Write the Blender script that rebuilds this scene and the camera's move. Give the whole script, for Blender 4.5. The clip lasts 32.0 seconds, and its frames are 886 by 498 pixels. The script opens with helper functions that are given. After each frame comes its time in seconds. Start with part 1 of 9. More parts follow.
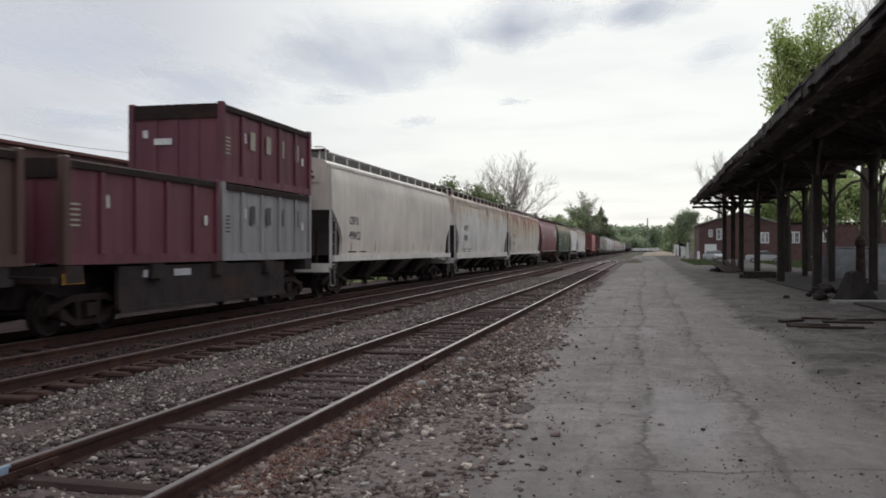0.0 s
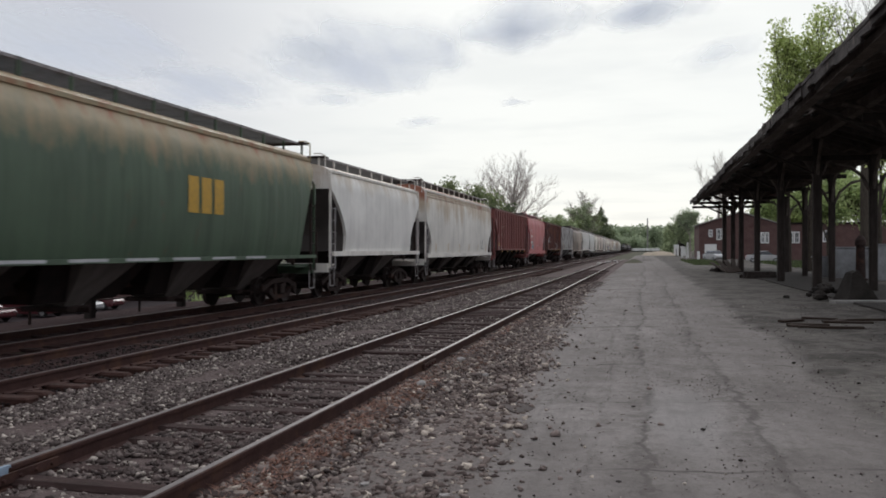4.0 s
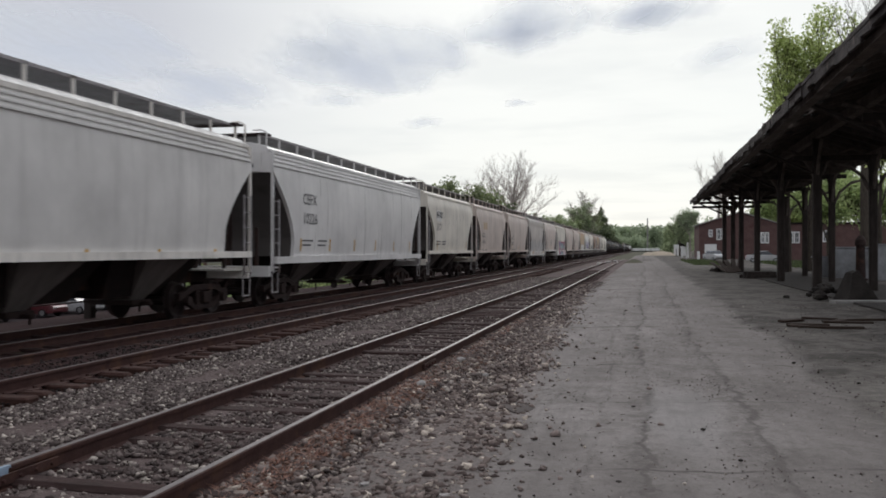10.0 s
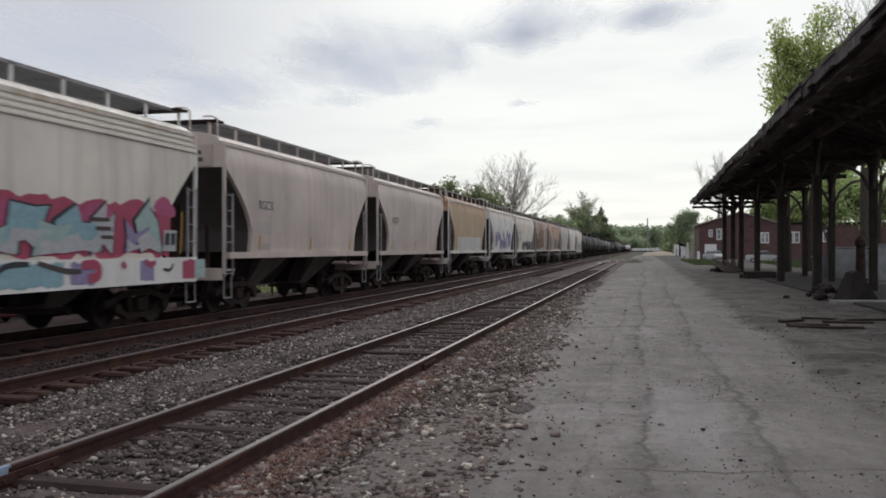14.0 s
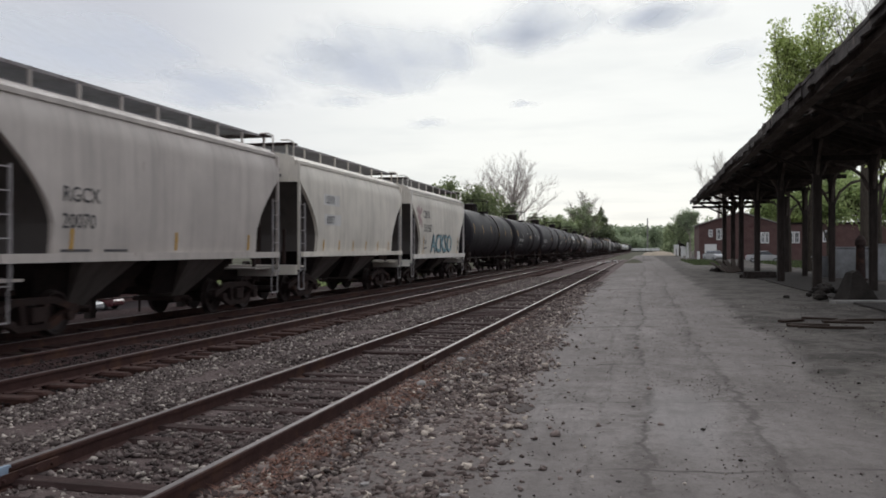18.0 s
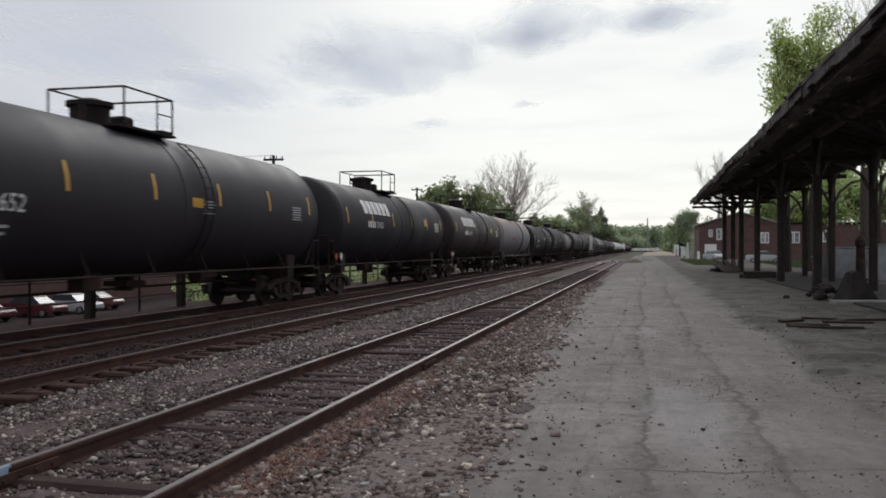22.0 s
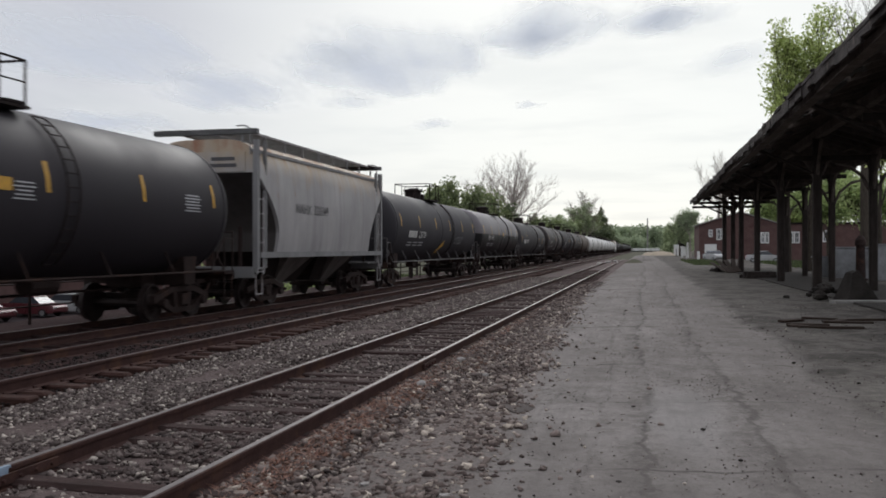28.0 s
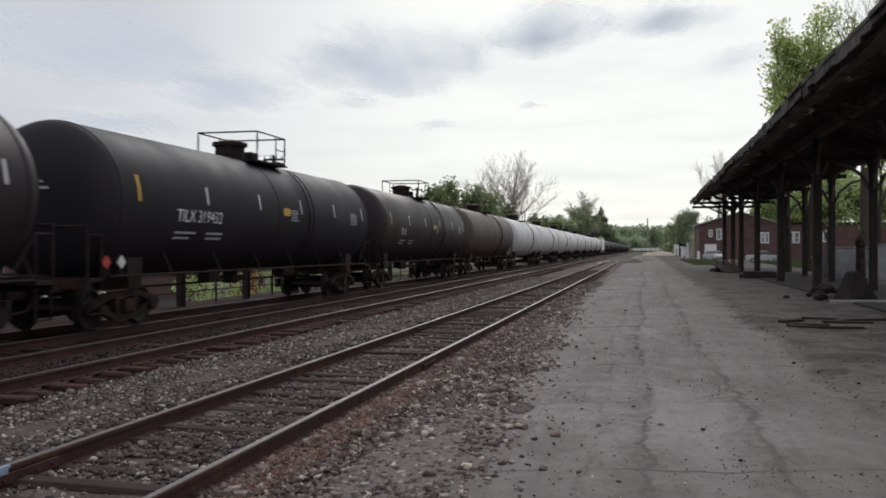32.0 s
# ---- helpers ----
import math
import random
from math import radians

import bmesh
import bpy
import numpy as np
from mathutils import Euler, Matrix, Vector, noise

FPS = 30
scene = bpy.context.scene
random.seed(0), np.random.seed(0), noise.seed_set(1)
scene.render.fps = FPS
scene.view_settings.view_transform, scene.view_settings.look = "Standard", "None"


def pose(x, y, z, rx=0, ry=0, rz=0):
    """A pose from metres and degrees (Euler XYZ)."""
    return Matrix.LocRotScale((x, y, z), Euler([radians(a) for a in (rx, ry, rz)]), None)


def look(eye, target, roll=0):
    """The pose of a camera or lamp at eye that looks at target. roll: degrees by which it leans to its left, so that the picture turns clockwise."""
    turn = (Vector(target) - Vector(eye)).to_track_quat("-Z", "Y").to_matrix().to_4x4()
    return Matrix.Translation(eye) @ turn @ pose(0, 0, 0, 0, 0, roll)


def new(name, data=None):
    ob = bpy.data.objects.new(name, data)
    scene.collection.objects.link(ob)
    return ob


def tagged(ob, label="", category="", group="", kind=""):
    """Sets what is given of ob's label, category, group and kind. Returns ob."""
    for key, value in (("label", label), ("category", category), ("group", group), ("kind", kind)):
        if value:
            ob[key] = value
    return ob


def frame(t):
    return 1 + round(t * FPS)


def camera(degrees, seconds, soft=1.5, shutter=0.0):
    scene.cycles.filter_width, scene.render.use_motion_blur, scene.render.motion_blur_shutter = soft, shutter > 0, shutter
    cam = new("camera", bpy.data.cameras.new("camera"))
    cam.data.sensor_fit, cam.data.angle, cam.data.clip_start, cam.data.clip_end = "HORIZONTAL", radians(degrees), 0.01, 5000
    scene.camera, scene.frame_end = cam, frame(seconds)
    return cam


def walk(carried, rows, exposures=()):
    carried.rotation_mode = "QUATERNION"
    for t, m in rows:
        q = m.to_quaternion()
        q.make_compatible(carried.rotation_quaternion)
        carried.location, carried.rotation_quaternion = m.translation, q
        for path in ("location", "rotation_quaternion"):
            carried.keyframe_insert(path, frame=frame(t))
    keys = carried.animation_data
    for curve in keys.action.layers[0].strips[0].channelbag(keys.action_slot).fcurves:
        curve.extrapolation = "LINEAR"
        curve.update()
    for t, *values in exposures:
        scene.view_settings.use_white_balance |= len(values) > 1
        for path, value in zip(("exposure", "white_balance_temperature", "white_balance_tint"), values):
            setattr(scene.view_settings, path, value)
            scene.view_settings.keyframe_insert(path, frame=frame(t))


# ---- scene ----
SECONDS = 32.0
EYE = (0.0, 0.0, 1.70)
TURN = 13.0                      # the view turns left of the rails by this angle
cam = camera(53.87, SECONDS, soft=1.75, shutter=0.15)
VIEW = pose(*EYE, 90.0, 0.0, TURN)
walk(cam, [(0.0, VIEW), (SECONDS, VIEW)])

# ---- light ----
SUN_ELEVATION, SUN_TURN = 32.0, -8.0      # degrees; turn: right of the rails' direction is positive


def toward(px, py):
    """A direction in the world from a place in the view (1568 wide, 882 high)."""
    v = Vector(((px - 784) / 1543, (441 - py) / 1543, -1)).normalized()
    return (VIEW.to_3x3() @ v).normalized()


def sky_world():
    w = bpy.data.worlds.new("overcast_sky")
    scene.world = w
    w.use_nodes = True
    nt = w.node_tree
    nd, ln = nt.nodes, nt.links
    nd.clear()
    out = nd.new("ShaderNodeOutputWorld")
    bg = nd.new("ShaderNodeBackground")
    sky = nd.new("ShaderNodeTexSky")
    sky.sky_type = "NISHITA"
    sky.sun_disc = False
    sky.sun_elevation = radians(SUN_ELEVATION)
    sky.sun_rotation = radians(SUN_TURN)
    tc = nd.new("ShaderNodeTexCoord")
    # direction, flattened onto a cloud sheet
    sep = nd.new("ShaderNodeSeparateXYZ")
    ln.new(tc.outputs["Generated"], sep.inputs[0])
    up = nd.new("ShaderNodeMath"); up.operation = "MAXIMUM"; up.inputs[1].default_value = 0.0
    ln.new(sep.outputs["Z"], up.inputs[0])
    lift = nd.new("ShaderNodeMath"); lift.operation = "ADD"; lift.inputs[1].default_value = 0.09
    ln.new(up.outputs[0], lift.inputs[0])
    dx = nd.new("ShaderNodeMath"); dx.operation = "DIVIDE"
    ln.new(sep.outputs["X"], dx.inputs[0]); ln.new(lift.outputs[0], dx.inputs[1])
    dy = nd.new("ShaderNodeMath"); dy.operation = "DIVIDE"
    ln.new(sep.outputs["Y"], dy.inputs[0]); ln.new(lift.outputs[0], dy.inputs[1])
    com = nd.new("ShaderNodeCombineXYZ")
    ln.new(dx.outputs[0], com.inputs[0]); ln.new(dy.outputs[0], com.inputs[1])

    def cloud_noise(scale, detail, offset, lo, hi):
        mp = nd.new("ShaderNodeMapping")
        mp.inputs["Location"].default_value = offset
        mp.inputs["Scale"].default_value = scale
        ln.new(com.outputs[0], mp.inputs["Vector"])
        n = nd.new("ShaderNodeTexNoise")
        n.inputs["Scale"].default_value = 1.0
        n.inputs["Detail"].default_value = detail
        n.inputs["Roughness"].default_value = 0.55
        ln.new(mp.outputs[0], n.inputs["Vector"])
        r = nd.new("ShaderNodeMapRange")
        r.interpolation_type = "SMOOTHSTEP"
        r.inputs["From Min"].default_value = lo
        r.inputs["From Max"].default_value = hi
        ln.new(n.outputs["Fac"], r.inputs["Value"])
        return r.outputs[0]

    veil = cloud_noise((0.55, 0.32, 1), 3, (3.1, 1.7, 0), 0.34, 0.66)
    wisps = cloud_noise((1.6, 0.9, 1), 4, (0.3, 5.2, 0), 0.42, 0.72)
    # brightness round the hidden sun
    dot = nd.new("ShaderNodeVectorMath"); dot.operation = "DOT_PRODUCT"
    norm = nd.new("ShaderNodeVectorMath"); norm.operation = "NORMALIZE"
    ln.new(tc.outputs["Generated"], norm.inputs[0])
    ln.new(norm.outputs[0], dot.inputs[0])
    dot.inputs[1].default_value = toward(1080, 190)
    glow = nd.new("ShaderNodeMapRange"); glow.interpolation_type = "SMOOTHSTEP"
    glow.inputs["From Min"].default_value = 0.85
    glow.inputs["From Max"].default_value = 1.0
    ln.new(dot.outputs["Value"], glow.inputs["Value"])

    def mix(fac, a, b):
        m = nd.new("ShaderNodeMix"); m.data_type = "RGBA"
        for sock, val in ((m.inputs["Factor"], fac), (m.inputs["A"], a), (m.inputs["B"], b)):
            if isinstance(val, (int, float, tuple)):
                sock.default_value = val
            else:
                ln.new(val, sock)
        return m.outputs["Result"]

    base = mix(veil, (0.575, 0.59, 0.645, 1), (0.73, 0.742, 0.775, 1))
    base = mix(wisps, base, (0.60, 0.615, 0.66, 1))
    fade = nd.new("ShaderNodeMath"); fade.operation = "MULTIPLY"; fade.inputs[1].default_value = 0.85
    ln.new(glow.outputs[0], fade.inputs[0])
    base = mix(fade.outputs[0], base, (1.0, 1.02, 0.985, 1))
    streak = cloud_noise((0.9, 1.3, 1), 4, (7.7, 2.2, 0), 0.44, 0.70)
    thin = nd.new("ShaderNodeMath"); thin.operation = "MULTIPLY"; thin.inputs[1].default_value = 0.32
    ln.new(streak, thin.inputs[0])
    base = mix(thin.outputs[0], base, (0.66, 0.70, 0.72, 1))
    # an overcast sky brightens towards the zenith
    rise = nd.new("ShaderNodeMapRange")
    rise.inputs["From Min"].default_value, rise.inputs["From Max"].default_value = 0.25, 1.0
    rise.inputs["To Min"].default_value, rise.inputs["To Max"].default_value = 1.0, 1.6
    ln.new(up.outputs[0], rise.inputs["Value"])
    lit = nd.new("ShaderNodeVectorMath"); lit.operation = "SCALE"
    ln.new(base, lit.inputs[0]); ln.new(rise.outputs[0], lit.inputs["Scale"])
    base = lit.outputs[0]
    dim = nd.new("ShaderNodeVectorMath"); dim.operation = "SCALE"; dim.inputs["Scale"].default_value = 0.10
    ln.new(sky.outputs[0], dim.inputs[0])
    final = mix(0.93, dim.outputs[0], base)
    ln.new(final, bg.inputs["Color"])
    bg.inputs["Strength"].default_value = 1.0
    ln.new(bg.outputs[0], out.inputs["Surface"])


sky_world()
sun = new("sun", bpy.data.lights.new("sun", "SUN"))
sun.data.energy, sun.data.angle, sun.data.color = 0.9, radians(25), (1.0, 0.985, 0.97)
sun_way = Vector((math.sin(radians(SUN_TURN)) * math.cos(radians(SUN_ELEVATION)),
                  math.cos(radians(SUN_TURN)) * math.cos(radians(SUN_ELEVATION)), math.sin(radians(SUN_ELEVATION))))
sun.matrix_world = look(sun_way * 200, (0, 0, 0))
scene.view_settings.exposure = 0.0


# ---- materials ----
def nodes_for(name):
    m = bpy.data.materials.new(name)
    m.use_nodes = True
    nt = m.node_tree
    return m, nt.nodes, nt.links, nt.nodes["Principled BSDF"]


def tex_noise(nd, ln, scale, detail=5, rough=0.6, stretch=(1, 1, 1), seed=0.0, per_object=False):
    tc = nd.new("ShaderNodeTexCoord")
    mp = nd.new("ShaderNodeMapping")
    mp.inputs["Scale"].default_value = stretch
    mp.inputs["Location"].default_value = (seed, seed * 1.7, seed * 0.6)
    ln.new(tc.outputs["Object"], mp.inputs["Vector"])
    vec = mp.outputs[0]
    if per_object:
        oi = nd.new("ShaderNodeObjectInfo")
        sc = nd.new("ShaderNodeMath"); sc.operation = "MULTIPLY"; sc.inputs[1].default_value = 57.0
        ln.new(oi.outputs["Random"], sc.inputs[0])
        ad = nd.new("ShaderNodeVectorMath"); ad.operation = "ADD"
        ln.new(vec, ad.inputs[0]); ln.new(sc.outputs[0], ad.inputs[1])
        vec = ad.outputs[0]
    n = nd.new("ShaderNodeTexNoise")
    n.inputs["Scale"].default_value = scale
    n.inputs["Detail"].default_value = detail
    n.inputs["Roughness"].default_value = rough
    ln.new(vec, n.inputs["Vector"])
    return n.outputs["Fac"]


def ranged(nd, ln, value, lo, hi, a=0.0, b=1.0):
    r = nd.new("ShaderNodeMapRange")
    r.inputs["From Min"].default_value, r.inputs["From Max"].default_value = lo, hi
    r.inputs["To Min"].default_value, r.inputs["To Max"].default_value = a, b
    ln.new(value, r.inputs["Value"])
    return r.outputs[0]


def blend(nd, ln, fac, a, b):
    m = nd.new("ShaderNodeMix"); m.data_type = "RGBA"
    for sock, val in ((m.inputs["Factor"], fac), (m.inputs["A"], a), (m.inputs["B"], b)):
        if isinstance(val, (int, float)):
            sock.default_value = val
        elif isinstance(val, tuple):
            sock.default_value = (*val, 1) if len(val) == 3 else val
        else:
            ln.new(val, sock)
    return m.outputs["Result"]


def bumped(nd, ln, bsdf, height, strength, distance):
    b = nd.new("ShaderNodeBump")
    b.inputs["Strength"].default_value, b.inputs["Distance"].default_value = strength, distance
    ln.new(height, b.inputs["Height"])
    ln.new(b.outputs[0], bsdf.inputs["Normal"])


def surface(name, dark, light, rough=0.85, scale=3.0, fine=40.0, bump=0.3, depth=0.01, metal=0.0, stain=None, stain_amount=0.0, per_object=False, stretch=(1, 1, 1)):
    """A weathered surface: two tones at two scales, stains, and relief."""
    m, nd, ln, bs = nodes_for(name)
    big = tex_noise(nd, ln, scale, 5, 0.6, stretch, 1.0, per_object)
    small = tex_noise(nd, ln, fine, 4, 0.7, stretch, 4.0, per_object)
    col = blend(nd, ln, ranged(nd, ln, big, 0.3, 0.7), dark, light)
    col = blend(nd, ln, ranged(nd, ln, small, 0.35, 0.7, 0.0, 0.5), col, tuple(0.5 * c for c in dark))
    if stain:
        st = tex_noise(nd, ln, scale * 0.45, 6, 0.65, stretch, 9.0, per_object)
        col = blend(nd, ln, ranged(nd, ln, st, 0.62 - 0.3 * stain_amount, 0.75, 0.0, 0.9), col, stain)
    ln.new(col, bs.inputs["Base Color"])
    bs.inputs["Specular IOR Level"].default_value = 0.5 if rough < 0.65 else 0.18
    bs.inputs["Metallic"].default_value = metal
    ln.new(ranged(nd, ln, small, 0.3, 0.7, rough - 0.08, min(1, rough + 0.08)), bs.inputs["Roughness"])
    if bump:
        bumped(nd, ln, bs, small, bump, depth)
    return m


def car_paint(name, color, rust=0.1, top_rust=0.0, grime=0.3, rough=0.55, top=4.5, rust_color=(0.13, 0.045, 0.02), top_color=None, sooty_front=0.0):
    """Freight-car paint: faded, streaked downwards, with rust patches and grime."""
    m, nd, ln, bs = nodes_for(name)
    fade = tex_noise(nd, ln, 0.55, 4, 0.6, (1, 1, 1), 2.0, True)
    streak = tex_noise(nd, ln, 1.0, 6, 0.62, (2.0, 3.2, 0.22), 5.0, True)
    spot = tex_noise(nd, ln, 1.6, 8, 0.68, (1, 1, 0.7), 8.0, True)
    grain = tex_noise(nd, ln, 30, 3, 0.6, (1, 1, 1), 3.0)
    light = tuple(min(0.9, c * 1.10) for c in color)
    dull = tuple(c * 0.80 for c in color)
    col = blend(nd, ln, ranged(nd, ln, fade, 0.3, 0.7), dull, light)
    grimy = tuple(0.35 * c + 0.02 for c in color)
    col = blend(nd, ln, ranged(nd, ln, streak, 0.48, 0.80, 0.0, grime), col, grimy)
    if top_color or top_rust or sooty_front:
        tc = nd.new("ShaderNodeTexCoord")
        sp = nd.new("ShaderNodeSeparateXYZ")
        ln.new(tc.outputs["Object"], sp.inputs[0])
    if sooty_front:
        # exhaust soot over one end, with an uneven edge
        part_y = nd.new("ShaderNodeMath"); part_y.operation = "MULTIPLY_ADD"; part_y.inputs[1].default_value = 9.0
        ln.new(streak, part_y.inputs[0]); ln.new(sp.outputs["Y"], part_y.inputs[2])
        col = blend(nd, ln, ranged(nd, ln, part_y.outputs[0], 1.0, 7.5, sooty_front, 0.0), col, tuple(0.3 * c for c in color))
    if top_color:
        col = blend(nd, ln, ranged(nd, ln, sp.outputs["Z"], top - 0.15, top + 0.15), col, top_color)
    if rust:
        col = blend(nd, ln, ranged(nd, ln, spot, 0.70 - 0.25 * rust, 0.80 - 0.2 * rust, 0.0, 0.85), col, rust_color)
    if top_rust:
        grad = ranged(nd, ln, sp.outputs["Z"], top - 2.4, top, -0.45, 0.45)
        ad = nd.new("ShaderNodeMath"); ad.operation = "ADD"
        both = nd.new("ShaderNodeMath"); both.operation = "MULTIPLY_ADD"; both.inputs[1].default_value = 0.6
        part_b = nd.new("ShaderNodeMath"); part_b.operation = "MULTIPLY"; part_b.inputs[1].default_value = 0.45
        ln.new(streak, part_b.inputs[0]); ln.new(spot, both.inputs[0]); ln.new(part_b.outputs[0], both.inputs[2])
        if top_rust > 0.6:
            # rust gathers in broad uneven patches
            uneven = tex_noise(nd, ln, 0.8, 5, 0.6, (1, 1, 0.35), 19.0, True)
            more = nd.new("ShaderNodeMath"); more.operation = "MULTIPLY_ADD"; more.inputs[1].default_value = 1.5
            less = nd.new("ShaderNodeMath"); less.operation = "SUBTRACT"; less.inputs[1].default_value = 0.78
            ln.new(uneven, more.inputs[0]); ln.new(both.outputs[0], more.inputs[2]); ln.new(more.outputs[0], less.inputs[0])
            ln.new(less.outputs[0], ad.inputs[0])
        else:
            ln.new(both.outputs[0], ad.inputs[0])
        ln.new(grad, ad.inputs[1])
        col = blend(nd, ln, ranged(nd, ln, ad.outputs[0], 0.70 - 0.42 * top_rust, 1.0 - 0.42 * top_rust, 0.0, 0.65), col, (0.44, 0.32, 0.19))
        col = blend(nd, ln, ranged(nd, ln, ad.outputs[0], 1.0 - 0.30 * top_rust, 1.20 - 0.30 * top_rust, 0.0, 0.9), col, (0.28, 0.085, 0.045))
    ln.new(col, bs.inputs["Base Color"])
    ln.new(ranged(nd, ln, streak, 0.35, 0.75, rough - 0.1, rough + 0.25), bs.inputs["Roughness"])
    ripple = tex_noise(nd, ln, 1.3, 2, 0.5, (1, 1, 0.6), 6.0, True)
    hsum = nd.new("ShaderNodeMath"); hsum.operation = "MULTIPLY_ADD"; hsum.inputs[1].default_value = 0.05
    ln.new(grain, hsum.inputs[0]); ln.new(ripple, hsum.inputs[2])
    bumped(nd, ln, bs, hsum.outputs[0], 0.35, 0.02)
    return m


def tank_paint(name, color, rough=0.55, dirt=(0.05, 0.045, 0.043), amount=0.3, stain=None, top=0.0, top_color=None, gloss=0.3, stain_from=None):
    """Tank paint: dull, with soft dust and run-down stains."""
    m, nd, ln, bs = nodes_for(name)
    soft = tex_noise(nd, ln, 0.5, 5, 0.6, (1, 1, 1), 2.0, True)
    run = tex_noise(nd, ln, 1.0, 5, 0.6, (1.2, 1.6, 0.3), 5.0, True)
    fine = tex_noise(nd, ln, 22.0, 4, 0.7, (1, 1, 1), 7.0)
    col = blend(nd, ln, ranged(nd, ln, soft, 0.3, 0.7), tuple(c * 0.8 for c in color), tuple(c * 1.2 for c in color))
    col = blend(nd, ln, ranged(nd, ln, run, 0.5, 0.8, 0.0, amount), col, dirt)
    # lighter upper half: the sky's reflection put into the base colour
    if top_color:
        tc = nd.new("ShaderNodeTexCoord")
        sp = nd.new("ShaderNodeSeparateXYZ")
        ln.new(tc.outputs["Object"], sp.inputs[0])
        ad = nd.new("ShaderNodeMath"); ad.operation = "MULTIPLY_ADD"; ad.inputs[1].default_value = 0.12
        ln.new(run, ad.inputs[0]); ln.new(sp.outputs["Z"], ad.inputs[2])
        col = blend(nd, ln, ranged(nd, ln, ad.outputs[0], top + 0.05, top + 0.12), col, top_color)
    if stain:
        st = tex_noise(nd, ln, 0.9, 7, 0.68, (1, 1, 0.6), 11.0, True)
        amount_st = ranged(nd, ln, st, 0.50, 0.66, 0.0, 0.8)
        if stain_from:
            # rust that ran down from the fittings on top
            tc = nd.new("ShaderNodeTexCoord")
            sp = nd.new("ShaderNodeSeparateXYZ")
            ln.new(tc.outputs["Object"], sp.inputs[0])
            high = nd.new("ShaderNodeMath"); high.operation = "MULTIPLY"
            ln.new(ranged(nd, ln, st, 0.38, 0.60, 0.0, 0.85), high.inputs[0])
            ln.new(ranged(nd, ln, sp.outputs["Z"], stain_from, stain_from + 0.8, 0.06, 1.0), high.inputs[1])
            amount_st = high.outputs[0]
        col = blend(nd, ln, amount_st, col, stain)
    col = blend(nd, ln, ranged(nd, ln, fine, 0.5, 0.8, 0.0, 0.3), col, dirt)
    ln.new(col, bs.inputs["Base Color"])
    bs.inputs["Specular IOR Level"].default_value = gloss
    ln.new(ranged(nd, ln, soft, 0.3, 0.7, rough - 0.08, rough + 0.12), bs.inputs["Roughness"])
    bumped(nd, ln, bs, soft, 0.12, 0.02)
    return m


def plain(name, color, rough=0.6, metal=0.0):
    m, nd, ln, bs = nodes_for(name)
    n = tex_noise(nd, ln, 9.0, 5, 0.65, (1, 1, 1), 2.0, True)
    col = blend(nd, ln, ranged(nd, ln, n, 0.3, 0.75), tuple(c * 0.72 for c in color), tuple(min(0.95, c * 1.1) for c in color))
    ln.new(col, bs.inputs["Base Color"])
    ln.new(ranged(nd, ln, n, 0.3, 0.7, max(0.05, rough - 0.1), min(1, rough + 0.15)), bs.inputs["Roughness"])
    bs.inputs["Metallic"].default_value = metal
    return m


def leafy(name, dark, light):
    m, nd, ln, bs = nodes_for(name)
    g = nd.new("ShaderNodeNewGeometry")
    col = blend(nd, ln, g.outputs["Random Per Island"], dark, light)
    ln.new(col, bs.inputs["Base Color"])
    bs.inputs["Roughness"].default_value = 0.6
    tr = nd.new("ShaderNodeBsdfTranslucent")
    ln.new(col, tr.inputs["Color"])
    mx = nd.new("ShaderNodeMixShader"); mx.inputs[0].default_value = 0.5
    ln.new(bs.outputs[0], mx.inputs[1]); ln.new(tr.outputs[0], mx.inputs[2])
    ln.new(mx.outputs[0], nd["Material Output"].inputs["Surface"])
    return m


def stone_mix(name, dark, light, accent):
    """Loose ballast: each stone has a tone of its own."""
    m, nd, ln, bs = nodes_for(name)
    g = nd.new("ShaderNodeNewGeometry")
    n = tex_noise(nd, ln, 25, 3, 0.6)
    col = blend(nd, ln, g.outputs["Random Per Island"], dark, light)
    wn = nd.new("ShaderNodeTexWhiteNoise"); wn.noise_dimensions = "1D"
    ln.new(g.outputs["Random Per Island"], wn.inputs["W"])
    col = blend(nd, ln, ranged(nd, ln, wn.outputs["Value"], 0.83, 0.93), col, accent)
    col = blend(nd, ln, ranged(nd, ln, n, 0.4, 0.7, 0, 0.5), col, dark)
    ln.new(col, bs.inputs["Base Color"])
    bs.inputs["Roughness"].default_value = 0.9
    bs.inputs["Specular IOR Level"].default_value = 0.25
    return m


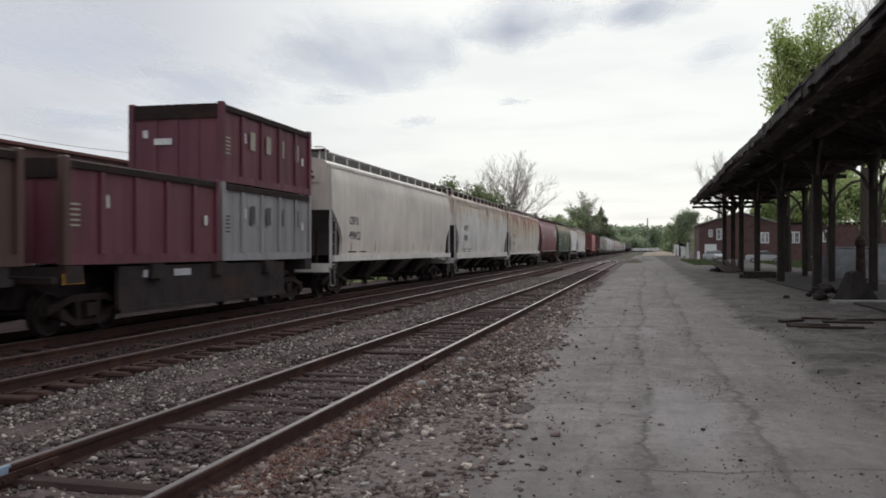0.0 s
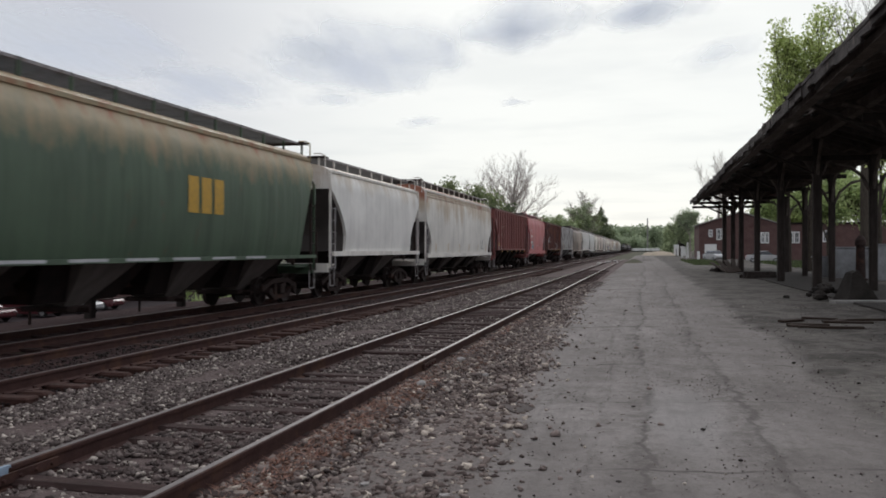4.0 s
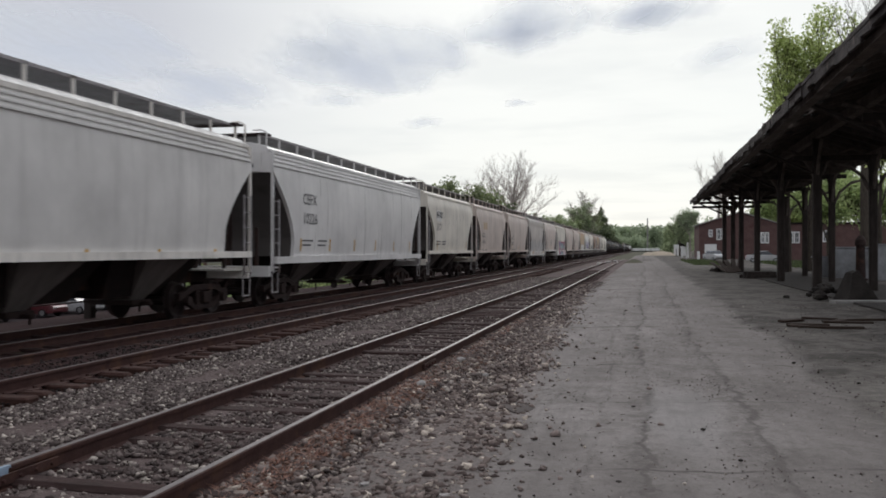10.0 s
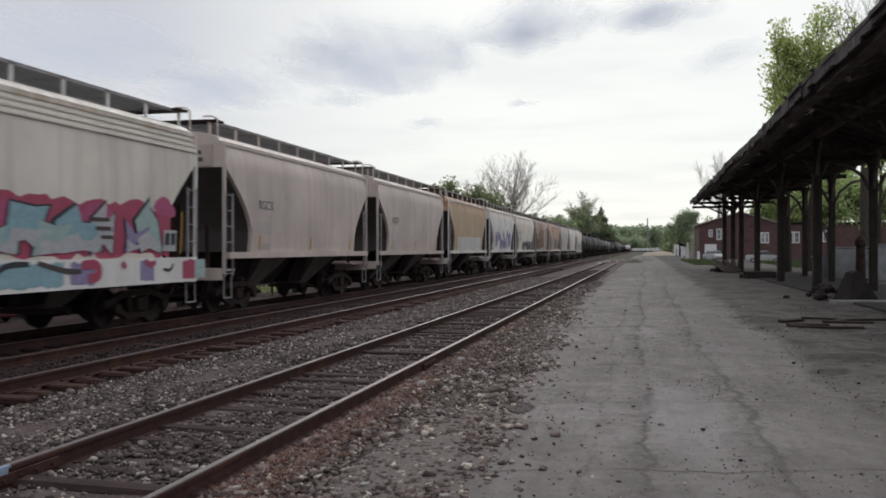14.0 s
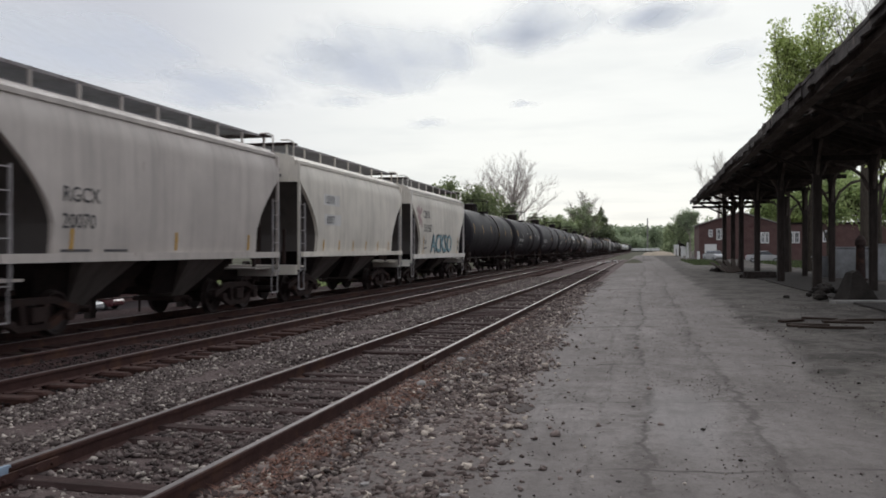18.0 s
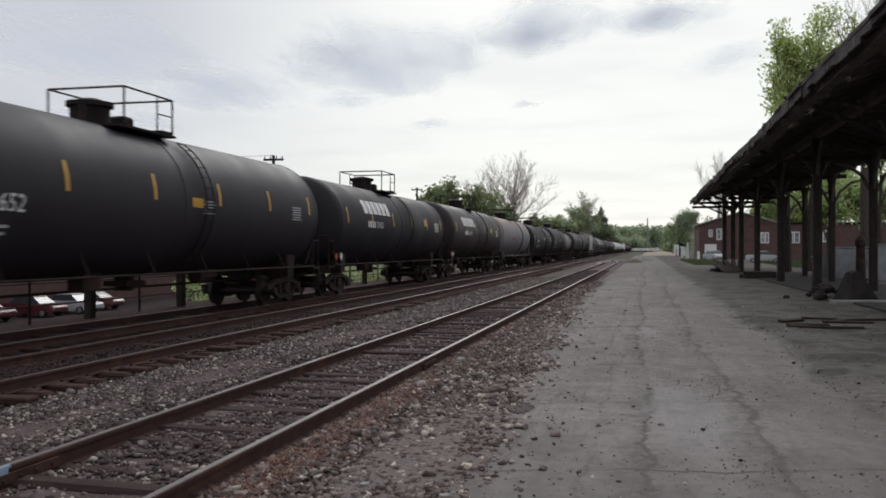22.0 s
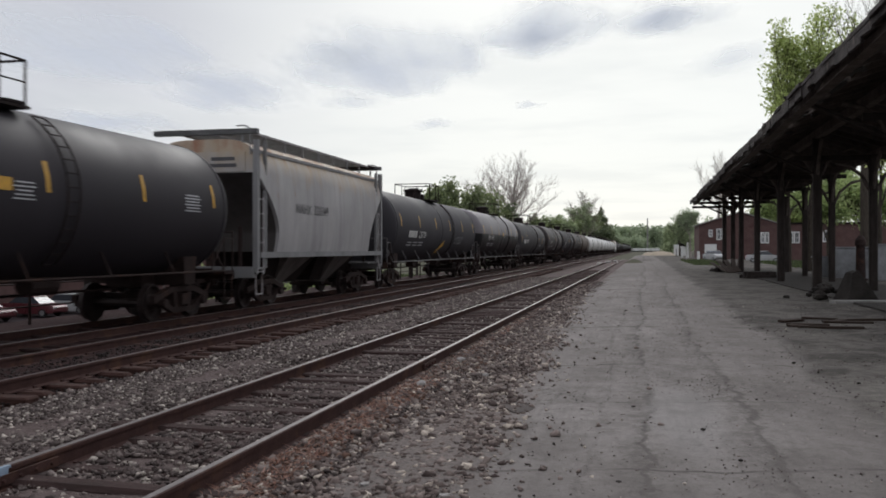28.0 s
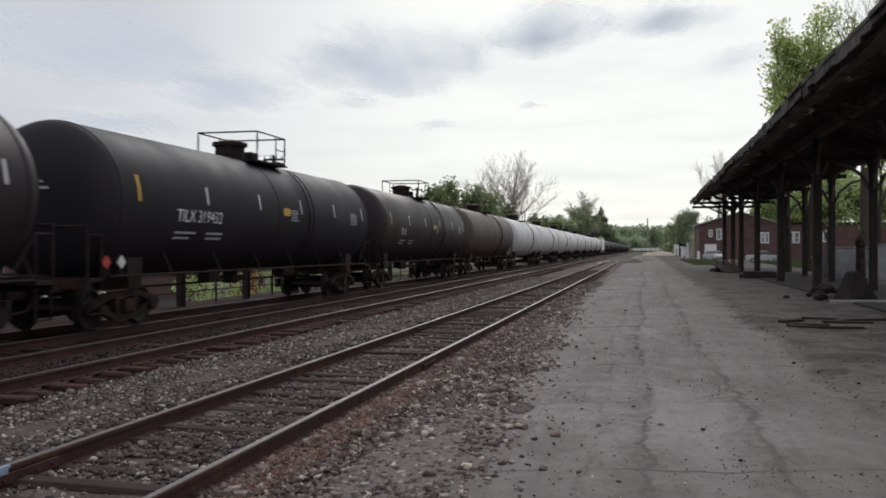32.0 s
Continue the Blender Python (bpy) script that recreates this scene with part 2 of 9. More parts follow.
def ground_cover(name, tones, rough=0.95, bump=0.6, depth=0.03, scales=(0.25, 2.2, 30.0), stretch=(1, 1, 1), tracks=False):
    m, nd, ln, bs = nodes_for(name)
    a = tex_noise(nd, ln, scales[0], 5, 0.6, stretch, 1.0)
    b = tex_noise(nd, ln, scales[1], 6, 0.65, stretch, 3.0)
    c = tex_noise(nd, ln, scales[2], 4, 0.75, (1, 1, 1), 5.0)
    col = blend(nd, ln, ranged(nd, ln, a, 0.35, 0.65), tones[0], tones[1])
    col = blend(nd, ln, ranged(nd, ln, b, 0.5, 0.72, 0, 0.75), col, tones[2])
    if tracks:
        mott = tex_noise(nd, ln, 5.5, 5, 0.72, (1, 1, 1), 61.0)
        col = blend(nd, ln, ranged(nd, ln, mott, 0.50, 0.64, 0, 0.60), col, (0.144, 0.129, 0.121))
        col = blend(nd, ln, ranged(nd, ln, mott, 0.32, 0.46, 0.4, 0.0), col, (0.285, 0.266, 0.256))
        broad = tex_noise(nd, ln, 1.3, 7, 0.7, (1, 0.8, 1), 67.0)
        col = blend(nd, ln, ranged(nd, ln, broad, 0.50, 0.62, 0, 0.50), col, (0.142, 0.126, 0.118))
    col = blend(nd, ln, ranged(nd, ln, c, 0.5, 0.75, 0, 0.6), col, tones[3])
    if tracks:
        # dried wheel marks along the lane and damp blotches
        w = tex_noise(nd, ln, 1.0, 4, 0.55, (1.5, 0.07, 1), 13.0)
        mark = blend(nd, ln, ranged(nd, ln, w, 0.47, 0.50), (0, 0, 0), (1, 1, 1))
        off = blend(nd, ln, ranged(nd, ln, w, 0.50, 0.54), (1, 1, 1), (0, 0, 0))
        both = nd.new("ShaderNodeMath"); both.operation = "MULTIPLY"
        ln.new(mark, both.inputs[0]); ln.new(off, both.inputs[1])
        half = nd.new("ShaderNodeMath"); half.operation = "MULTIPLY"; half.inputs[1].default_value = 0.2
        ln.new(both.outputs[0], half.inputs[0])
        col = blend(nd, ln, half.outputs[0], col, tones[2])
        damp = tex_noise(nd, ln, 0.5, 7, 0.7, (1, 0.5, 1), 21.0)
        col = blend(nd, ln, ranged(nd, ln, damp, 0.54, 0.70, 0, 0.45), col, tones[2])
        grit = tex_noise(nd, ln, 90.0, 3, 0.8, (1, 1, 1), 17.0)
        col = blend(nd, ln, ranged(nd, ln, grit, 0.58, 0.68, 0, 0.6), col, tones[3])
        col = blend(nd, ln, ranged(nd, ln, grit, 0.30, 0.42, 0.6, 0.0), col, (0.27, 0.255, 0.247))
        tc = nd.new("ShaderNodeTexCoord")
        sp = nd.new("ShaderNodeSeparateXYZ")
        ln.new(tc.outputs["Object"], sp.inputs[0])
        wind = tex_noise(nd, ln, 0.07, 2, 0.45, (0.25, 1, 1), 31.0)
        fray = tex_noise(nd, ln, 2.2, 5, 0.7, (1, 0.7, 1), 47.0)
        bend0 = nd.new("ShaderNodeMath"); bend0.operation = "MULTIPLY_ADD"; bend0.inputs[1].default_value = 0.5
        bend = nd.new("ShaderNodeMath"); bend.operation = "MULTIPLY_ADD"; bend.inputs[1].default_value = 1.0
        ln.new(fray, bend0.inputs[0]); ln.new(sp.outputs["X"], bend0.inputs[2])
        ln.new(wind, bend.inputs[0]); ln.new(bend0.outputs[0], bend.inputs[2])
        specks = tex_noise(nd, ln, 7.0, 6, 0.8, (1, 0.7, 1), 73.0)
        gap = tex_noise(nd, ln, 1.1, 4, 0.7, (1, 0.5, 1), 37.0)
        for mid, w, k in ((0.70, 0.05, 0.62), (0.62, 0.20, 0.45), (1.62, 0.22, 0.42), (1.72, 0.05, 0.55), (0.25, 0.03, 0.4)):
            # a wheel track: a thin dark line that winds along the lane and breaks off here and there
            d = nd.new("ShaderNodeMath"); d.operation = "SUBTRACT"; d.inputs[1].default_value = mid
            ln.new(bend.outputs[0], d.inputs[0])
            off_c = nd.new("ShaderNodeMath"); off_c.operation = "ABSOLUTE"
            ln.new(d.outputs[0], off_c.inputs[0])
            line = ranged(nd, ln, off_c.outputs[0], 0.3 * w, w, k, 0.0)
            brk = nd.new("ShaderNodeMath"); brk.operation = "MULTIPLY"
            ln.new(line, brk.inputs[0]); ln.new(ranged(nd, ln, gap, 0.34, 0.52), brk.inputs[1])
            shown = brk.outputs[0]
            if w > 0.15:
                # the broad tracks are broken up into crumbs
                bits = nd.new("ShaderNodeMath"); bits.operation = "MULTIPLY"
                ln.new(shown, bits.inputs[0]); ln.new(ranged(nd, ln, specks, 0.40, 0.58), bits.inputs[1])
                shown = bits.outputs[0]
            col = blend(nd, ln, shown, col, tones[3])
        for start, width in ((13.1, 0.09), (6.85, 0.04), (19.5, 0.13), (9.9, 0.03), (27.0, 0.22), (38.0, 0.4)):
            # shallow cracks across the lane
            slant = nd.new("ShaderNodeMath"); slant.operation = "MULTIPLY_ADD"; slant.inputs[1].default_value = -0.23
            ln.new(bend0.outputs[0], slant.inputs[0]); ln.new(sp.outputs["Y"], slant.inputs[2])
            d = nd.new("ShaderNodeMath"); d.operation = "SUBTRACT"; d.inputs[1].default_value = start
            ln.new(slant.outputs[0], d.inputs[0])
            off_c = nd.new("ShaderNodeMath"); off_c.operation = "ABSOLUTE"
            ln.new(d.outputs[0], off_c.inputs[0])
            line = ranged(nd, ln, off_c.outputs[0], 0.3 * width, width, 0.8, 0.0)
            brk = nd.new("ShaderNodeMath"); brk.operation = "MULTIPLY"
            ln.new(line, brk.inputs[0]); ln.new(ranged(nd, ln, gap, 0.44, 0.58), brk.inputs[1])
            col = blend(nd, ln, brk.outputs[0], col, tones[3])
        # a worn pale patch between the wheel tracks, of smooth hard clay
        oval = nd.new("ShaderNodeMapping")
        oval.inputs["Location"].default_value = (-0.42 / 0.42, -9.4 / 2.1, 0)
        oval.inputs["Scale"].default_value = (1 / 0.42, 1 / 2.1, 0)
        ln.new(tc.outputs["Object"], oval.inputs["Vector"])
        reach = nd.new("ShaderNodeVectorMath"); reach.operation = "LENGTH"
        ln.new(oval.outputs[0], reach.inputs[0])
        ragged = nd.new("ShaderNodeMath"); ragged.operation = "MULTIPLY_ADD"; ragged.inputs[1].default_value = 0.9
        ln.new(fray, ragged.inputs[0]); ln.new(reach.outputs["Value"], ragged.inputs[2])
        col = blend(nd, ln, ranged(nd, ln, ragged.outputs[0], 1.1, 1.55, 0.36, 0.0), col, (0.30, 0.285, 0.278))
        # gravelly ground under the spilled stones
        skew = nd.new("ShaderNodeMath"); skew.operation = "MULTIPLY_ADD"; skew.inputs[1].default_value = 0.038
        ln.new(sp.outputs["Y"], skew.inputs[0]); ln.new(bend0.outputs[0], skew.inputs[2])
        bits_a = tex_noise(nd, ln, 24.0, 4, 0.8, (1, 1, 1), 79.0)
        gravel = blend(nd, ln, ranged(nd, ln, bits_a, 0.36, 0.62), (0.078, 0.062, 0.058), (0.225, 0.188, 0.174))
        col = blend(nd, ln, ranged(nd, ln, skew.outputs[0], -0.95, -0.55, 0.88, 0.0), col, gravel)
        # the lane's other half blends to a darker tone
        col = blend(nd, ln, ranged(nd, ln, bend0.outputs[0], 1.0, 2.2, 0.0, 0.38), col, tones[2])
        # darker ground at the lane's near end, with an uneven edge
        near_y = nd.new("ShaderNodeMath"); near_y.operation = "MULTIPLY_ADD"; near_y.inputs[1].default_value = 4.0
        ln.new(fray, near_y.inputs[0]); ln.new(sp.outputs["Y"], near_y.inputs[2])
        col = blend(nd, ln, ranged(nd, ln, near_y.outputs[0], 8.2, 10.4, 0.5, 0.0), col, tones[2])
        # crumbled dark grit in patches
        crumb = tex_noise(nd, ln, 14.0, 5, 0.8, (1, 0.6, 1), 53.0)
        where = tex_noise(nd, ln, 0.8, 4, 0.6, (1, 0.6, 1), 59.0)
        pick = nd.new("ShaderNodeMath"); pick.operation = "MULTIPLY"
        ln.new(ranged(nd, ln, crumb, 0.54, 0.62, 0, 0.75), pick.inputs[0]); ln.new(ranged(nd, ln, where, 0.46, 0.6), pick.inputs[1])
        col = blend(nd, ln, pick.outputs[0], col, tones[3])
        # rough darker soil where the lane runs out
        far_n = tex_noise(nd, ln, 0.22, 6, 0.7, (1, 0.25, 1), 83.0)
        far_e = nd.new("ShaderNodeMath"); far_e.operation = "MULTIPLY_ADD"; far_e.inputs[1].default_value = 90.0
        ln.new(far_n, far_e.inputs[0]); ln.new(sp.outputs["Y"], far_e.inputs[2])
        col = blend(nd, ln, ranged(nd, ln, far_e.outputs[0], 78.0, 110.0, 0.0, 0.5), col, tones[2])
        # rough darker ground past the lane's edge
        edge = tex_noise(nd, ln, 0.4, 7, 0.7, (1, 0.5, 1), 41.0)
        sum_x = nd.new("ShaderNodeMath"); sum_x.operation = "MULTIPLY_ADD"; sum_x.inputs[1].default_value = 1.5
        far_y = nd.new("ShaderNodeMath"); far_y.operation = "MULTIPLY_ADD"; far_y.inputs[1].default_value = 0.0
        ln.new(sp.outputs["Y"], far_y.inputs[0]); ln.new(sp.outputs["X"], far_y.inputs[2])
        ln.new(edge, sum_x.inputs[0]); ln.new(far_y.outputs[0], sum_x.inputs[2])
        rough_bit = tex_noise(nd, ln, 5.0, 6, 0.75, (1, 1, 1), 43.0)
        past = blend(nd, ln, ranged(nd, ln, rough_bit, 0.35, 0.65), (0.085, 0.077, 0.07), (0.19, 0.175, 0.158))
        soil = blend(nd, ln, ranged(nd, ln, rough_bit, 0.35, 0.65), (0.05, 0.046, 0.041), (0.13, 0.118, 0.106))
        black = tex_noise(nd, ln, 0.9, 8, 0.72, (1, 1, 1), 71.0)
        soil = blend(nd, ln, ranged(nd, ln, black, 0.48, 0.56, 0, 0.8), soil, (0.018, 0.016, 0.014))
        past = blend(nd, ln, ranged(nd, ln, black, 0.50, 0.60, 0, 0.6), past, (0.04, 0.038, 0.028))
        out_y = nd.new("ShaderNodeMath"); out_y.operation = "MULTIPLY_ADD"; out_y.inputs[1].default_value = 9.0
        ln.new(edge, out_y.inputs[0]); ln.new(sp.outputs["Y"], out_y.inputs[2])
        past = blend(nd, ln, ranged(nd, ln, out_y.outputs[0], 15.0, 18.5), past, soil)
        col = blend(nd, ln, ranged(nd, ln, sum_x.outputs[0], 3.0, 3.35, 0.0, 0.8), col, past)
    ln.new(col, bs.inputs["Base Color"])
    bs.inputs["Roughness"].default_value = rough
    bs.inputs["Specular IOR Level"].default_value = 0.1
    s = nd.new("ShaderNodeMath"); s.operation = "MULTIPLY_ADD"; s.inputs[1].default_value = 0.25
    ln.new(c, s.inputs[0]); ln.new(b, s.inputs[2])
    bumped(nd, ln, bs, s.outputs[0], bump, depth)
    return m


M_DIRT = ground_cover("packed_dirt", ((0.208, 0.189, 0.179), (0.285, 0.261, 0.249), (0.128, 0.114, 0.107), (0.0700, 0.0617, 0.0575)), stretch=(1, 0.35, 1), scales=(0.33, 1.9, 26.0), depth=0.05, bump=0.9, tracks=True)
M_FIELD = ground_cover("field_soil", ((0.06, 0.06, 0.04), (0.085, 0.08, 0.055), (0.04, 0.05, 0.022), (0.035, 0.033, 0.022)))
M_ASPHALT = ground_cover("worn_asphalt", ((0.0386, 0.0295, 0.0317), (0.0316, 0.0239, 0.0258), (0.0248, 0.0182, 0.0199), (0.0186, 0.0139, 0.0152)), depth=0.01)
M_GRAVEL = ground_cover("gravel_bed", ((0.089, 0.0657, 0.0624), (0.1337, 0.1032, 0.0988), (0.0686, 0.0484, 0.0445), (0.0412, 0.0297, 0.028)), depth=0.06, bump=1.0, scales=(0.6, 6.0, 22.0))
M_BED = ground_cover("dark_gravel_bed", ((0.0265, 0.013, 0.0127), (0.0422, 0.0227, 0.0228), (0.0239, 0.0109, 0.0102), (0.0145, 0.0076, 0.0077)), depth=0.06, bump=1.0, scales=(0.6, 6.0, 22.0))
M_GRASS = leafy("grass_blades", (0.035, 0.05, 0.02), (0.085, 0.11, 0.042))
M_STONE = stone_mix("crushed_stone", (0.041, 0.030, 0.0285), (0.182, 0.146, 0.135), (0.44, 0.39, 0.345))
M_SPILL = stone_mix("pale_crushed_stone", (0.058, 0.042, 0.038), (0.25, 0.198, 0.178), (0.54, 0.465, 0.395))
M_DARKSTONE = stone_mix("oily_stone", (0.0122, 0.0093, 0.0088), (0.0357, 0.0260, 0.0245), (0.0612, 0.0465, 0.0451))
M_DARKCRUMB = stone_mix("dirt_crumb", (0.0411, 0.0310, 0.0293), (0.1290, 0.1027, 0.0969), (0.2346, 0.1925, 0.1860))
M_RUSTSTONE = stone_mix("rusty_stone", (0.07, 0.042, 0.033), (0.17, 0.10, 0.075), (0.30, 0.25, 0.21))
M_RAIL = surface("rusty_rail_steel", (0.0453, 0.0223, 0.0196), (0.0798, 0.0411, 0.0364), 0.8, 4, 60, 0.3, 0.002, 0.0, (0.1100, 0.0550, 0.0330), 0.3)
M_RAILTOP = surface("worn_rail_head", (0.0765, 0.0558, 0.0559), (0.1326, 0.1023, 0.1029), 0.45, 5, 50, 0.1, 0.001, 0.8)
M_RAILDULL = surface("dull_rail_head", (0.10, 0.085, 0.083), (0.19, 0.165, 0.162), 0.5, 5, 50, 0.1, 0.001, 0.6)
M_TIE = surface("weathered_tie_wood", (0.0305, 0.0178, 0.0161), (0.0697, 0.0419, 0.0391), 0.9, 3, 40, 0.6, 0.01, 0, (0.0352, 0.0256, 0.0225), 0.3, True, (1, 6, 6))
M_TIERED = surface("rust_stained_tie", (0.0342, 0.0164, 0.0132), (0.0754, 0.0374, 0.0305), 0.9, 3, 40, 0.6, 0.01, 0, (0.0321, 0.0234, 0.0206), 0.3, True, (1, 6, 6))
M_STEEL = surface("grimy_steel", (0.0241, 0.0151, 0.0142), (0.0464, 0.0304, 0.0276), 0.75, 3, 30, 0.3, 0.004, 0.2, (0.0918, 0.0446, 0.0294), 0.2, True)
M_WHEEL = surface("wheel_steel", (0.0263, 0.0176, 0.0169), (0.0526, 0.0359, 0.0337), 0.6, 4, 30, 0.2, 0.003, 0.5, None, 0, True)
M_TIMBER = surface("charred_timber", (0.0270, 0.0215, 0.0195), (0.0600, 0.0480, 0.0435), 0.92, 2.5, 25, 0.6, 0.015, 0, (0.0144, 0.0120, 0.0108), 0.3, True, (3, 3, 0.6))
M_ROOFEDGE = surface("rotten_roofing", (0.009, 0.008, 0.008), (0.022, 0.019, 0.018), 0.95, 2, 18, 0.8, 0.03, 0, (0.06, 0.05, 0.045), 0.2, True)
M_SOOT = surface("sooty_timber", (0.0682, 0.0572, 0.0524), (0.1672, 0.1357, 0.1199), 0.97, 2.5, 25, 0.6, 0.015, 0, (0.0375, 0.0275, 0.0225), 0.2, True)
M_TAR = surface("tarred_roof_edge", (0.0340, 0.0299, 0.0292), (0.0884, 0.0731, 0.0697), 0.95, 2, 18, 0.8, 0.03, 0, (0.04, 0.033, 0.03), 0.2, True)
M_OLDWALL = surface("stained_concrete", (0.17, 0.172, 0.18), (0.33, 0.335, 0.35), 0.9, 1.2, 20, 0.4, 0.01, 0, (0.06, 0.052, 0.048), 0.5)
M_BRICK = surface("red_brick", (0.0978, 0.0575, 0.0552), (0.1380, 0.0839, 0.0782), 0.9, 1.2, 12, 0.3, 0.01, 0, (0.08, 0.04, 0.035), 0.25)
M_WHITE = plain("white_paint", (0.75, 0.75, 0.74), 0.55)
M_GLASS = plain("dark_window_glass", (0.045, 0.05, 0.06), 0.12)
M_CONCRETE = surface("old_concrete", (0.24, 0.23, 0.22), (0.36, 0.35, 0.33), 0.9, 1.5, 20, 0.4, 0.01, 0, (0.12, 0.11, 0.10), 0.3)
M_BARK = surface("tree_bark", (0.05, 0.04, 0.033), (0.10, 0.085, 0.07), 0.95, 4, 30, 0.8, 0.02, 0, None, 0, False, (3, 3, 0.7))
M_PALEBARK = surface("pale_twigs", (0.30, 0.255, 0.235), (0.46, 0.405, 0.38), 0.95, 4, 30, 0.3, 0.02)
M_LEAF = leafy("spring_leaves", (0.30, 0.37, 0.11), (0.58, 0.66, 0.27))
M_LEAFDARK = leafy("dark_leaves", (0.13, 0.165, 0.075), (0.27, 0.32, 0.15))
M_LEAFMID = leafy("mid_green_leaves", (0.23, 0.30, 0.12), (0.48, 0.57, 0.25))
M_PINE = leafy("evergreen_needles", (0.10, 0.125, 0.07), (0.19, 0.225, 0.12))
# distant foliage: leaf colours paled to stand in for the haze of distance
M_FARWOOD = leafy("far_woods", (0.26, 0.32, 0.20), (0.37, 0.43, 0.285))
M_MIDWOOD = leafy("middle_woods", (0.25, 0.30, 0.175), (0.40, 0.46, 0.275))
M_LETTER = plain("white_lettering", (0.72, 0.71, 0.69), 0.6)
M_LETTERDARK = plain("dark_lettering", (0.075, 0.072, 0.078), 0.6)
M_YELLOW = plain("yellow_reflector", (0.55, 0.30, 0.03), 0.45)
M_RED = plain("red_placard", (0.45, 0.06, 0.05), 0.5)


# ---- mesh tools ----
class Shape:
    """Vertices and faces gathered for one mesh."""

    def __init__(self):
        self.v, self.f = [], []

    def add(self, verts, faces):
        n = len(self.v)
        self.v += [tuple(p) for p in verts]
        self.f += [tuple(i + n for i in q) for q in faces]
        return self

    def box(self, c, s, m=None, taper=1.0):
        hx, hy, hz = s[0] / 2, s[1] / 2, s[2] / 2
        pts = []
        for z in (-hz, hz):
            k = taper if z > 0 else 1.0
            pts += [Vector((-hx * k, -hy * k, z)), Vector((hx * k, -hy * k, z)), Vector((hx * k, hy * k, z)), Vector((-hx * k, hy * k, z))]
        if m:
            pts = [m @ p for p in pts]
        c = Vector(c)
        return self.add([p + c for p in pts], [(3, 2, 1, 0), (4, 5, 6, 7), (0, 1, 5, 4), (1, 2, 6, 5), (2, 3, 7, 6), (3, 0, 4, 7)])

    def chamfer(self, c, s, b):
        """A box with its four upright edges and top edges cut by b."""
        hx, hy, hz = s[0] / 2, s[1] / 2, s[2] / 2
        rings = [(-hz, 0.0), (hz - b, 0.0), (hz, b)]
        pts, faces = [], []
        for z, i in rings:
            x, y = hx - i, hy - i
            pts += [(c[0] + px, c[1] + py, c[2] + z) for px, py in
                    ((-x + b, -y), (x - b, -y), (x, -y + b), (x, y - b), (x - b, y), (-x + b, y), (-x, y - b), (-x, -y + b))]
        for r in range(2):
            faces += [(r * 8 + k, r * 8 + (k + 1) % 8, r * 8 + 8 + (k + 1) % 8, r * 8 + 8 + k) for k in range(8)]
        faces += [tuple(range(7, -1, -1)), tuple(range(16, 24))]
        return self.add(pts, faces)

    def rod(self, a, b, r, n=8, r2=None, caps=True):
        a, b = Vector(a), Vector(b)
        r2 = r if r2 is None else r2
        d = (b - a).normalized()
        u = d.orthogonal().normalized()
        w = d.cross(u)
        pts = [a + r * (math.cos(2 * math.pi * k / n) * u + math.sin(2 * math.pi * k / n) * w) for k in range(n)]
        pts += [b + r2 * (math.cos(2 * math.pi * k / n) * u + math.sin(2 * math.pi * k / n) * w) for k in range(n)]
        faces = [(k, (k + 1) % n, n + (k + 1) % n, n + k) for k in range(n)]
        if caps:
            faces += [tuple(range(n - 1, -1, -1)), tuple(range(n, 2 * n))]
        return self.add(pts, faces)

    def pipe(self, path, r, n=6):
        for a, b in zip(path, path[1:]):
            self.rod(a, b, r, n)
        return self

    def sweep(self, profile, y0, y1, steps=1, dx=0.0):
        """A closed profile in x, z drawn along y."""
        n = len(profile)
        pts, faces = [], []
        for k in range(steps + 1):
            y = y0 + (y1 - y0) * k / steps
            pts += [(x + dx, y, z) for x, z in profile]
        for k in range(steps):
            faces += [(k * n + i, k * n + (i + 1) % n, (k + 1) * n + (i + 1) % n, (k + 1) * n + i) for i in range(n)]
        faces += [tuple(range(n - 1, -1, -1)), tuple(range(steps * n, (steps + 1) * n))]
        return self.add(pts, faces)

    def slab(self, outline, x0, x1):
        """An outline in y, z with a thickness from x0 to x1."""
        n = len(outline)
        pts = [(x0, y, z) for y, z in outline] + [(x1, y, z) for y, z in outline]
        faces = [(i, (i + 1) % n, n + (i + 1) % n, n + i) for i in range(n)]
        faces += [tuple(range(n - 1, -1, -1)), tuple(range(n, 2 * n))]
        return self.add(pts, faces)

    def loft(self, rings, cap=True):
        n = len(rings[0])
        pts = [p for r in rings for p in r]
        faces = []
        for k in range(len(rings) - 1):
            faces += [(k * n + i, k * n + (i + 1) % n, (k + 1) * n + (i + 1) % n, (k + 1) * n + i) for i in range(n)]
        if cap:
            faces += [tuple(range(n - 1, -1, -1)), tuple(range((len(rings) - 1) * n, len(rings) * n))]
        return self.add(pts, faces)

    def mesh(self, name, material, smooth=False, angle=0.6):
        me = bpy.data.meshes.new(name)
        me.from_pydata(self.v, [], self.f)
        me.materials.append(material)
        if smooth:
            me.polygons.foreach_set("use_smooth", [True] * len(me.polygons))
            bm = bmesh.new()
            bm.from_mesh(me)
            bmesh.ops.recalc_face_normals(bm, faces=bm.faces)
            for e in bm.edges:
                if len(e.link_faces) == 2 and e.calc_face_angle(0) > angle:
                    e.smooth = False
            bm.to_mesh(me)
            bm.free()
        else:
            bm = bmesh.new()
            bm.from_mesh(me)
            bmesh.ops.recalc_face_normals(bm, faces=bm.faces)
            bm.to_mesh(me)
            bm.free()
        return me


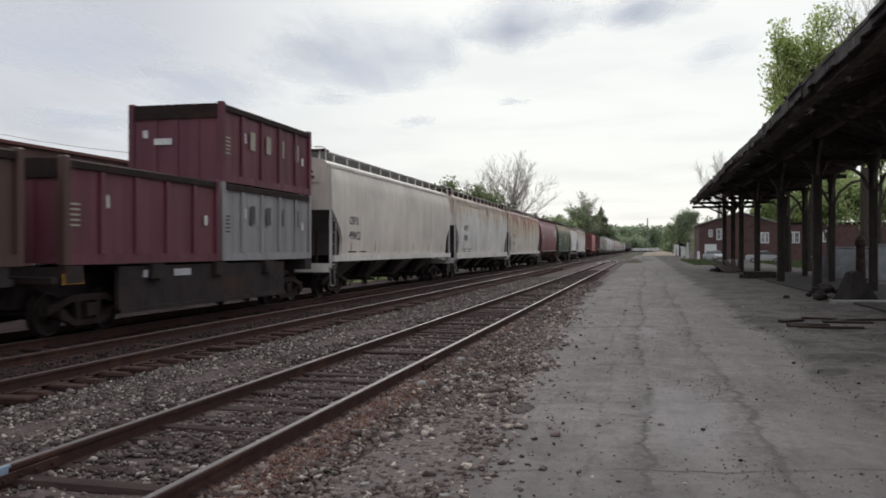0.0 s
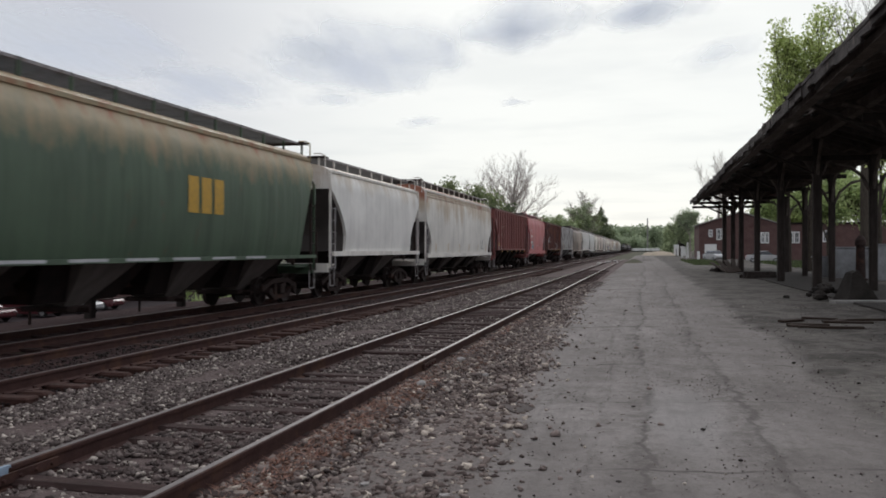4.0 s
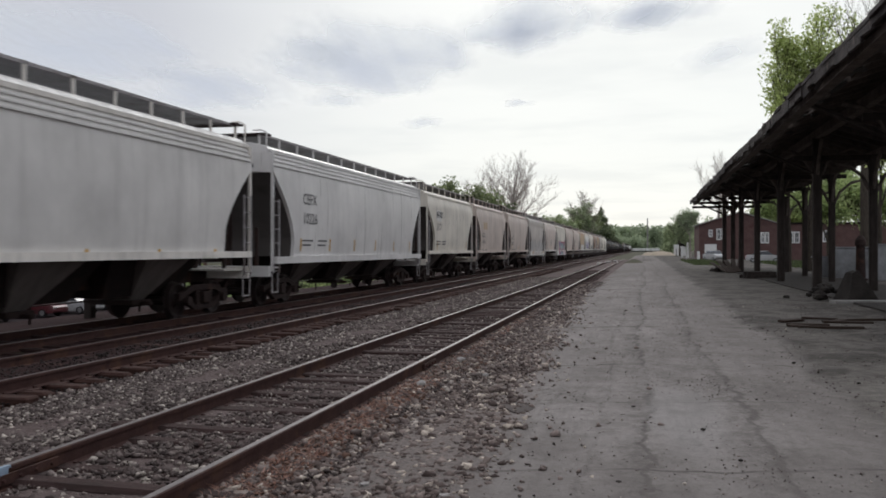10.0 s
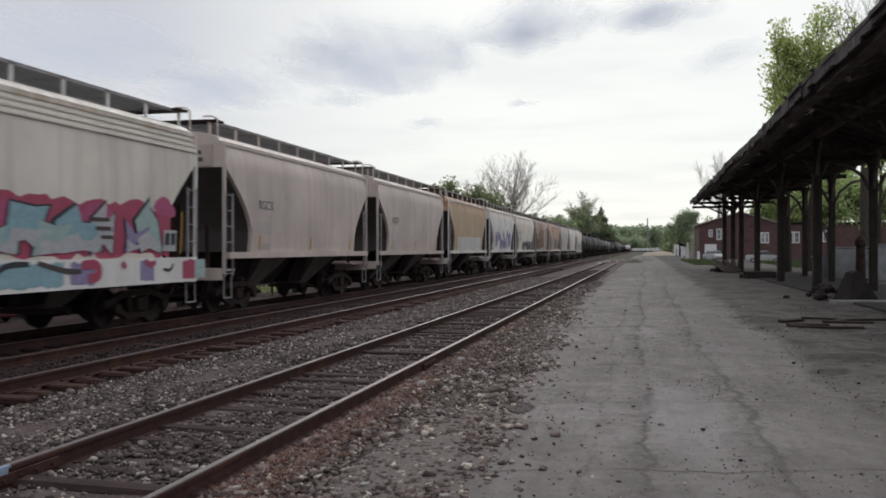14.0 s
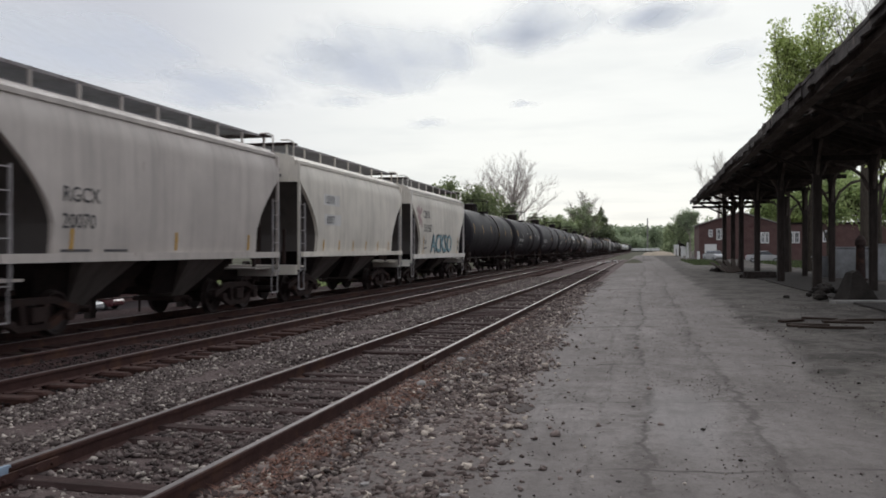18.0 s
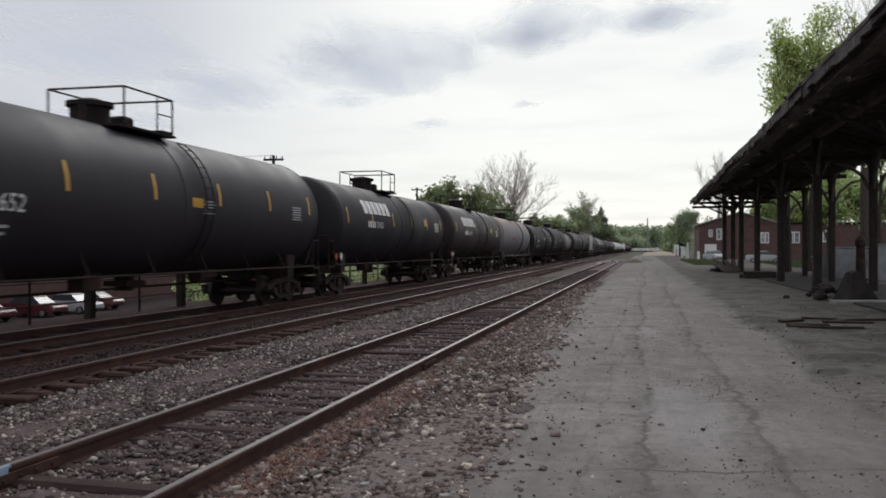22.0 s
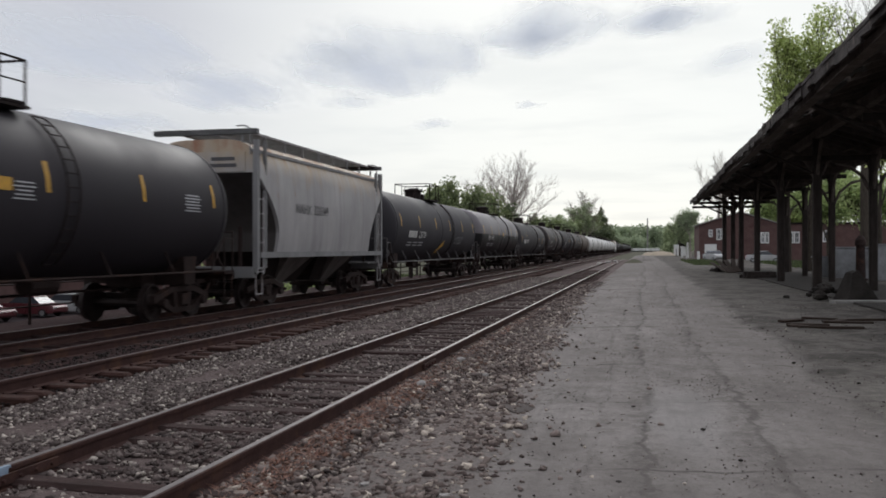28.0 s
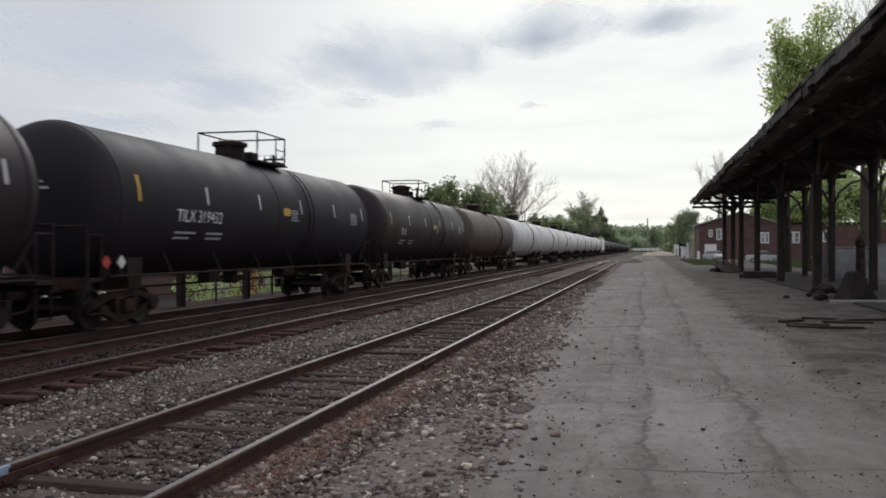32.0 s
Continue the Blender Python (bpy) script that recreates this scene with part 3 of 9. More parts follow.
def part(name, shape, material, parent=None, label="", smooth=False, at=None):
    """ONE mesh object under a thing or a part. shape: a Shape or a mesh that others share."""
    me = shape if isinstance(shape, bpy.types.Mesh) else shape.mesh(name, material, smooth)
    ob = new(name, me)
    ob.parent = parent
    if at is not None:
        ob.matrix_basis = at
    if label:
        tagged(ob, label)
    return ob


def thing(name, label, category, at=None, group="", kind=""):
    ob = new(name)
    ob.empty_display_size = 0.3
    if at is not None:
        ob.matrix_basis = at
    return tagged(ob, label, category, group, kind)


def flat_text(words, size, spacing=1.0):
    """Words as a flat mesh in x, y, its left end at 0."""
    cu = bpy.data.curves.new("words", "FONT")
    cu.body, cu.size, cu.space_character, cu.resolution_u, cu.fill_mode = words, size / 0.7, spacing, 2, "BOTH"
    cu.offset = size * 0.008
    tmp = bpy.data.objects.new("words", cu)
    scene.collection.objects.link(tmp)
    bpy.context.view_layer.update()
    me = bpy.data.meshes.new_from_object(tmp.evaluated_get(bpy.context.evaluated_depsgraph_get()))
    bpy.data.objects.remove(tmp)
    bpy.data.curves.remove(cu)
    return me


def lettering(name, words, size, y, z, side, material, parent, label="", stretch=1.0, lift=0.012, spacing=1.0, slant=0.0):
    """Words on a car's side: side(z) gives how far out the side is."""
    me = flat_text(words, size, spacing)
    me.materials.clear()
    me.materials.append(material)
    for v in me.vertices:
        a, b = v.co.x, v.co.y
        v.co = (side(z + b) + lift, y + a * stretch + slant * b, z + b)
    return part(name, me, material, parent, label)


def bars(name, rows, side, material, parent, label="", lift=0.012):
    """Flat marks on a car's side, each its own object: rows of (y, z, width, height)."""
    for y, z, w, h in rows:
        sh = Shape()
        k = max(1, int(h / 0.25))
        for i in range(k):
            za, zb = z - h / 2 + h * i / k, z - h / 2 + h * (i + 1) / k
            sh.add([(side(za) + lift, y - w / 2, za), (side(za) + lift, y + w / 2, za), (side(zb) + lift, y + w / 2, zb), (side(zb) + lift, y - w / 2, zb)], [(0, 1, 2, 3)])
        part(name, sh, material, parent, label)


def scrawl(name, y, z, w, h, side, material, parent, seed, label="", n=7, thick=0.16, lift=0.016):
    """Sprayed loops and strokes of paint, none of them a letter."""
    rnd = random.Random(seed)
    for i in range(n):
        sh = Shape()
        cy = y - w / 2 + w * (i + 0.5) / n
        ry, rz = w / n * rnd.uniform(0.42, 0.62), h * rnd.uniform(0.33, 0.5)
        a0, span = rnd.uniform(0, 6.28), rnd.uniform(3.4, 6.0)
        lean = rnd.uniform(-0.25, 0.25)
        steps = 16
        prev = None
        for k in range(steps + 1):
            a = a0 + span * k / steps
            t = thick * h * rnd.uniform(0.85, 1.15)
            dy, dz = math.cos(a), math.sin(a)
            zz_out, zz_in = z + (rz) * dz, z + (rz - t) * dz
            p = (cy + ry * dy + lean * rz * dz, zz_out), (cy + max(0.02, ry - t) * dy + lean * rz * dz, zz_in)
            if prev:
                sh.add([(side(q[1]) + lift + 0.001 * i, q[0], q[1]) for q in (prev[0], p[0], p[1], prev[1])], [(0, 1, 2, 3)])
            prev = p
        part(name, sh, material, parent, label)


def stroke(name, path, width, side, material, parent, label="", lift=0.014):
    """One bent sprayed stroke along a smoothed path of (y, z)."""
    pts = [Vector((p[0], p[1])) for p in path]
    for _ in range(2):
        fine = [pts[0]]
        for a, b in zip(pts, pts[1:]):
            fine += [a.lerp(b, 0.25), a.lerp(b, 0.75)]
        pts = fine + [pts[-1]]
    sh = Shape()
    edge = []
    for k, p in enumerate(pts):
        d = (pts[min(k + 1, len(pts) - 1)] - pts[max(k - 1, 0)]).normalized()
        n = Vector((-d.y, d.x)) * width / 2 * (0.75 + 0.25 * math.sin(3.1 * k / len(pts)))
        edge.append((p + n, p - n))
    for (a, b), (c, d) in zip(edge, edge[1:]):
        sh.add([(side(q.y) + lift, q.x, q.y) for q in (a, c, d, b)], [(0, 1, 2, 3)])
    return part(name, sh, material, parent, label)


def blob(name, y, z, w, h, side, material, parent, seed, label="", lift=0.014):
    """A rounded sprayed shape with an uneven outline."""
    rnd = random.Random(seed)
    n = 20
    a1, a2 = rnd.uniform(0, 6.28), rnd.uniform(0, 6.28)
    rim = [1 + 0.16 * math.sin(2 * 2 * math.pi * k / n + a1) + 0.13 * math.sin(3 * 2 * math.pi * k / n + a2) + rnd.uniform(-0.05, 0.05) for k in range(n)]
    pts = [(side(z) + lift, y, z)]
    for f in (0.55, 1.0):
        for k in range(n):
            a = 2 * math.pi * k / n
            zz = z + f * h / 2 * rim[k] * math.sin(a)
            pts.append((side(zz) + lift, y + f * w / 2 * rim[k] * math.cos(a), zz))
    faces = [(0, 1 + k, 1 + (k + 1) % n) for k in range(n)] + [(1 + k, 1 + n + k, 1 + n + (k + 1) % n, 1 + (k + 1) % n) for k in range(n)]
    return part(name, Shape().add(pts, faces), material, parent, label)


def patch(name, y, z, w, h, side, material, parent, seed, label="", lift=0.008, n=26):
    """A sprayed area with an uneven outline."""
    rnd = random.Random(seed)
    sh = Shape()
    top = [z + h / 2 * (0.75 + 0.3 * rnd.random()) for _ in range(n + 1)]
    bot = [z - h / 2 * (0.75 + 0.3 * rnd.random()) for _ in range(n + 1)]
    for k in range(n):
        ya, yb = y - w / 2 + w * k / n, y - w / 2 + w * (k + 1) / n
        for j in range(4):
            q = []
            for yy, kk, jj in ((ya, k, j), (yb, k + 1, j), (yb, k + 1, j + 1), (ya, k, j + 1)):
                zz = bot[kk] + (top[kk] - bot[kk]) * jj / 4
                q.append((side(zz) + lift, yy, zz))
            sh.add(q, [(0, 1, 2, 3)])
    return part(name, sh, material, parent, label)


# ---- the ground ----
RAIL_TOP = {"siding": 0.08, "middle": 0.115, "far": 0.02}
TRACK_X = {"siding": -3.91, "middle": -8.30, "far": -11.75}
GAUGE = 1.505                       # between the middles of the rail heads


def sheet(name, x0, x1, y0, y1, z, material, label, cell=None, wobble=0.0, crown=None):
    nx, ny = (1, 1) if not cell else (max(1, round((x1 - x0) / cell[0])), max(1, round((y1 - y0) / cell[1])))
    xs, ys = np.linspace(x0, x1, nx + 1), np.linspace(y0, y1, ny + 1)
    pts = []
    for j, y in enumerate(ys):
        for i, x in enumerate(xs):
            zz = z if not crown else z + crown(x, y)
            if wobble:
                zz += wobble * noise.noise((x * 0.8, y * 0.8, 3.0)) + 0.5 * wobble * noise.noise((x * 3.1, y * 3.1, 7.0))
            pts.append((x, y, zz))
    w = nx + 1
    faces = [(j * w + i, j * w + i + 1, (j + 1) * w + i + 1, (j + 1) * w + i) for j in range(ny) for i in range(nx)]
    me = bpy.data.meshes.new(name)
    me.from_pydata(pts, [], faces)
    me.materials.append(material)
    me.polygons.foreach_set("use_smooth", [True] * len(faces))
    return tagged(new(name, me), label, name.split("_")[0], kind="structure")


def fall(x):
    """The land drops to a lower yard beyond the embankment of the tracks."""
    return 2.95 * min(1.0, max(0.0, (-15.2 - x) / 3.2))


def ground_sheet():
    xs = [-1800, -300, -60, -18.4, -17.6, -16.8, -16.0, -15.2, -13, 40, 300, 1800]
    ys = [-400, -50, 0, 20, 40, 60, 100, 200, 400, 900, 3000]
    pts = [(x, y, -0.16 - fall(x)) for y in ys for x in xs]
    n = len(xs)
    me = bpy.data.meshes.new("ground")
    me.from_pydata(pts, [], [(j * n + i, j * n + i + 1, (j + 1) * n + i + 1, (j + 1) * n + i) for j in range(len(ys) - 1) for i in range(n - 1)])
    me.materials.append(M_FIELD)
    tagged(new("ground", me), "dull green and brown field soil reaching the horizon", "ground", kind="structure")


ground_sheet()


def lane_height(x, y):
    """The lane: low at its edges, with two shallow wheel ruts."""
    z = -0.03 * max(0.0, -0.6 - x) ** 1.2
    for rut in (0.35, 2.0):
        z -= 0.03 * math.exp(-((x - rut - 0.25 * math.sin(y * 0.11)) / 0.28) ** 2)
    return z


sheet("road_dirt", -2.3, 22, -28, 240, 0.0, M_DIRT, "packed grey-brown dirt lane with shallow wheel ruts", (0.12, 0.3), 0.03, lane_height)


def bed(name, x, half, top, foot, y0, y1, material, label, heaped=False):
    prof = [(x - half - 0.9, foot), (x - half, top), (x - half * 0.4, top - 0.02), (x + half * 0.4, top - 0.02), (x + half, top), (x + half + 0.9, foot)]
    if heaped:
        # filled level between the rails, tie ends bare
        prof = [(x - half - 0.9, foot), (x - half, top), (x - 0.7, top + 0.085), (x - 0.3, top + 0.075), (x + 0.6, top + 0.085), (x + 0.86, top), (x + half, top - 0.04), (x + half + 0.9, foot)]
    ys = [y0 + k * 0.6 for k in range(int((60 - y0) / 0.6))] + [60 + 8 * k for k in range(int((y1 - 60) / 8) + 1)]
    pts, faces = [], []
    sub = []
    for a, b in zip(prof, prof[1:]):
        sub += [(a[0] + (b[0] - a[0]) * k / 4, a[1] + (b[1] - a[1]) * k / 4) for k in range(4)]
    sub.append(prof[-1])
    for y in ys:
        for px, pz in sub:
            pts.append((px, y, pz + 0.035 * noise.noise((px * 1.7, y * 1.7, 1.3))))
    n = len(sub)
    for j in range(len(ys) - 1):
        faces += [(j * n + i, j * n + i + 1, (j + 1) * n + i + 1, (j + 1) * n + i) for i in range(n - 1)]
    me = bpy.data.meshes.new(name)
    me.from_pydata(pts, [], faces)
    me.materials.append(material)
    me.polygons.foreach_set("use_smooth", [True] * len(faces))
    return tagged(new(name, me), label, "ballast", kind="structure")


bed("ballast_siding", TRACK_X["siding"], 2.0, -0.06, -0.14, -30, 150, M_GRAVEL, "grey crushed-stone ballast under the rusty siding")
bed("ballast_middle", TRACK_X["middle"], 1.25, -0.11, -0.20, -30, 1500, M_BED, "dark brown oily ballast under the middle rails", True)
bed("ballast_far", TRACK_X["far"] - 0.8, 2.7, -0.13, -0.22, -30, 1500, M_BED, "dark oily ballast under the train")

RAIL = [(-0.07, -0.17), (0.07, -0.17), (0.07, -0.157), (0.014, -0.14), (0.012, -0.045), (0.036, -0.036), (0.037, -0.006), (0.03, 0.0),
        (-0.03, 0.0), (-0.037, -0.006), (-0.036, -0.036), (-0.012, -0.045), (-0.014, -0.14), (-0.07, -0.157)]


def track(name, key, y0, y1, head, tie_mat, label, tie_top, tie_end, lean):
    x, z = TRACK_X[key], RAIL_TOP[key]
    base = thing(name, label, "railway track", pose(x, 0, 0), kind="structure")
    for s in (-1, 1):
        sh = Shape().sweep(RAIL, y0, y1)
        rail = part("rail", sh, M_RAIL, base, "rusty steel rail", at=pose(s * GAUGE / 2, 0, z))
        band = Shape().sweep([(-0.028, -0.001), (0.028, -0.001), (0.026, 0.003), (-0.026, 0.003)], y0, y1)
        part("rail_head", band, head, rail, "worn bare top of the rail")
    rnd = random.Random(len(name))
    tie = Shape().chamfer((0, 0, 0), (2.6, 0.23, 0.17), 0.02).mesh("tie", tie_mat)
    tie_b = Shape().chamfer((0, 0, 0), (2.5, 0.21, 0.17), 0.035).mesh("tie", tie_mat)
    y = y0 + 0.3
    count = 0
    while y < tie_end:
        part("tie", rnd.choice((tie, tie_b)), tie_mat, base,
             at=pose(rnd.uniform(-0.06, 0.06) + lean, y, tie_top - 0.085 + rnd.uniform(-0.035, 0.014), rnd.uniform(-1, 1), rnd.uniform(-0.7, 0.7), rnd.uniform(-1.6, 1.6)))
        y += 0.53 + rnd.uniform(-0.03, 0.03)
        count += 1
    plate = Shape().box((0, 0, 0), (0.36, 0.19, 0.018)).box((0.1, 0.05, 0.02), (0.035, 0.035, 0.04)).box((-0.1, -0.05, 0.02), (0.035, 0.035, 0.04)).mesh("tie_plate", M_RAIL)
    y = y0 + 0.3
    while key != "far" and y < min(tie_end, 34):
        for s in (-1, 1):
            part("tie_plate", plate, M_RAIL, base, at=pose(s * GAUGE / 2, y, z - 0.168))
        y += 0.53
    return base


siding = track("siding_track", "siding", -20, 150, M_RAILDULL, M_TIE, "rusty siding with half-buried weathered wooden ties", -0.04, 72, 0.0)
middle = track("middle_track", "middle", -20, 1500, M_RAILTOP, M_TIERED, "empty railway track with rust-stained wooden ties", -0.03, 78, 0.0)
far_track = track("far_track", "far", -20, 1500, M_RAILTOP, M_TIE, "railway track under the passing freight train", -0.12, 60, 0.0)


def joint_bars():
    bar = Shape()
    for s in (-1, 1):
        bar.box((s * 0.045, 0, -0.09), (0.03, 0.72, 0.075))
        for k in range(4):
            bar.rod((s * 0.05, -0.27 + 0.18 * k, -0.09), (s * 0.085, -0.27 + 0.18 * k, -0.09), 0.016, 6)
    me = bar.mesh("joint_bar", M_RAIL)
    for rail_x, y in ((GAUGE / 2, 12.6), (-GAUGE / 2, 18.1), (GAUGE / 2, 24.6), (-GAUGE / 2, 5.8), (-GAUGE / 2, 30.0)):
        part("joint_bar", me, M_RAIL, siding, "bolted steel joint bar", at=pose(rail_x, y, RAIL_TOP["siding"]))


joint_bars()
part("paint_mark", Shape().box((-GAUGE / 2 + 0.03, 5.42, RAIL_TOP["siding"] - 0.004), (0.03, 0.42, 0.02)).box((-GAUGE / 2 + 0.042, 5.42, RAIL_TOP["siding"] - 0.03), (0.012, 0.36, 0.05)), plain("pale_blue_paint", (0.26, 0.34, 0.44), 0.5), siding, "pale blue paint mark on the rail")


# ---- loose stone ----
def stones(name, count, place, size, material, label, seed):
    """Broken stones strewn over a bed: place(rng, n) gives x, y, z."""
    rng = np.random.default_rng(seed)
    # a broken block: eight uneven corners, twelve facets
    block = np.array([(x, y, z) for z in (-1, 1) for y in (-1, 1) for x in (-1, 1)], float) / 3 ** 0.5
    tri = np.array([(0, 2, 3), (0, 3, 1), (4, 5, 7), (4, 7, 6), (0, 1, 5), (0, 5, 4), (2, 6, 7), (2, 7, 3), (0, 4, 6), (0, 6, 2), (1, 3, 7), (1, 7, 5)])
    at = place(rng, count)
    count = len(at)
    r = rng.uniform(size[0], size[1], (count, 1, 1)) * rng.choice((0.7, 1.0, 1.0, 1.35), (count, 1, 1))
    pts = block[None] * (1.1 + rng.uniform(-0.55, 0.45, (count, 8, 1))) + rng.uniform(-0.22, 0.22, (count, 8, 3))
    pts = pts * rng.uniform(0.55, 1.35, (count, 1, 3))
    for i, j in ((0, 2), (1, 2)):
        # tumbled every way
        a = rng.uniform(0, 6.28, count)
        c, s = np.cos(a)[:, None], np.sin(a)[:, None]
        u, v = pts[..., i] * c - pts[..., j] * s, pts[..., i] * s + pts[..., j] * c
        pts[..., i], pts[..., j] = u, v
    a = rng.uniform(0, 6.28, count)
    c, s = np.cos(a)[:, None], np.sin(a)[:, None]
    x, y = pts[..., 0] * c - pts[..., 1] * s, pts[..., 0] * s + pts[..., 1] * c
    pts = np.stack([x, y, pts[..., 2] * 0.75], -1) * r + at[:, None, :]
    me = bpy.data.meshes.new(name)
    faces = (tri[None] + 8 * np.arange(count)[:, None, None]).reshape(-1, 3)
    me.vertices.add(count * 8)
    me.vertices.foreach_set("co", pts.reshape(-1))
    me.loops.add(len(faces) * 3)
    me.loops.foreach_set("vertex_index", faces.reshape(-1))
    me.polygons.add(len(faces))
    me.polygons.foreach_set("loop_start", np.arange(0, len(faces) * 3, 3))
    me.update(calc_edges=True)
    me.validate()
    me.materials.append(material)
    return tagged(new(name, me), label, "stones", kind="stuff")


def strewn(x0, x1, y0, y1, z, power=1.8, edge=None):
    def place(rng, n):
        x = rng.uniform(x0, x1, n)
        y = y0 + (y1 - y0) * rng.random(n) ** power
        zz = np.array([z(p, q) for p, q in zip(x, y)]) if callable(z) else np.full(n, z)
        keep = np.ones(n, bool) if edge is None else np.array([edge(p, q) for p, q in zip(x, y)])
        return np.stack([x, y, zz], 1)[keep]
    return place


def off_rails(x, y):
    return min(abs(x - TRACK_X["siding"] - s * GAUGE / 2) for s in (-1, 1)) > 0.10


stones("ballast_stones", 40000, strewn(-5.6, -1.95, 1.0, 48, lambda x, y: (-0.068 if abs(x - TRACK_X["siding"]) < 1.25 else -0.055) + 0.025 * noise.noise((x * 1.4, y * 1.4, 0)), 1.7, off_rails), (0.010, 0.031), M_STONE, "grey broken ballast stones along the siding", 1)
stones("ballast_stones", 44000, strewn(-7.08, -5.2, 3.0, 55, lambda x, y: -0.07 + 0.03 * noise.noise((x, y, 0)) - 0.05 * max(0, -6.4 - x), 1.6), (0.012, 0.033), M_STONE, "grey broken ballast stones between the tracks", 2)
def spill(x, y):
    """Where the stones of the siding end on the lane: a ragged edge, with strays past it."""
    edge = -1.12 - 0.038 * (y - 6) + 0.28 * noise.noise((y * 0.9, 2.0, 5.0)) + 0.12 * noise.noise((y * 3.3, 9.0, 5.0))
    chance = min(1.0, max(0.0, (edge - x) / 0.5 + 0.4))
    chance = max(chance * 0.95, 0.05 if x < edge + 0.45 else 0.015 if x < edge + 0.9 else 0.003)
    return random.Random(round(x * 700) * 991 + round(y * 300)).random() < chance


stones("ballast_stones", 34000, strewn(-3.05, 0.2, 1.6, 44, lambda x, y: lane_height(x, y) + 0.004 if x > -2.3 else -0.055, 1.75, spill), (0.010, 0.040), M_SPILL, "loose stones spilling onto the dirt lane", 3)
stones("rust_stones", 1000, strewn(-3.02, -2.3, 2.5, 16, -0.05, 1.3), (0.010, 0.03), M_RUSTSTONE, "rust-stained small stones beside the rail", 4)
stones("ballast_stones", 11000, strewn(-9.6, -7.0, 4.0, 46, lambda x, y: -0.02 if abs(x + 8.3) < 0.68 else -0.10, 1.5), (0.012, 0.028), M_DARKSTONE, "dark stones between the ties of the middle track", 5)
stones("lane_pebbles", 9000, strewn(-1.2, 7.0, 2.5, 40, lambda x, y: lane_height(x, y) + 0.003, 1.5), (0.003, 0.011), M_STONE, "small pebbles scattered over the dirt lane", 6)


def along_tracks(rng, n):
    """Crumbs gathered in the wheel tracks and along the cracks of the lane."""
    y = 3.0 + 27 * rng.random(n) ** 1.7
    mid = rng.choice((0.05, 0.85, 0.95, 1.0, -0.5, 2.3), n)
    x = mid + 0.12 * np.sin(y * 0.5) + rng.normal(0, 0.16, n)
    return np.stack([x, y, np.full(n, -0.012)], 1)


stones("lane_crumbs", 2600, along_tracks, (0.003, 0.011), M_DARKCRUMB, "dark crumbs of dirt along the wheel tracks", 7)
stones("lane_crumbs", 2200, strewn(2.2, 8.5, 4.0, 30, 0.0, 1.4), (0.004, 0.02), M_DARKCRUMB, "dark crumbs of dirt beside the lane", 8)
stones("lane_crumbs", 24, strewn(-1.2, 6.5, 4.5, 30, 0.0, 1.5), (0.012, 0.026), M_DARKCRUMB, "dark clods lying on the lane", 9)
# the same stones go on behind the eye
stones("ballast_stones", 15000, strewn(-7.0, -1.95, -12, 1.5, -0.068, 1.0, off_rails), (0.014, 0.04), M_STONE, "grey broken ballast stones along the siding", 10)
stones("ballast_stones", 7000, strewn(-3.0, -0.5, -12, 1.8, -0.03, 1.0, lambda x, y: x < -1.2 or (round(x * 31) + round(y * 17)) % 5 == 0), (0.012, 0.04), M_STONE, "loose stones spilling onto the dirt lane", 11)


# ---- the freight train ----
SPEED = 24.4                        # metres a second, towards the camera's left
TRAIN = []                          # (car, middle at the start)



def bogie_meshes():
    side = Shape()
    # two upper and lower chords round the open windows
    side.slab([(-1.22, 0.44), (-1.22, 0.62), (-0.98, 0.66), (-0.52, 0.80), (0.52, 0.80), (0.98, 0.66), (1.22, 0.62), (1.22, 0.44), (1.0, 0.52), (0.5, 0.67), (-0.5, 0.67), (-1.0, 0.52)], -0.07, 0.07)
    side.slab([(-1.0, 0.46), (-0.45, 0.20), (0.45, 0.20), (1.0, 0.46), (0.92, 0.56), (0.42, 0.32), (-0.42, 0.32), (-0.92, 0.56)], -0.07, 0.07)
    for s in (-1, 1):
        side.slab([(s * 0.22, 0.30), (s * 0.36, 0.30), (s * 0.40, 0.70), (s * 0.26, 0.70)], -0.06, 0.06)
        side.rod((0.02, s * 0.89, 0.44), (0.17, s * 0.89, 0.44), 0.11, 12)
    spring = Shape()
    for k in (-0.13, 0.0, 0.13):
        for j in range(5):
            spring.rod((0, k, 0.33 + 0.05 * j), (0, k, 0.355 + 0.05 * j), 0.058, 8)
    n = 28
    lathe = [(-0.07, 0.02), (-0.07, 0.30), (-0.07, 0.455), (-0.03, 0.452), (-0.03, 0.425), (0.07, 0.415), (0.07, 0.38), (0.03, 0.36), (-0.005, 0.30), (0.0, 0.20), (0.05, 0.14), (0.085, 0.12), (0.085, 0.02)]
    wheel = Shape().loft([[(x, r * math.cos(2 * math.pi * k / n), r * math.sin(2 * math.pi * k / n)) for k in range(n)] for x, r in lathe])
    axle = Shape().rod((-1.0, 0, 0), (1.0, 0, 0), 0.085, 10)
    bolster = Shape().box((0, 0, 0.50), (2.3, 0.34, 0.26)).box((0, 0, 0.66), (0.7, 0.5, 0.1)).box((0, 0.55, 0.36), (1.6, 0.1, 0.1)).box((0, -0.55, 0.36), (1.6, 0.1, 0.1))
    return (side.mesh("side_frame", M_STEEL), spring.mesh("spring", M_STEEL), wheel.mesh("wheel", M_WHEEL, True), axle.mesh("axle", M_WHEEL, True), bolster.mesh("bogie", M_STEEL))


SIDE_FRAME, SPRING, WHEEL, AXLE, BOLSTER = bogie_meshes()


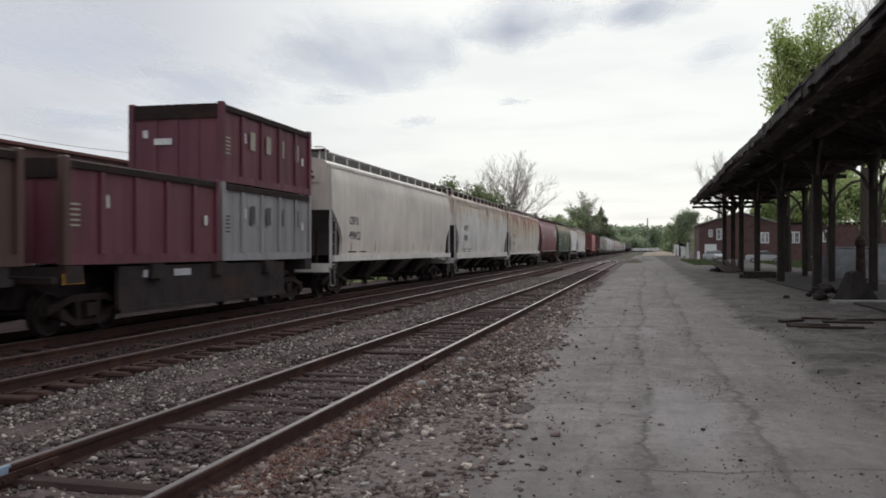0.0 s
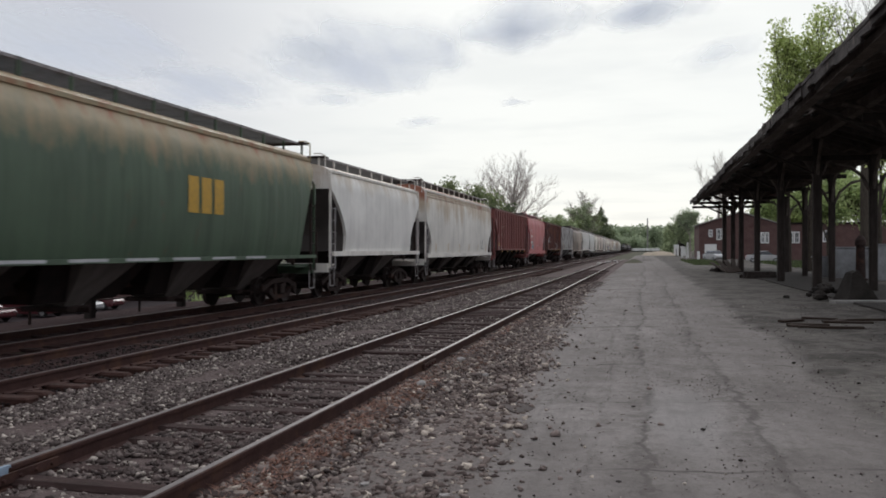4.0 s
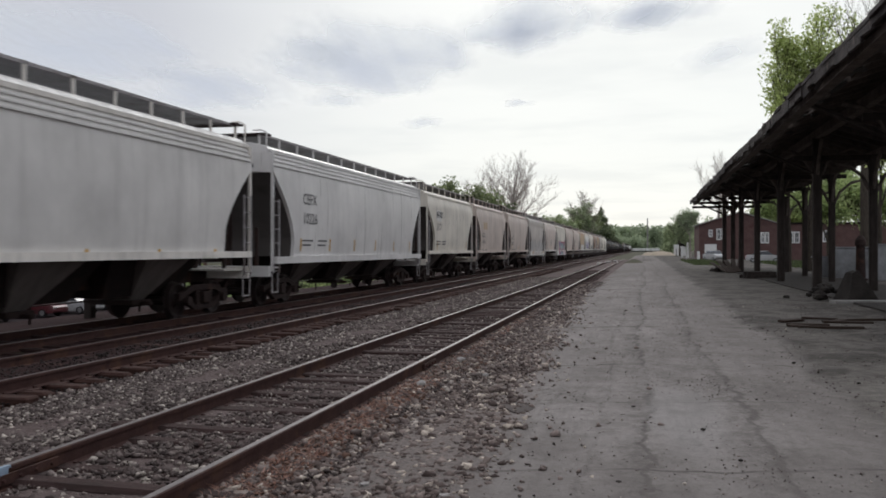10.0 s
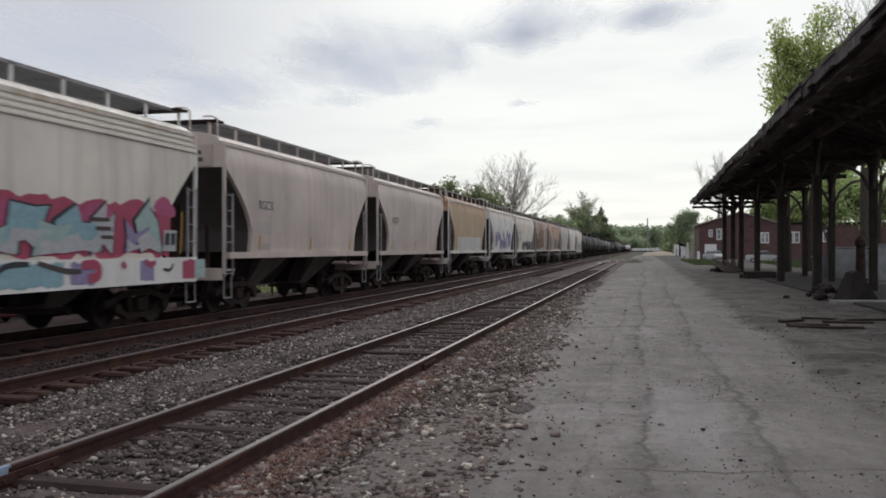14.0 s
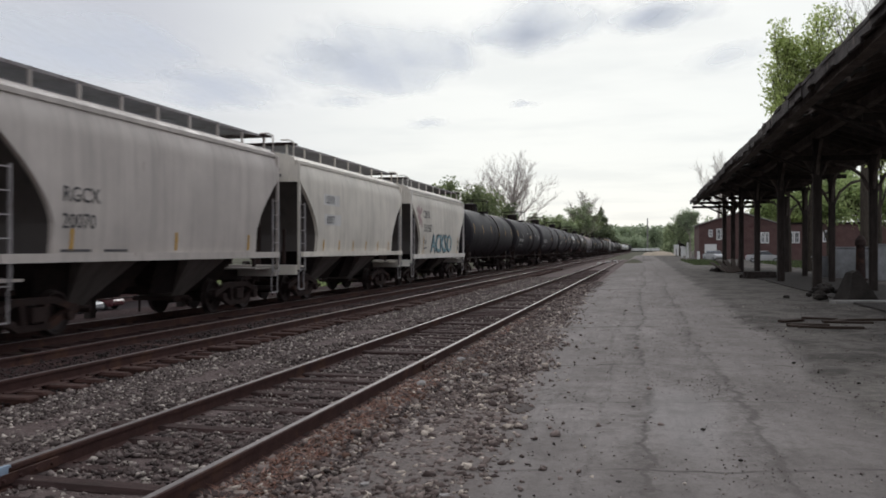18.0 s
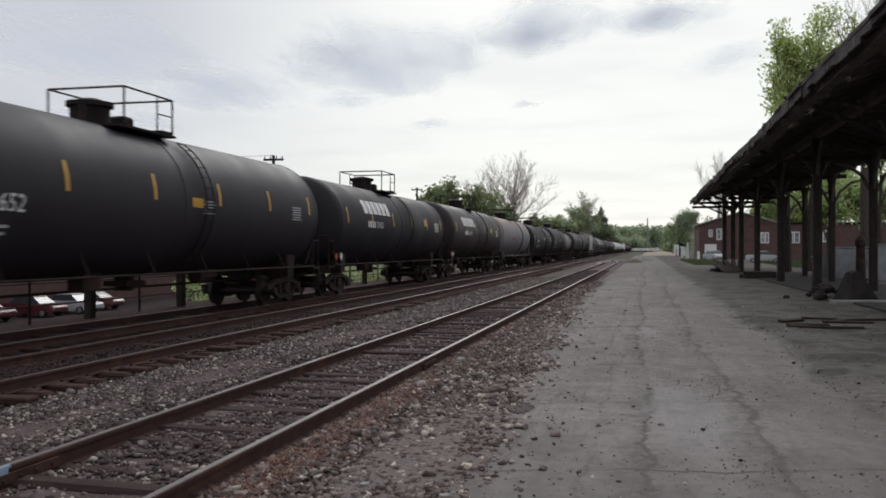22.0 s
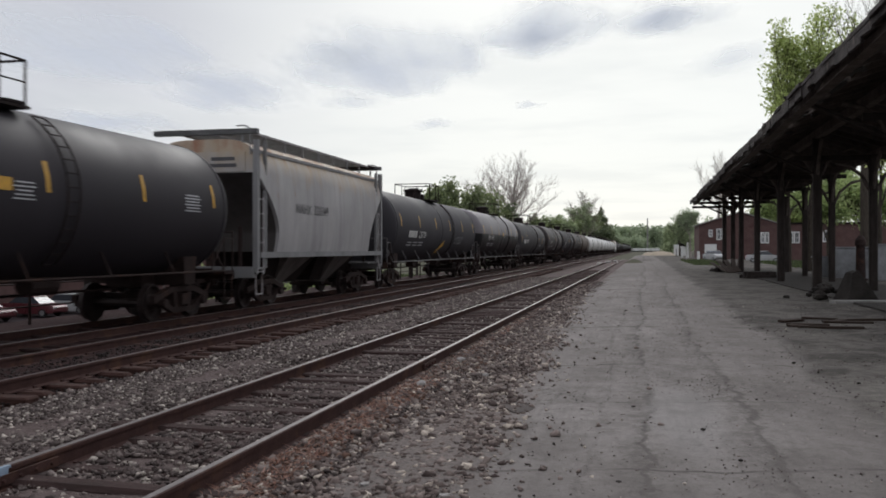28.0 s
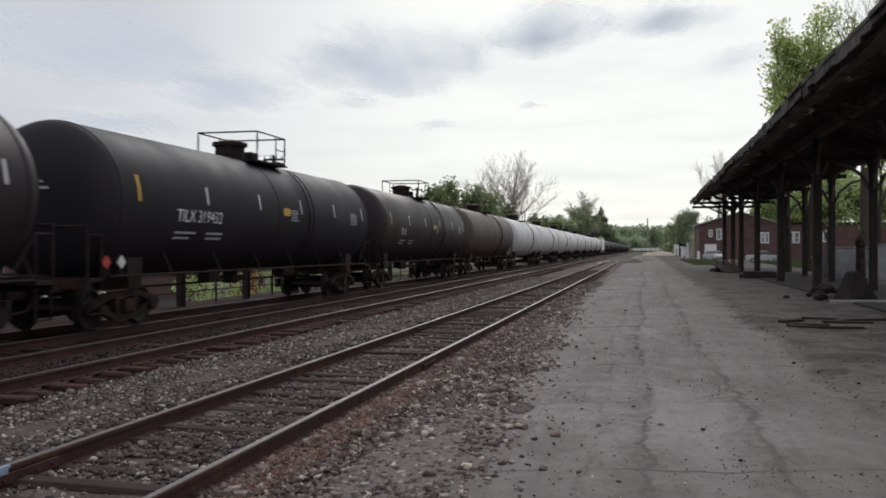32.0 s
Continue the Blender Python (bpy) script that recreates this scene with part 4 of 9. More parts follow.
def bogie(car, y, plainly=False):
    b = part("bogie", BOLSTER, M_STEEL, car, "grimy cast-steel bogie", at=pose(0, y, 0))
    for s in (-1, 1):
        if plainly and s < 0:
            continue
        part("side_frame", SIDE_FRAME, M_STEEL, b, at=pose(s * 1.0, 0, 0, 0, 0, 0 if s > 0 else 180))
        if not plainly:
            part("spring", SPRING, M_STEEL, b, at=pose(s * 1.0, 0, 0))
    for e in (-0.89, 0.89):
        for s in (1,) if plainly else (-1, 1):
            part("wheel", WHEEL, M_WHEEL, b, at=pose(s * 0.76, e, 0.455, 0, 0, 0 if s > 0 else 180))
        part("axle", AXLE, M_WHEEL, b, at=pose(0, e, 0.455))
    return b


COUPLER = None


def coupler(car, half, s):
    global COUPLER
    if COUPLER is None:
        COUPLER = (Shape().box((0, 0.33, 0), (0.16, 0.66, 0.2)).chamfer((0.03, -0.02, 0.0), (0.34, 0.26, 0.28), 0.05)
                   .box((0, 0.68, 0), (0.5, 0.12, 0.36)).pipe([(0.2, 0.6, -0.1), (0.22, 0.3, -0.38), (0.16, 0.0, -0.42)], 0.028)).mesh("coupler", M_STEEL)
    part("coupler", COUPLER, M_STEEL, car, "steel knuckle coupler with an air hose", at=pose(0, s * half, 0.86, 0, 0, 180 if s > 0 else 0))


def start_car(name, label, front, rear, group="freight cars of the train"):
    mid = (front + rear) / 2
    car = thing(name, label, "freight car", pose(TRACK_X["far"], mid, RAIL_TOP["far"]), group)
    TRAIN.append((car, mid))
    return car


def ladder(parent, x, y0, y1, z0, z1, material, n, along="y"):
    """Two stiles and n rungs on a side (along y) or an end (along x)."""
    sh = Shape()
    for y in (y0, y1):
        p = (x, y, 0) if along == "y" else (y, x, 0)
        sh.box((p[0], p[1], (z0 + z1) / 2), (0.045, 0.045, z1 - z0))
    for k in range(n):
        z = z0 + 0.06 + (z1 - z0 - 0.12) * k / max(1, n - 1)
        sh.rod((x, y0, z), (x, y1, z), 0.015, 6) if along == "y" else sh.rod((y0, x, z), (y1, x, z), 0.015, 6)
    return part("ladder", sh, material, parent, "steel side ladder")


# black fittings; on the hopper slopes this colour also paints in the shade
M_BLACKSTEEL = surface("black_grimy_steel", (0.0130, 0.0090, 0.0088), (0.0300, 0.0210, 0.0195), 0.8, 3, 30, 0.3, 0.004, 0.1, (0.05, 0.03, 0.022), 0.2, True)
M_RAILGREY = surface("dull_grey_pipe", (0.13, 0.12, 0.125), (0.21, 0.20, 0.205), 0.6, 3, 30, 0.2, 0.003, 0.3, (0.07, 0.05, 0.04), 0.3, True)
M_GRATE = surface("grey_grating", (0.30, 0.28, 0.285), (0.44, 0.415, 0.42), 0.7, 3, 30, 0.2, 0.003, 0.3, (0.10, 0.06, 0.045), 0.3, True)


def see_through(m, share):
    """Open grating: part of the light passes between its bars."""
    nd, ln = m.node_tree.nodes, m.node_tree.links
    tp = nd.new("ShaderNodeBsdfTransparent")
    mx = nd.new("ShaderNodeMixShader"); mx.inputs[0].default_value = share
    ln.new(nd["Principled BSDF"].outputs[0], mx.inputs[1]); ln.new(tp.outputs[0], mx.inputs[2])
    ln.new(mx.outputs[0], nd["Material Output"].inputs["Surface"])


M_WALK = surface("open_steel_grating", (0.22, 0.205, 0.21), (0.34, 0.32, 0.325), 0.7, 3, 30, 0.2, 0.003, 0.3, (0.10, 0.06, 0.045), 0.3, True)
see_through(M_WALK, 0.22)
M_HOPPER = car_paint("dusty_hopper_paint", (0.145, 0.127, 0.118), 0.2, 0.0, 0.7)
# end sheets darker than the body: grime plus the recess's shade, painted in
M_SLOPE = car_paint("grimy_shaded_slope_sheet", (0.058, 0.049, 0.046), 0.2, 0.0, 0.5)


def hopper(front, rear, name, label, paint, sill, bays=2, eave=4.2, top=4.62, ribs=0, inset=1.5, width=1.58, bulge=0.06, through_sill=True,
           gap=0.70, under=None, board=True, shoulder=0.6, detail=True, frame_posts=False, sill_z=1.44, sill_h=0.16, ridges=0, ladder_mat=None):
    """A covered hopper car: lofted body, sills, hoppers, running board, ladders, bogies. Returns car, side profile, half length."""
    car = start_car(name, label, front, rear)
    lc = rear - front
    le = lc / 2 - gap
    z0 = sill_z + sill_h
    under = under or M_HOPPER
    crown = min(eave + 0.32, top - 0.22)
    post_top = eave if bulge < 0.15 else eave - 0.75

    def side(z):
        u = max(0.0, min(1.0, (z - z0) / (eave - z0)))
        if bulge:
            return width - bulge + bulge * math.sin(math.pi * min(1.0, u * 1.02)) ** 0.7 - (0.10 * max(0, u - 0.86) / 0.14 if z < eave + 0.05 else 0.1)
        return width

    def reach(z):
        hi, lo = eave - shoulder, z0 + 0.55
        if z >= hi:
            return le
        u = min(1.0, (hi - z) / (hi - lo))
        return le - inset * (0.35 * u + 0.65 * math.sin(u * math.pi / 2))

    zs = sorted({z0, z0 + 0.55, eave - shoulder, eave} | {z0 + (eave - z0) * k / 16 for k in range(17)})
    rings = []
    for z in zs:
        x, y = side(z), reach(z)
        rings.append([(-x, -y, z), (x, -y, z), (x, y, z), (-x, y, z)])
    xe = side(eave)
    for k in range(1, 6):
        a = k / 5 * math.pi / 2
        x, z = xe * (1 - 0.62 * (1 - math.cos(a))), eave + (crown - eave) * math.sin(a)
        rings.append([(-x, -le, z), (x, -le, z), (x, le, z), (-x, le, z)])
    part("body", Shape().loft(rings), paint, car, smooth=True)
    for s in (-1, 1):
        ln_sill = (le - 0.12) if through_sill else (le - inset + 0.25)
        part("side_sill", Shape().box((s * (width - 0.03), 0, sill_z + sill_h / 2), (0.14, 2 * ln_sill, sill_h)), sill, car)
        part("eave_rail", Shape().box((s * (xe + 0.015), 0, eave + 0.01), (0.07, 2 * le, 0.09)), sill if bulge else paint, car)
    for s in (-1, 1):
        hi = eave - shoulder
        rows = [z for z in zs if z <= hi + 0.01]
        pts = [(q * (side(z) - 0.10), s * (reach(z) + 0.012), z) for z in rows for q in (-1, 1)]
        part("slope_sheet", Shape().add(pts, [(2 * k, 2 * k + 1, 2 * k + 3, 2 * k + 2) for k in range(len(rows) - 1)]), M_SLOPE, car, "grimy sloping end sheet with shade painted in", True)
    for k in range(ridges):
        for s in (-1, 1):
            zz = eave - 0.14 - 0.13 * k
            part("side_ridge", Shape().box((s * (side(zz) + 0.012), 0, zz), (0.05, 2 * le - 0.1, 0.035)), paint, car)
    if ribs:
        rib = Shape().sweep([(-0.0, -0.05), (0.075, -0.05), (0.075, 0.05), (-0.0, 0.05)], 0, 1)
        for s in (-1, 1):
            for k in range(ribs):
                y = -(le - 0.35) + 2 * (le - 0.35) * k / (ribs - 1)
                lo = z0
                short = abs(y) - (le - inset)
                if short > 0:
                    lo = next((z for z in zs if reach(z) > abs(y) + 0.05), eave - shoulder)
                part("rib", Shape().chamfer((s * (width + 0.04), y, (lo + eave) / 2), (0.09, 0.11, eave - lo), 0.02), paint, car)
    # hoppers under the body
    span = 2 * (le - inset) - 0.3
    for k in range(bays):
        yc = -span / 2 + span * (k + 0.5) / bays
        h = span / bays / 2 * 0.52
        sh = Shape().loft([[(-0.42, yc - 0.28, 0.52), (0.42, yc - 0.28, 0.52), (0.42, yc + 0.28, 0.52), (-0.42, yc + 0.28, 0.52)],
                           [(-1.42, yc - h, z0), (1.42, yc - h, z0), (1.42, yc + h, z0), (-1.42, yc + h, z0)]])
        w2 = span / bays / 2 * 0.98
        # slopes between the bays: their deep shade is painted as black colour
        part("slope_hopper", Shape().loft([[(-0.5, yc - w2 * 0.72, 0.62), (0.5, yc - w2 * 0.72, 0.62), (0.5, yc + w2 * 0.72, 0.62), (-0.5, yc + w2 * 0.72, 0.62)], [(-1.12, yc - w2, z0), (1.12, yc - w2, z0), (1.12, yc + w2, z0), (-1.12, yc + w2, z0)]]), M_BLACKSTEEL, car, "hopper slope blackened for the shade between the bays")
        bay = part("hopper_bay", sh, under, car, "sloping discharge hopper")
        part("outlet_gate", Shape().box((0, yc, 0.47), (1.1, 0.74, 0.11)).rod((-0.8, yc, 0.44), (0.8, yc, 0.44), 0.05, 8), M_STEEL, bay, "steel discharge gate")
    part("centre_sill", Shape().box((0, 0, 0.98), (0.55, 2 * (lc / 2 - 0.55), 0.34)), M_STEEL, car)
    for s in (-1, 1):
        part("end_sill", Shape().box((0, s * (le + 0.02), 1.05), (2.9, 0.16, 0.30)).box((0, s * (le - 0.55), 1.14), (2.6, 1.0, 0.05)), sill, car)
        coupler(car, lc / 2, s)
        bogie(car, s * (lc / 2 - 2.35))
        # slope-sheet braces and corner posts
        for q in (-1, 1):
            part("corner_post", Shape().box((q * (width - 0.07), s * (le - 0.03), (1.05 + post_top) / 2), (0.07, 0.09, post_top - 1.05)), sill if bulge else paint, car)
            part("step", Shape().pipe([(q * 1.5, s * (le - 0.02), 1.0), (q * 1.5, s * (le - 0.02), 0.45), (q * 1.5, s * (le - 0.42), 0.45), (q * 1.5, s * (le - 0.42), 1.0)], 0.02), M_GRATE, car, "hanging step stirrup")
            if detail:
                ladder(car, q * (width - 0.04), s * (le - 0.42), s * (le - 0.03), 1.0, min(eave, 3.1), ladder_mat or (M_GRATE if bulge else paint), 6)
        if detail:
            if not bulge:
                ladder(car, s * (le + 0.03), 0.95, 1.38, 1.1, eave + 0.1, paint, 8, "x")
            part("brace", Shape().box((0, s * (le - 0.30), 2.0), (0.2, 0.14, 1.7)).box((0.9, s * (le - 0.3), 1.7), (0.08, 0.1, 1.2)).box((-0.9, s * (le - 0.3), 1.7), (0.08, 0.1, 1.2)), M_STEEL, car)
    if detail:
        wheel = Shape()
        for k in range(16):
            a, b = 2 * math.pi * k / 16, 2 * math.pi * (k + 1) / 16
            wheel.rod((-0.5 + 0.26 * math.cos(a), -le - 0.14, 2.5 + 0.26 * math.sin(a)), (-0.5 + 0.26 * math.cos(b), -le - 0.14, 2.5 + 0.26 * math.sin(b)), 0.018, 5)
        for k in range(5):
            a = 2 * math.pi * k / 5
            wheel.rod((-0.5, -le - 0.12, 2.5), (-0.5 + 0.26 * math.cos(a), -le - 0.14, 2.5 + 0.26 * math.sin(a)), 0.014, 5)
        part("brake_wheel", wheel, M_STEEL, car)
        for s in (-1, 1):
            part("end_panel", Shape().box((0.0, s * (le + 0.012), eave - 0.30), (2.4, 0.03, 0.55)), paint, car)
            bars_end = Shape().box((0.55, s * (le + 0.03), eave - 0.22), (0.7, 0.008, 0.10)).box((0.55, s * (le + 0.03), eave - 0.40), (0.8, 0.008, 0.10))
            part("small_print", bars_end, M_LETTERDARK if bulge else M_LETTER, car)
    if frame_posts:
        for q in (-1, 1):
            for s in (-1, 1):
                part("end_frame", Shape().box((q * 1.5, s * (le - 0.05), 2.9), (0.14, 0.16, 3.5)).box((q * 1.5, s * (le - 0.6), 2.9), (0.09, 0.09, 3.5)).box((0, s * (le - 0.05), top - 0.05), (3.1, 0.16, 0.14)), sill, car, "tall grey steel end frame")
    # running board along the roof
    if board:
        for q in (-1, 1):
            part("running_board", Shape().box((q * 0.58, 0, top), (1.06, 2 * le, 0.04)), M_WALK, car, "open steel grating walkway")
        n = max(6, round(2 * le / 1.4))
        for q in (-1, 1):
            post = Shape().box((0, 0, 0), (0.05, 0.06, top - eave - 0.1)).box((-q * 0.15, 0, (top - eave - 0.1) / 2 + 0.01), (0.35, 0.05, 0.04)).mesh("walkway_bracket", sill)
            for k in range(n + 1) if q > 0 else ():
                part("walkway_bracket", post, sill, car, at=pose(q * 1.10, -le + 0.05 + (2 * le - 0.1) * k / n, (top + eave + 0.1) / 2))
            part("walkway_edge", Shape().box((q * 1.11, 0, top - 0.01), (0.03, 2 * le, 0.06)), M_GRATE, car)
        for s in (-1, 1):
            part("walkway_end", Shape().box((0, s * (le - 0.2), top), (2.6, 0.45, 0.05)), M_STEEL, car)
            part("grab_rail", Shape().pipe([(1.35, s * (le + 0.02), eave - 0.1), (1.35, s * (le + 0.02), top + 0.02), (1.2, s * (le + 0.02), top + 0.1), (0.95, s * (le + 0.02), top + 0.1)], 0.022), sill, car)
        hatch = Shape()
        m = max(3, round(2 * le / 3.4))
        for k in range(m):
            y = -le + 2 * le * (k + 0.5) / m
            hatch.chamfer((0, y, crown + 0.06), (0.75, 0.75, 0.16), 0.05)
        part("roof_hatches", hatch, paint, car)
    else:
        part("roof_edge", Shape().box((0, 0, top - 0.1), (2.6, 2 * le, 0.06)), M_STEEL, car, "dark roof walkway edge")
    return car, side, le


def tank_car(front, rear, name, label, paint, radius=1.64, axis=2.66, stripes=True, platform=True, rail=True, dome=0.0, detail=True, head=0.62, frame_mat=None, ahead=0.0, rail_mat=None):
    """A tank car: lofted shell with domed heads, dome with railing, sills, bogies."""
    car = start_car(name, label, front, rear)
    lc = rear - front
    half = lc / 2 - 0.72
    fm = frame_mat or M_STEEL
    rm = rail_mat or fm
    n = 56
    rings = []
    body = half - head
    prof = [(-half + head * (1 - math.sin(a) ** 0.78), radius * math.cos(a) ** 0.78) for a in [math.pi / 2 * (1 - k / 12) for k in range(12)]]
    prof[0] = (-half, 0.02)
    path = [(y - ahead, r) for y, r in prof] + [(-body - ahead * (1 - k / 4) + 2 * body * k / 4, radius) for k in range(5)] + [(-y, r) for y, r in reversed(prof)]
    for y, r in path:
        rings.append([(r * math.cos(2 * math.pi * k / n), y, axis + r * math.sin(2 * math.pi * k / n)) for k in range(n)])
    part("tank", Shape().loft(rings), paint, car, smooth=True)

    def side(z):
        return math.sqrt(max(0.01, radius ** 2 - (z - axis) ** 2))

    if detail:
        for yb in (-body * 0.999 - ahead, -0.15, body * 0.999):
            ring = Shape()
            rr = radius + 0.012
            ring.loft([[(q * math.cos(2 * math.pi * k / n), yy, axis + q * math.sin(2 * math.pi * k / n)) for k in range(n)] for yy, q in ((yb - 0.05, radius - 0.01), (yb - 0.04, rr), (yb + 0.04, rr), (yb + 0.05, radius - 0.01))], False)
            part("seam_band", ring, paint, car, smooth=True)
    for s in (-1, 1):
        yb = s * (lc / 2 - 2.35)
        part("saddle", Shape().slab([(-0.22, 0.85), (0.22, 0.85), (0.30, 1.5), (-0.30, 1.5)], -1.25, 1.25).box((0, 0, 0.95), (0.9, 1.6, 0.3)), fm, car, at=pose(0, yb, 0))
        part("stub_sill", Shape().box((0, s * (lc / 2 - 1.9), 0.98), (0.5, 2.7, 0.36)), fm, car)
        part("end_platform", Shape().box((0, s * (lc / 2 - 0.72), 1.08), (2.9, 0.5, 0.07)).box((0, s * (lc / 2 - 0.48), 1.02), (2.9, 0.08, 0.22)), fm, car)
        coupler(car, lc / 2, s)
        bogie(car, yb, not detail)
        if detail:
            for q in (-1, 1):
                x = q * 1.42
                part("end_railing", Shape().pipe([(x, s * (lc / 2 - 0.5), 1.1), (x, s * (lc / 2 - 0.5), 1.95), (x, s * (lc / 2 - 0.5), 2.12), (x * 0.3, s * (lc / 2 - 0.5), 2.12)], 0.022)
                     .pipe([(x, s * (lc / 2 - 0.5), 1.95), (x, s * (lc / 2 - 0.95), 1.95), (x, s * (lc / 2 - 1.6), 1.2)], 0.02), rm, car, "thin bent steel end railing")
                part("railing_post", Shape().rod((x, s * (lc / 2 - 0.95), 1.1), (x, s * (lc / 2 - 0.95), 1.95), 0.02, 6), fm, car)
                part("step", Shape().pipe([(x, s * (lc / 2 - 0.55), 1.0), (x, s * (lc / 2 - 0.55), 0.42), (x, s * (lc / 2 - 0.95), 0.42), (x, s * (lc / 2 - 0.95), 1.0)], 0.02), fm, car, "hanging step stirrup")
    if rail:
        for q in (-1, 1):
            x = q * 1.50
            hand = Shape().pipe([(x, -half + 0.4, 1.14), (x, half - 0.4, 1.14)], 0.026)
            k = round(2 * half / 2.4)
            for i in range(k + 1):
                y = -half + 0.4 + (2 * half - 0.8) * i / k
                hand.pipe([(x, y, 1.14), (q * side(1.62), y, 1.62)], 0.02)
            part("side_handrail", hand, rm, car, "thin steel handrail along the tank")
    if platform:
        yd = dome
        part("manway", Shape().rod((0, yd, axis + radius - 0.1), (0, yd, axis + radius + 0.36), 0.42, 20).rod((0, yd, axis + radius + 0.36), (0, yd, axis + radius + 0.46), 0.50, 20)
             .rod((0, yd, axis + radius + 0.46), (0, yd, axis + radius + 0.54), 0.40, 20, 0.2), M_BLACKSTEEL, car, "capped round manway", True)
        z0 = axis + radius * 0.86
        plat = Shape()
        for q in (-1, 1):
            plat.box((q * 0.78, yd + 0.7, z0 + 0.14), (0.45, 2.3, 0.05))
        plat.box((0, yd + 1.55, z0 + 0.22), (1.9, 0.5, 0.05))
        part("platform", plat, M_BLACKSTEEL, car, "grated steel platform")
        zt = axis + radius + 0.76
        rl = Shape()
        for q in (-1, 1):
            x = q * 0.93
            rl.pipe([(x, yd - 0.15, z0 + 0.12), (x, yd - 0.15, zt), (x, yd + 1.8, zt), (x, yd + 1.8, z0 + 0.12)], 0.024)
            rl.pipe([(x, yd + 1.15, z0 + 0.12), (x, yd + 1.15, zt)], 0.02)
            rl.pipe([(x, yd + 1.15, z0 + 0.6), (x, yd + 1.8, z0 + 0.6)], 0.018)
        rl.pipe([(-0.93, yd + 1.8, zt), (0.93, yd + 1.8, zt)], 0.024)
        rl.pipe([(-0.93, yd - 0.15, zt), (0.93, yd - 0.15, zt)], 0.024)
        part("railing", rl, M_BLACKSTEEL, car, "thin steel guard railing")
        lad = Shape()
        arc = [radians(-48 + 105 * k / 12) for k in range(13)]
        for y in (yd + 1.95, yd + 2.3):
            lad.pipe([((radius + 0.07) * math.cos(a), y, axis + (radius + 0.07) * math.sin(a)) for a in arc], 0.018)
        for a in arc:
            lad.rod(((radius + 0.07) * math.cos(a), yd + 1.95, axis + (radius + 0.07) * math.sin(a)), ((radius + 0.07) * math.cos(a), yd + 2.3, axis + (radius + 0.07) * math.sin(a)), 0.013, 5)
        part("ladder", lad, M_BLACKSTEEL, car, "curved black steel side ladder")
        part("valve_box", Shape().chamfer((0.1, yd + 1.0, axis + radius + 0.12), (0.45, 0.4, 0.34), 0.05), M_BLACKSTEEL, car)
        part("vent_pipe", Shape().rod((0.3, yd - 0.7, axis + radius - 0.05), (0.3, yd - 0.7, axis + radius + 0.3), 0.08, 10), M_BLACKSTEEL, car)
    if detail:
        part("bottom_valve", Shape().rod((0, 0, axis - radius - 0.32), (0, 0, axis - radius + 0.05), 0.22, 12).box((0, 0, axis - radius - 0.15), (0.6, 0.8, 0.12)), fm, car)
        part("brake_gear", Shape().rod((0.5, 2.3, 1.0), (0.5, 3.1, 1.0), 0.2, 12).box((0.5, -2.2, 1.0), (0.35, 0.6, 0.35)).rod((0, -half + 1, 0.78), (0, half - 1, 0.78), 0.03, 6), fm, car)
    if stripes:
        for k in range(6):
            y = -half + 1.2 + (2 * half - 2.4) * k / 5
            pale = stripes == "mixed" and k > 0
            bars("reflector", [(y, axis + 0.28, 0.07 if pale else 0.11, 0.42 if pale else 0.55)], side, M_LETTER if pale else M_YELLOW, car, "white reflective strip" if pale else "yellow reflective strip")
    return car, side, half


def far_car(front, rear, name, label, paint, tank=True):
    if tank:
        return tank_car(front, rear, name, label, paint, stripes=False, rail=False, detail=False)
    return hopper(front, rear, name, label, paint, paint, detail=False, eave=4.3, top=4.75)


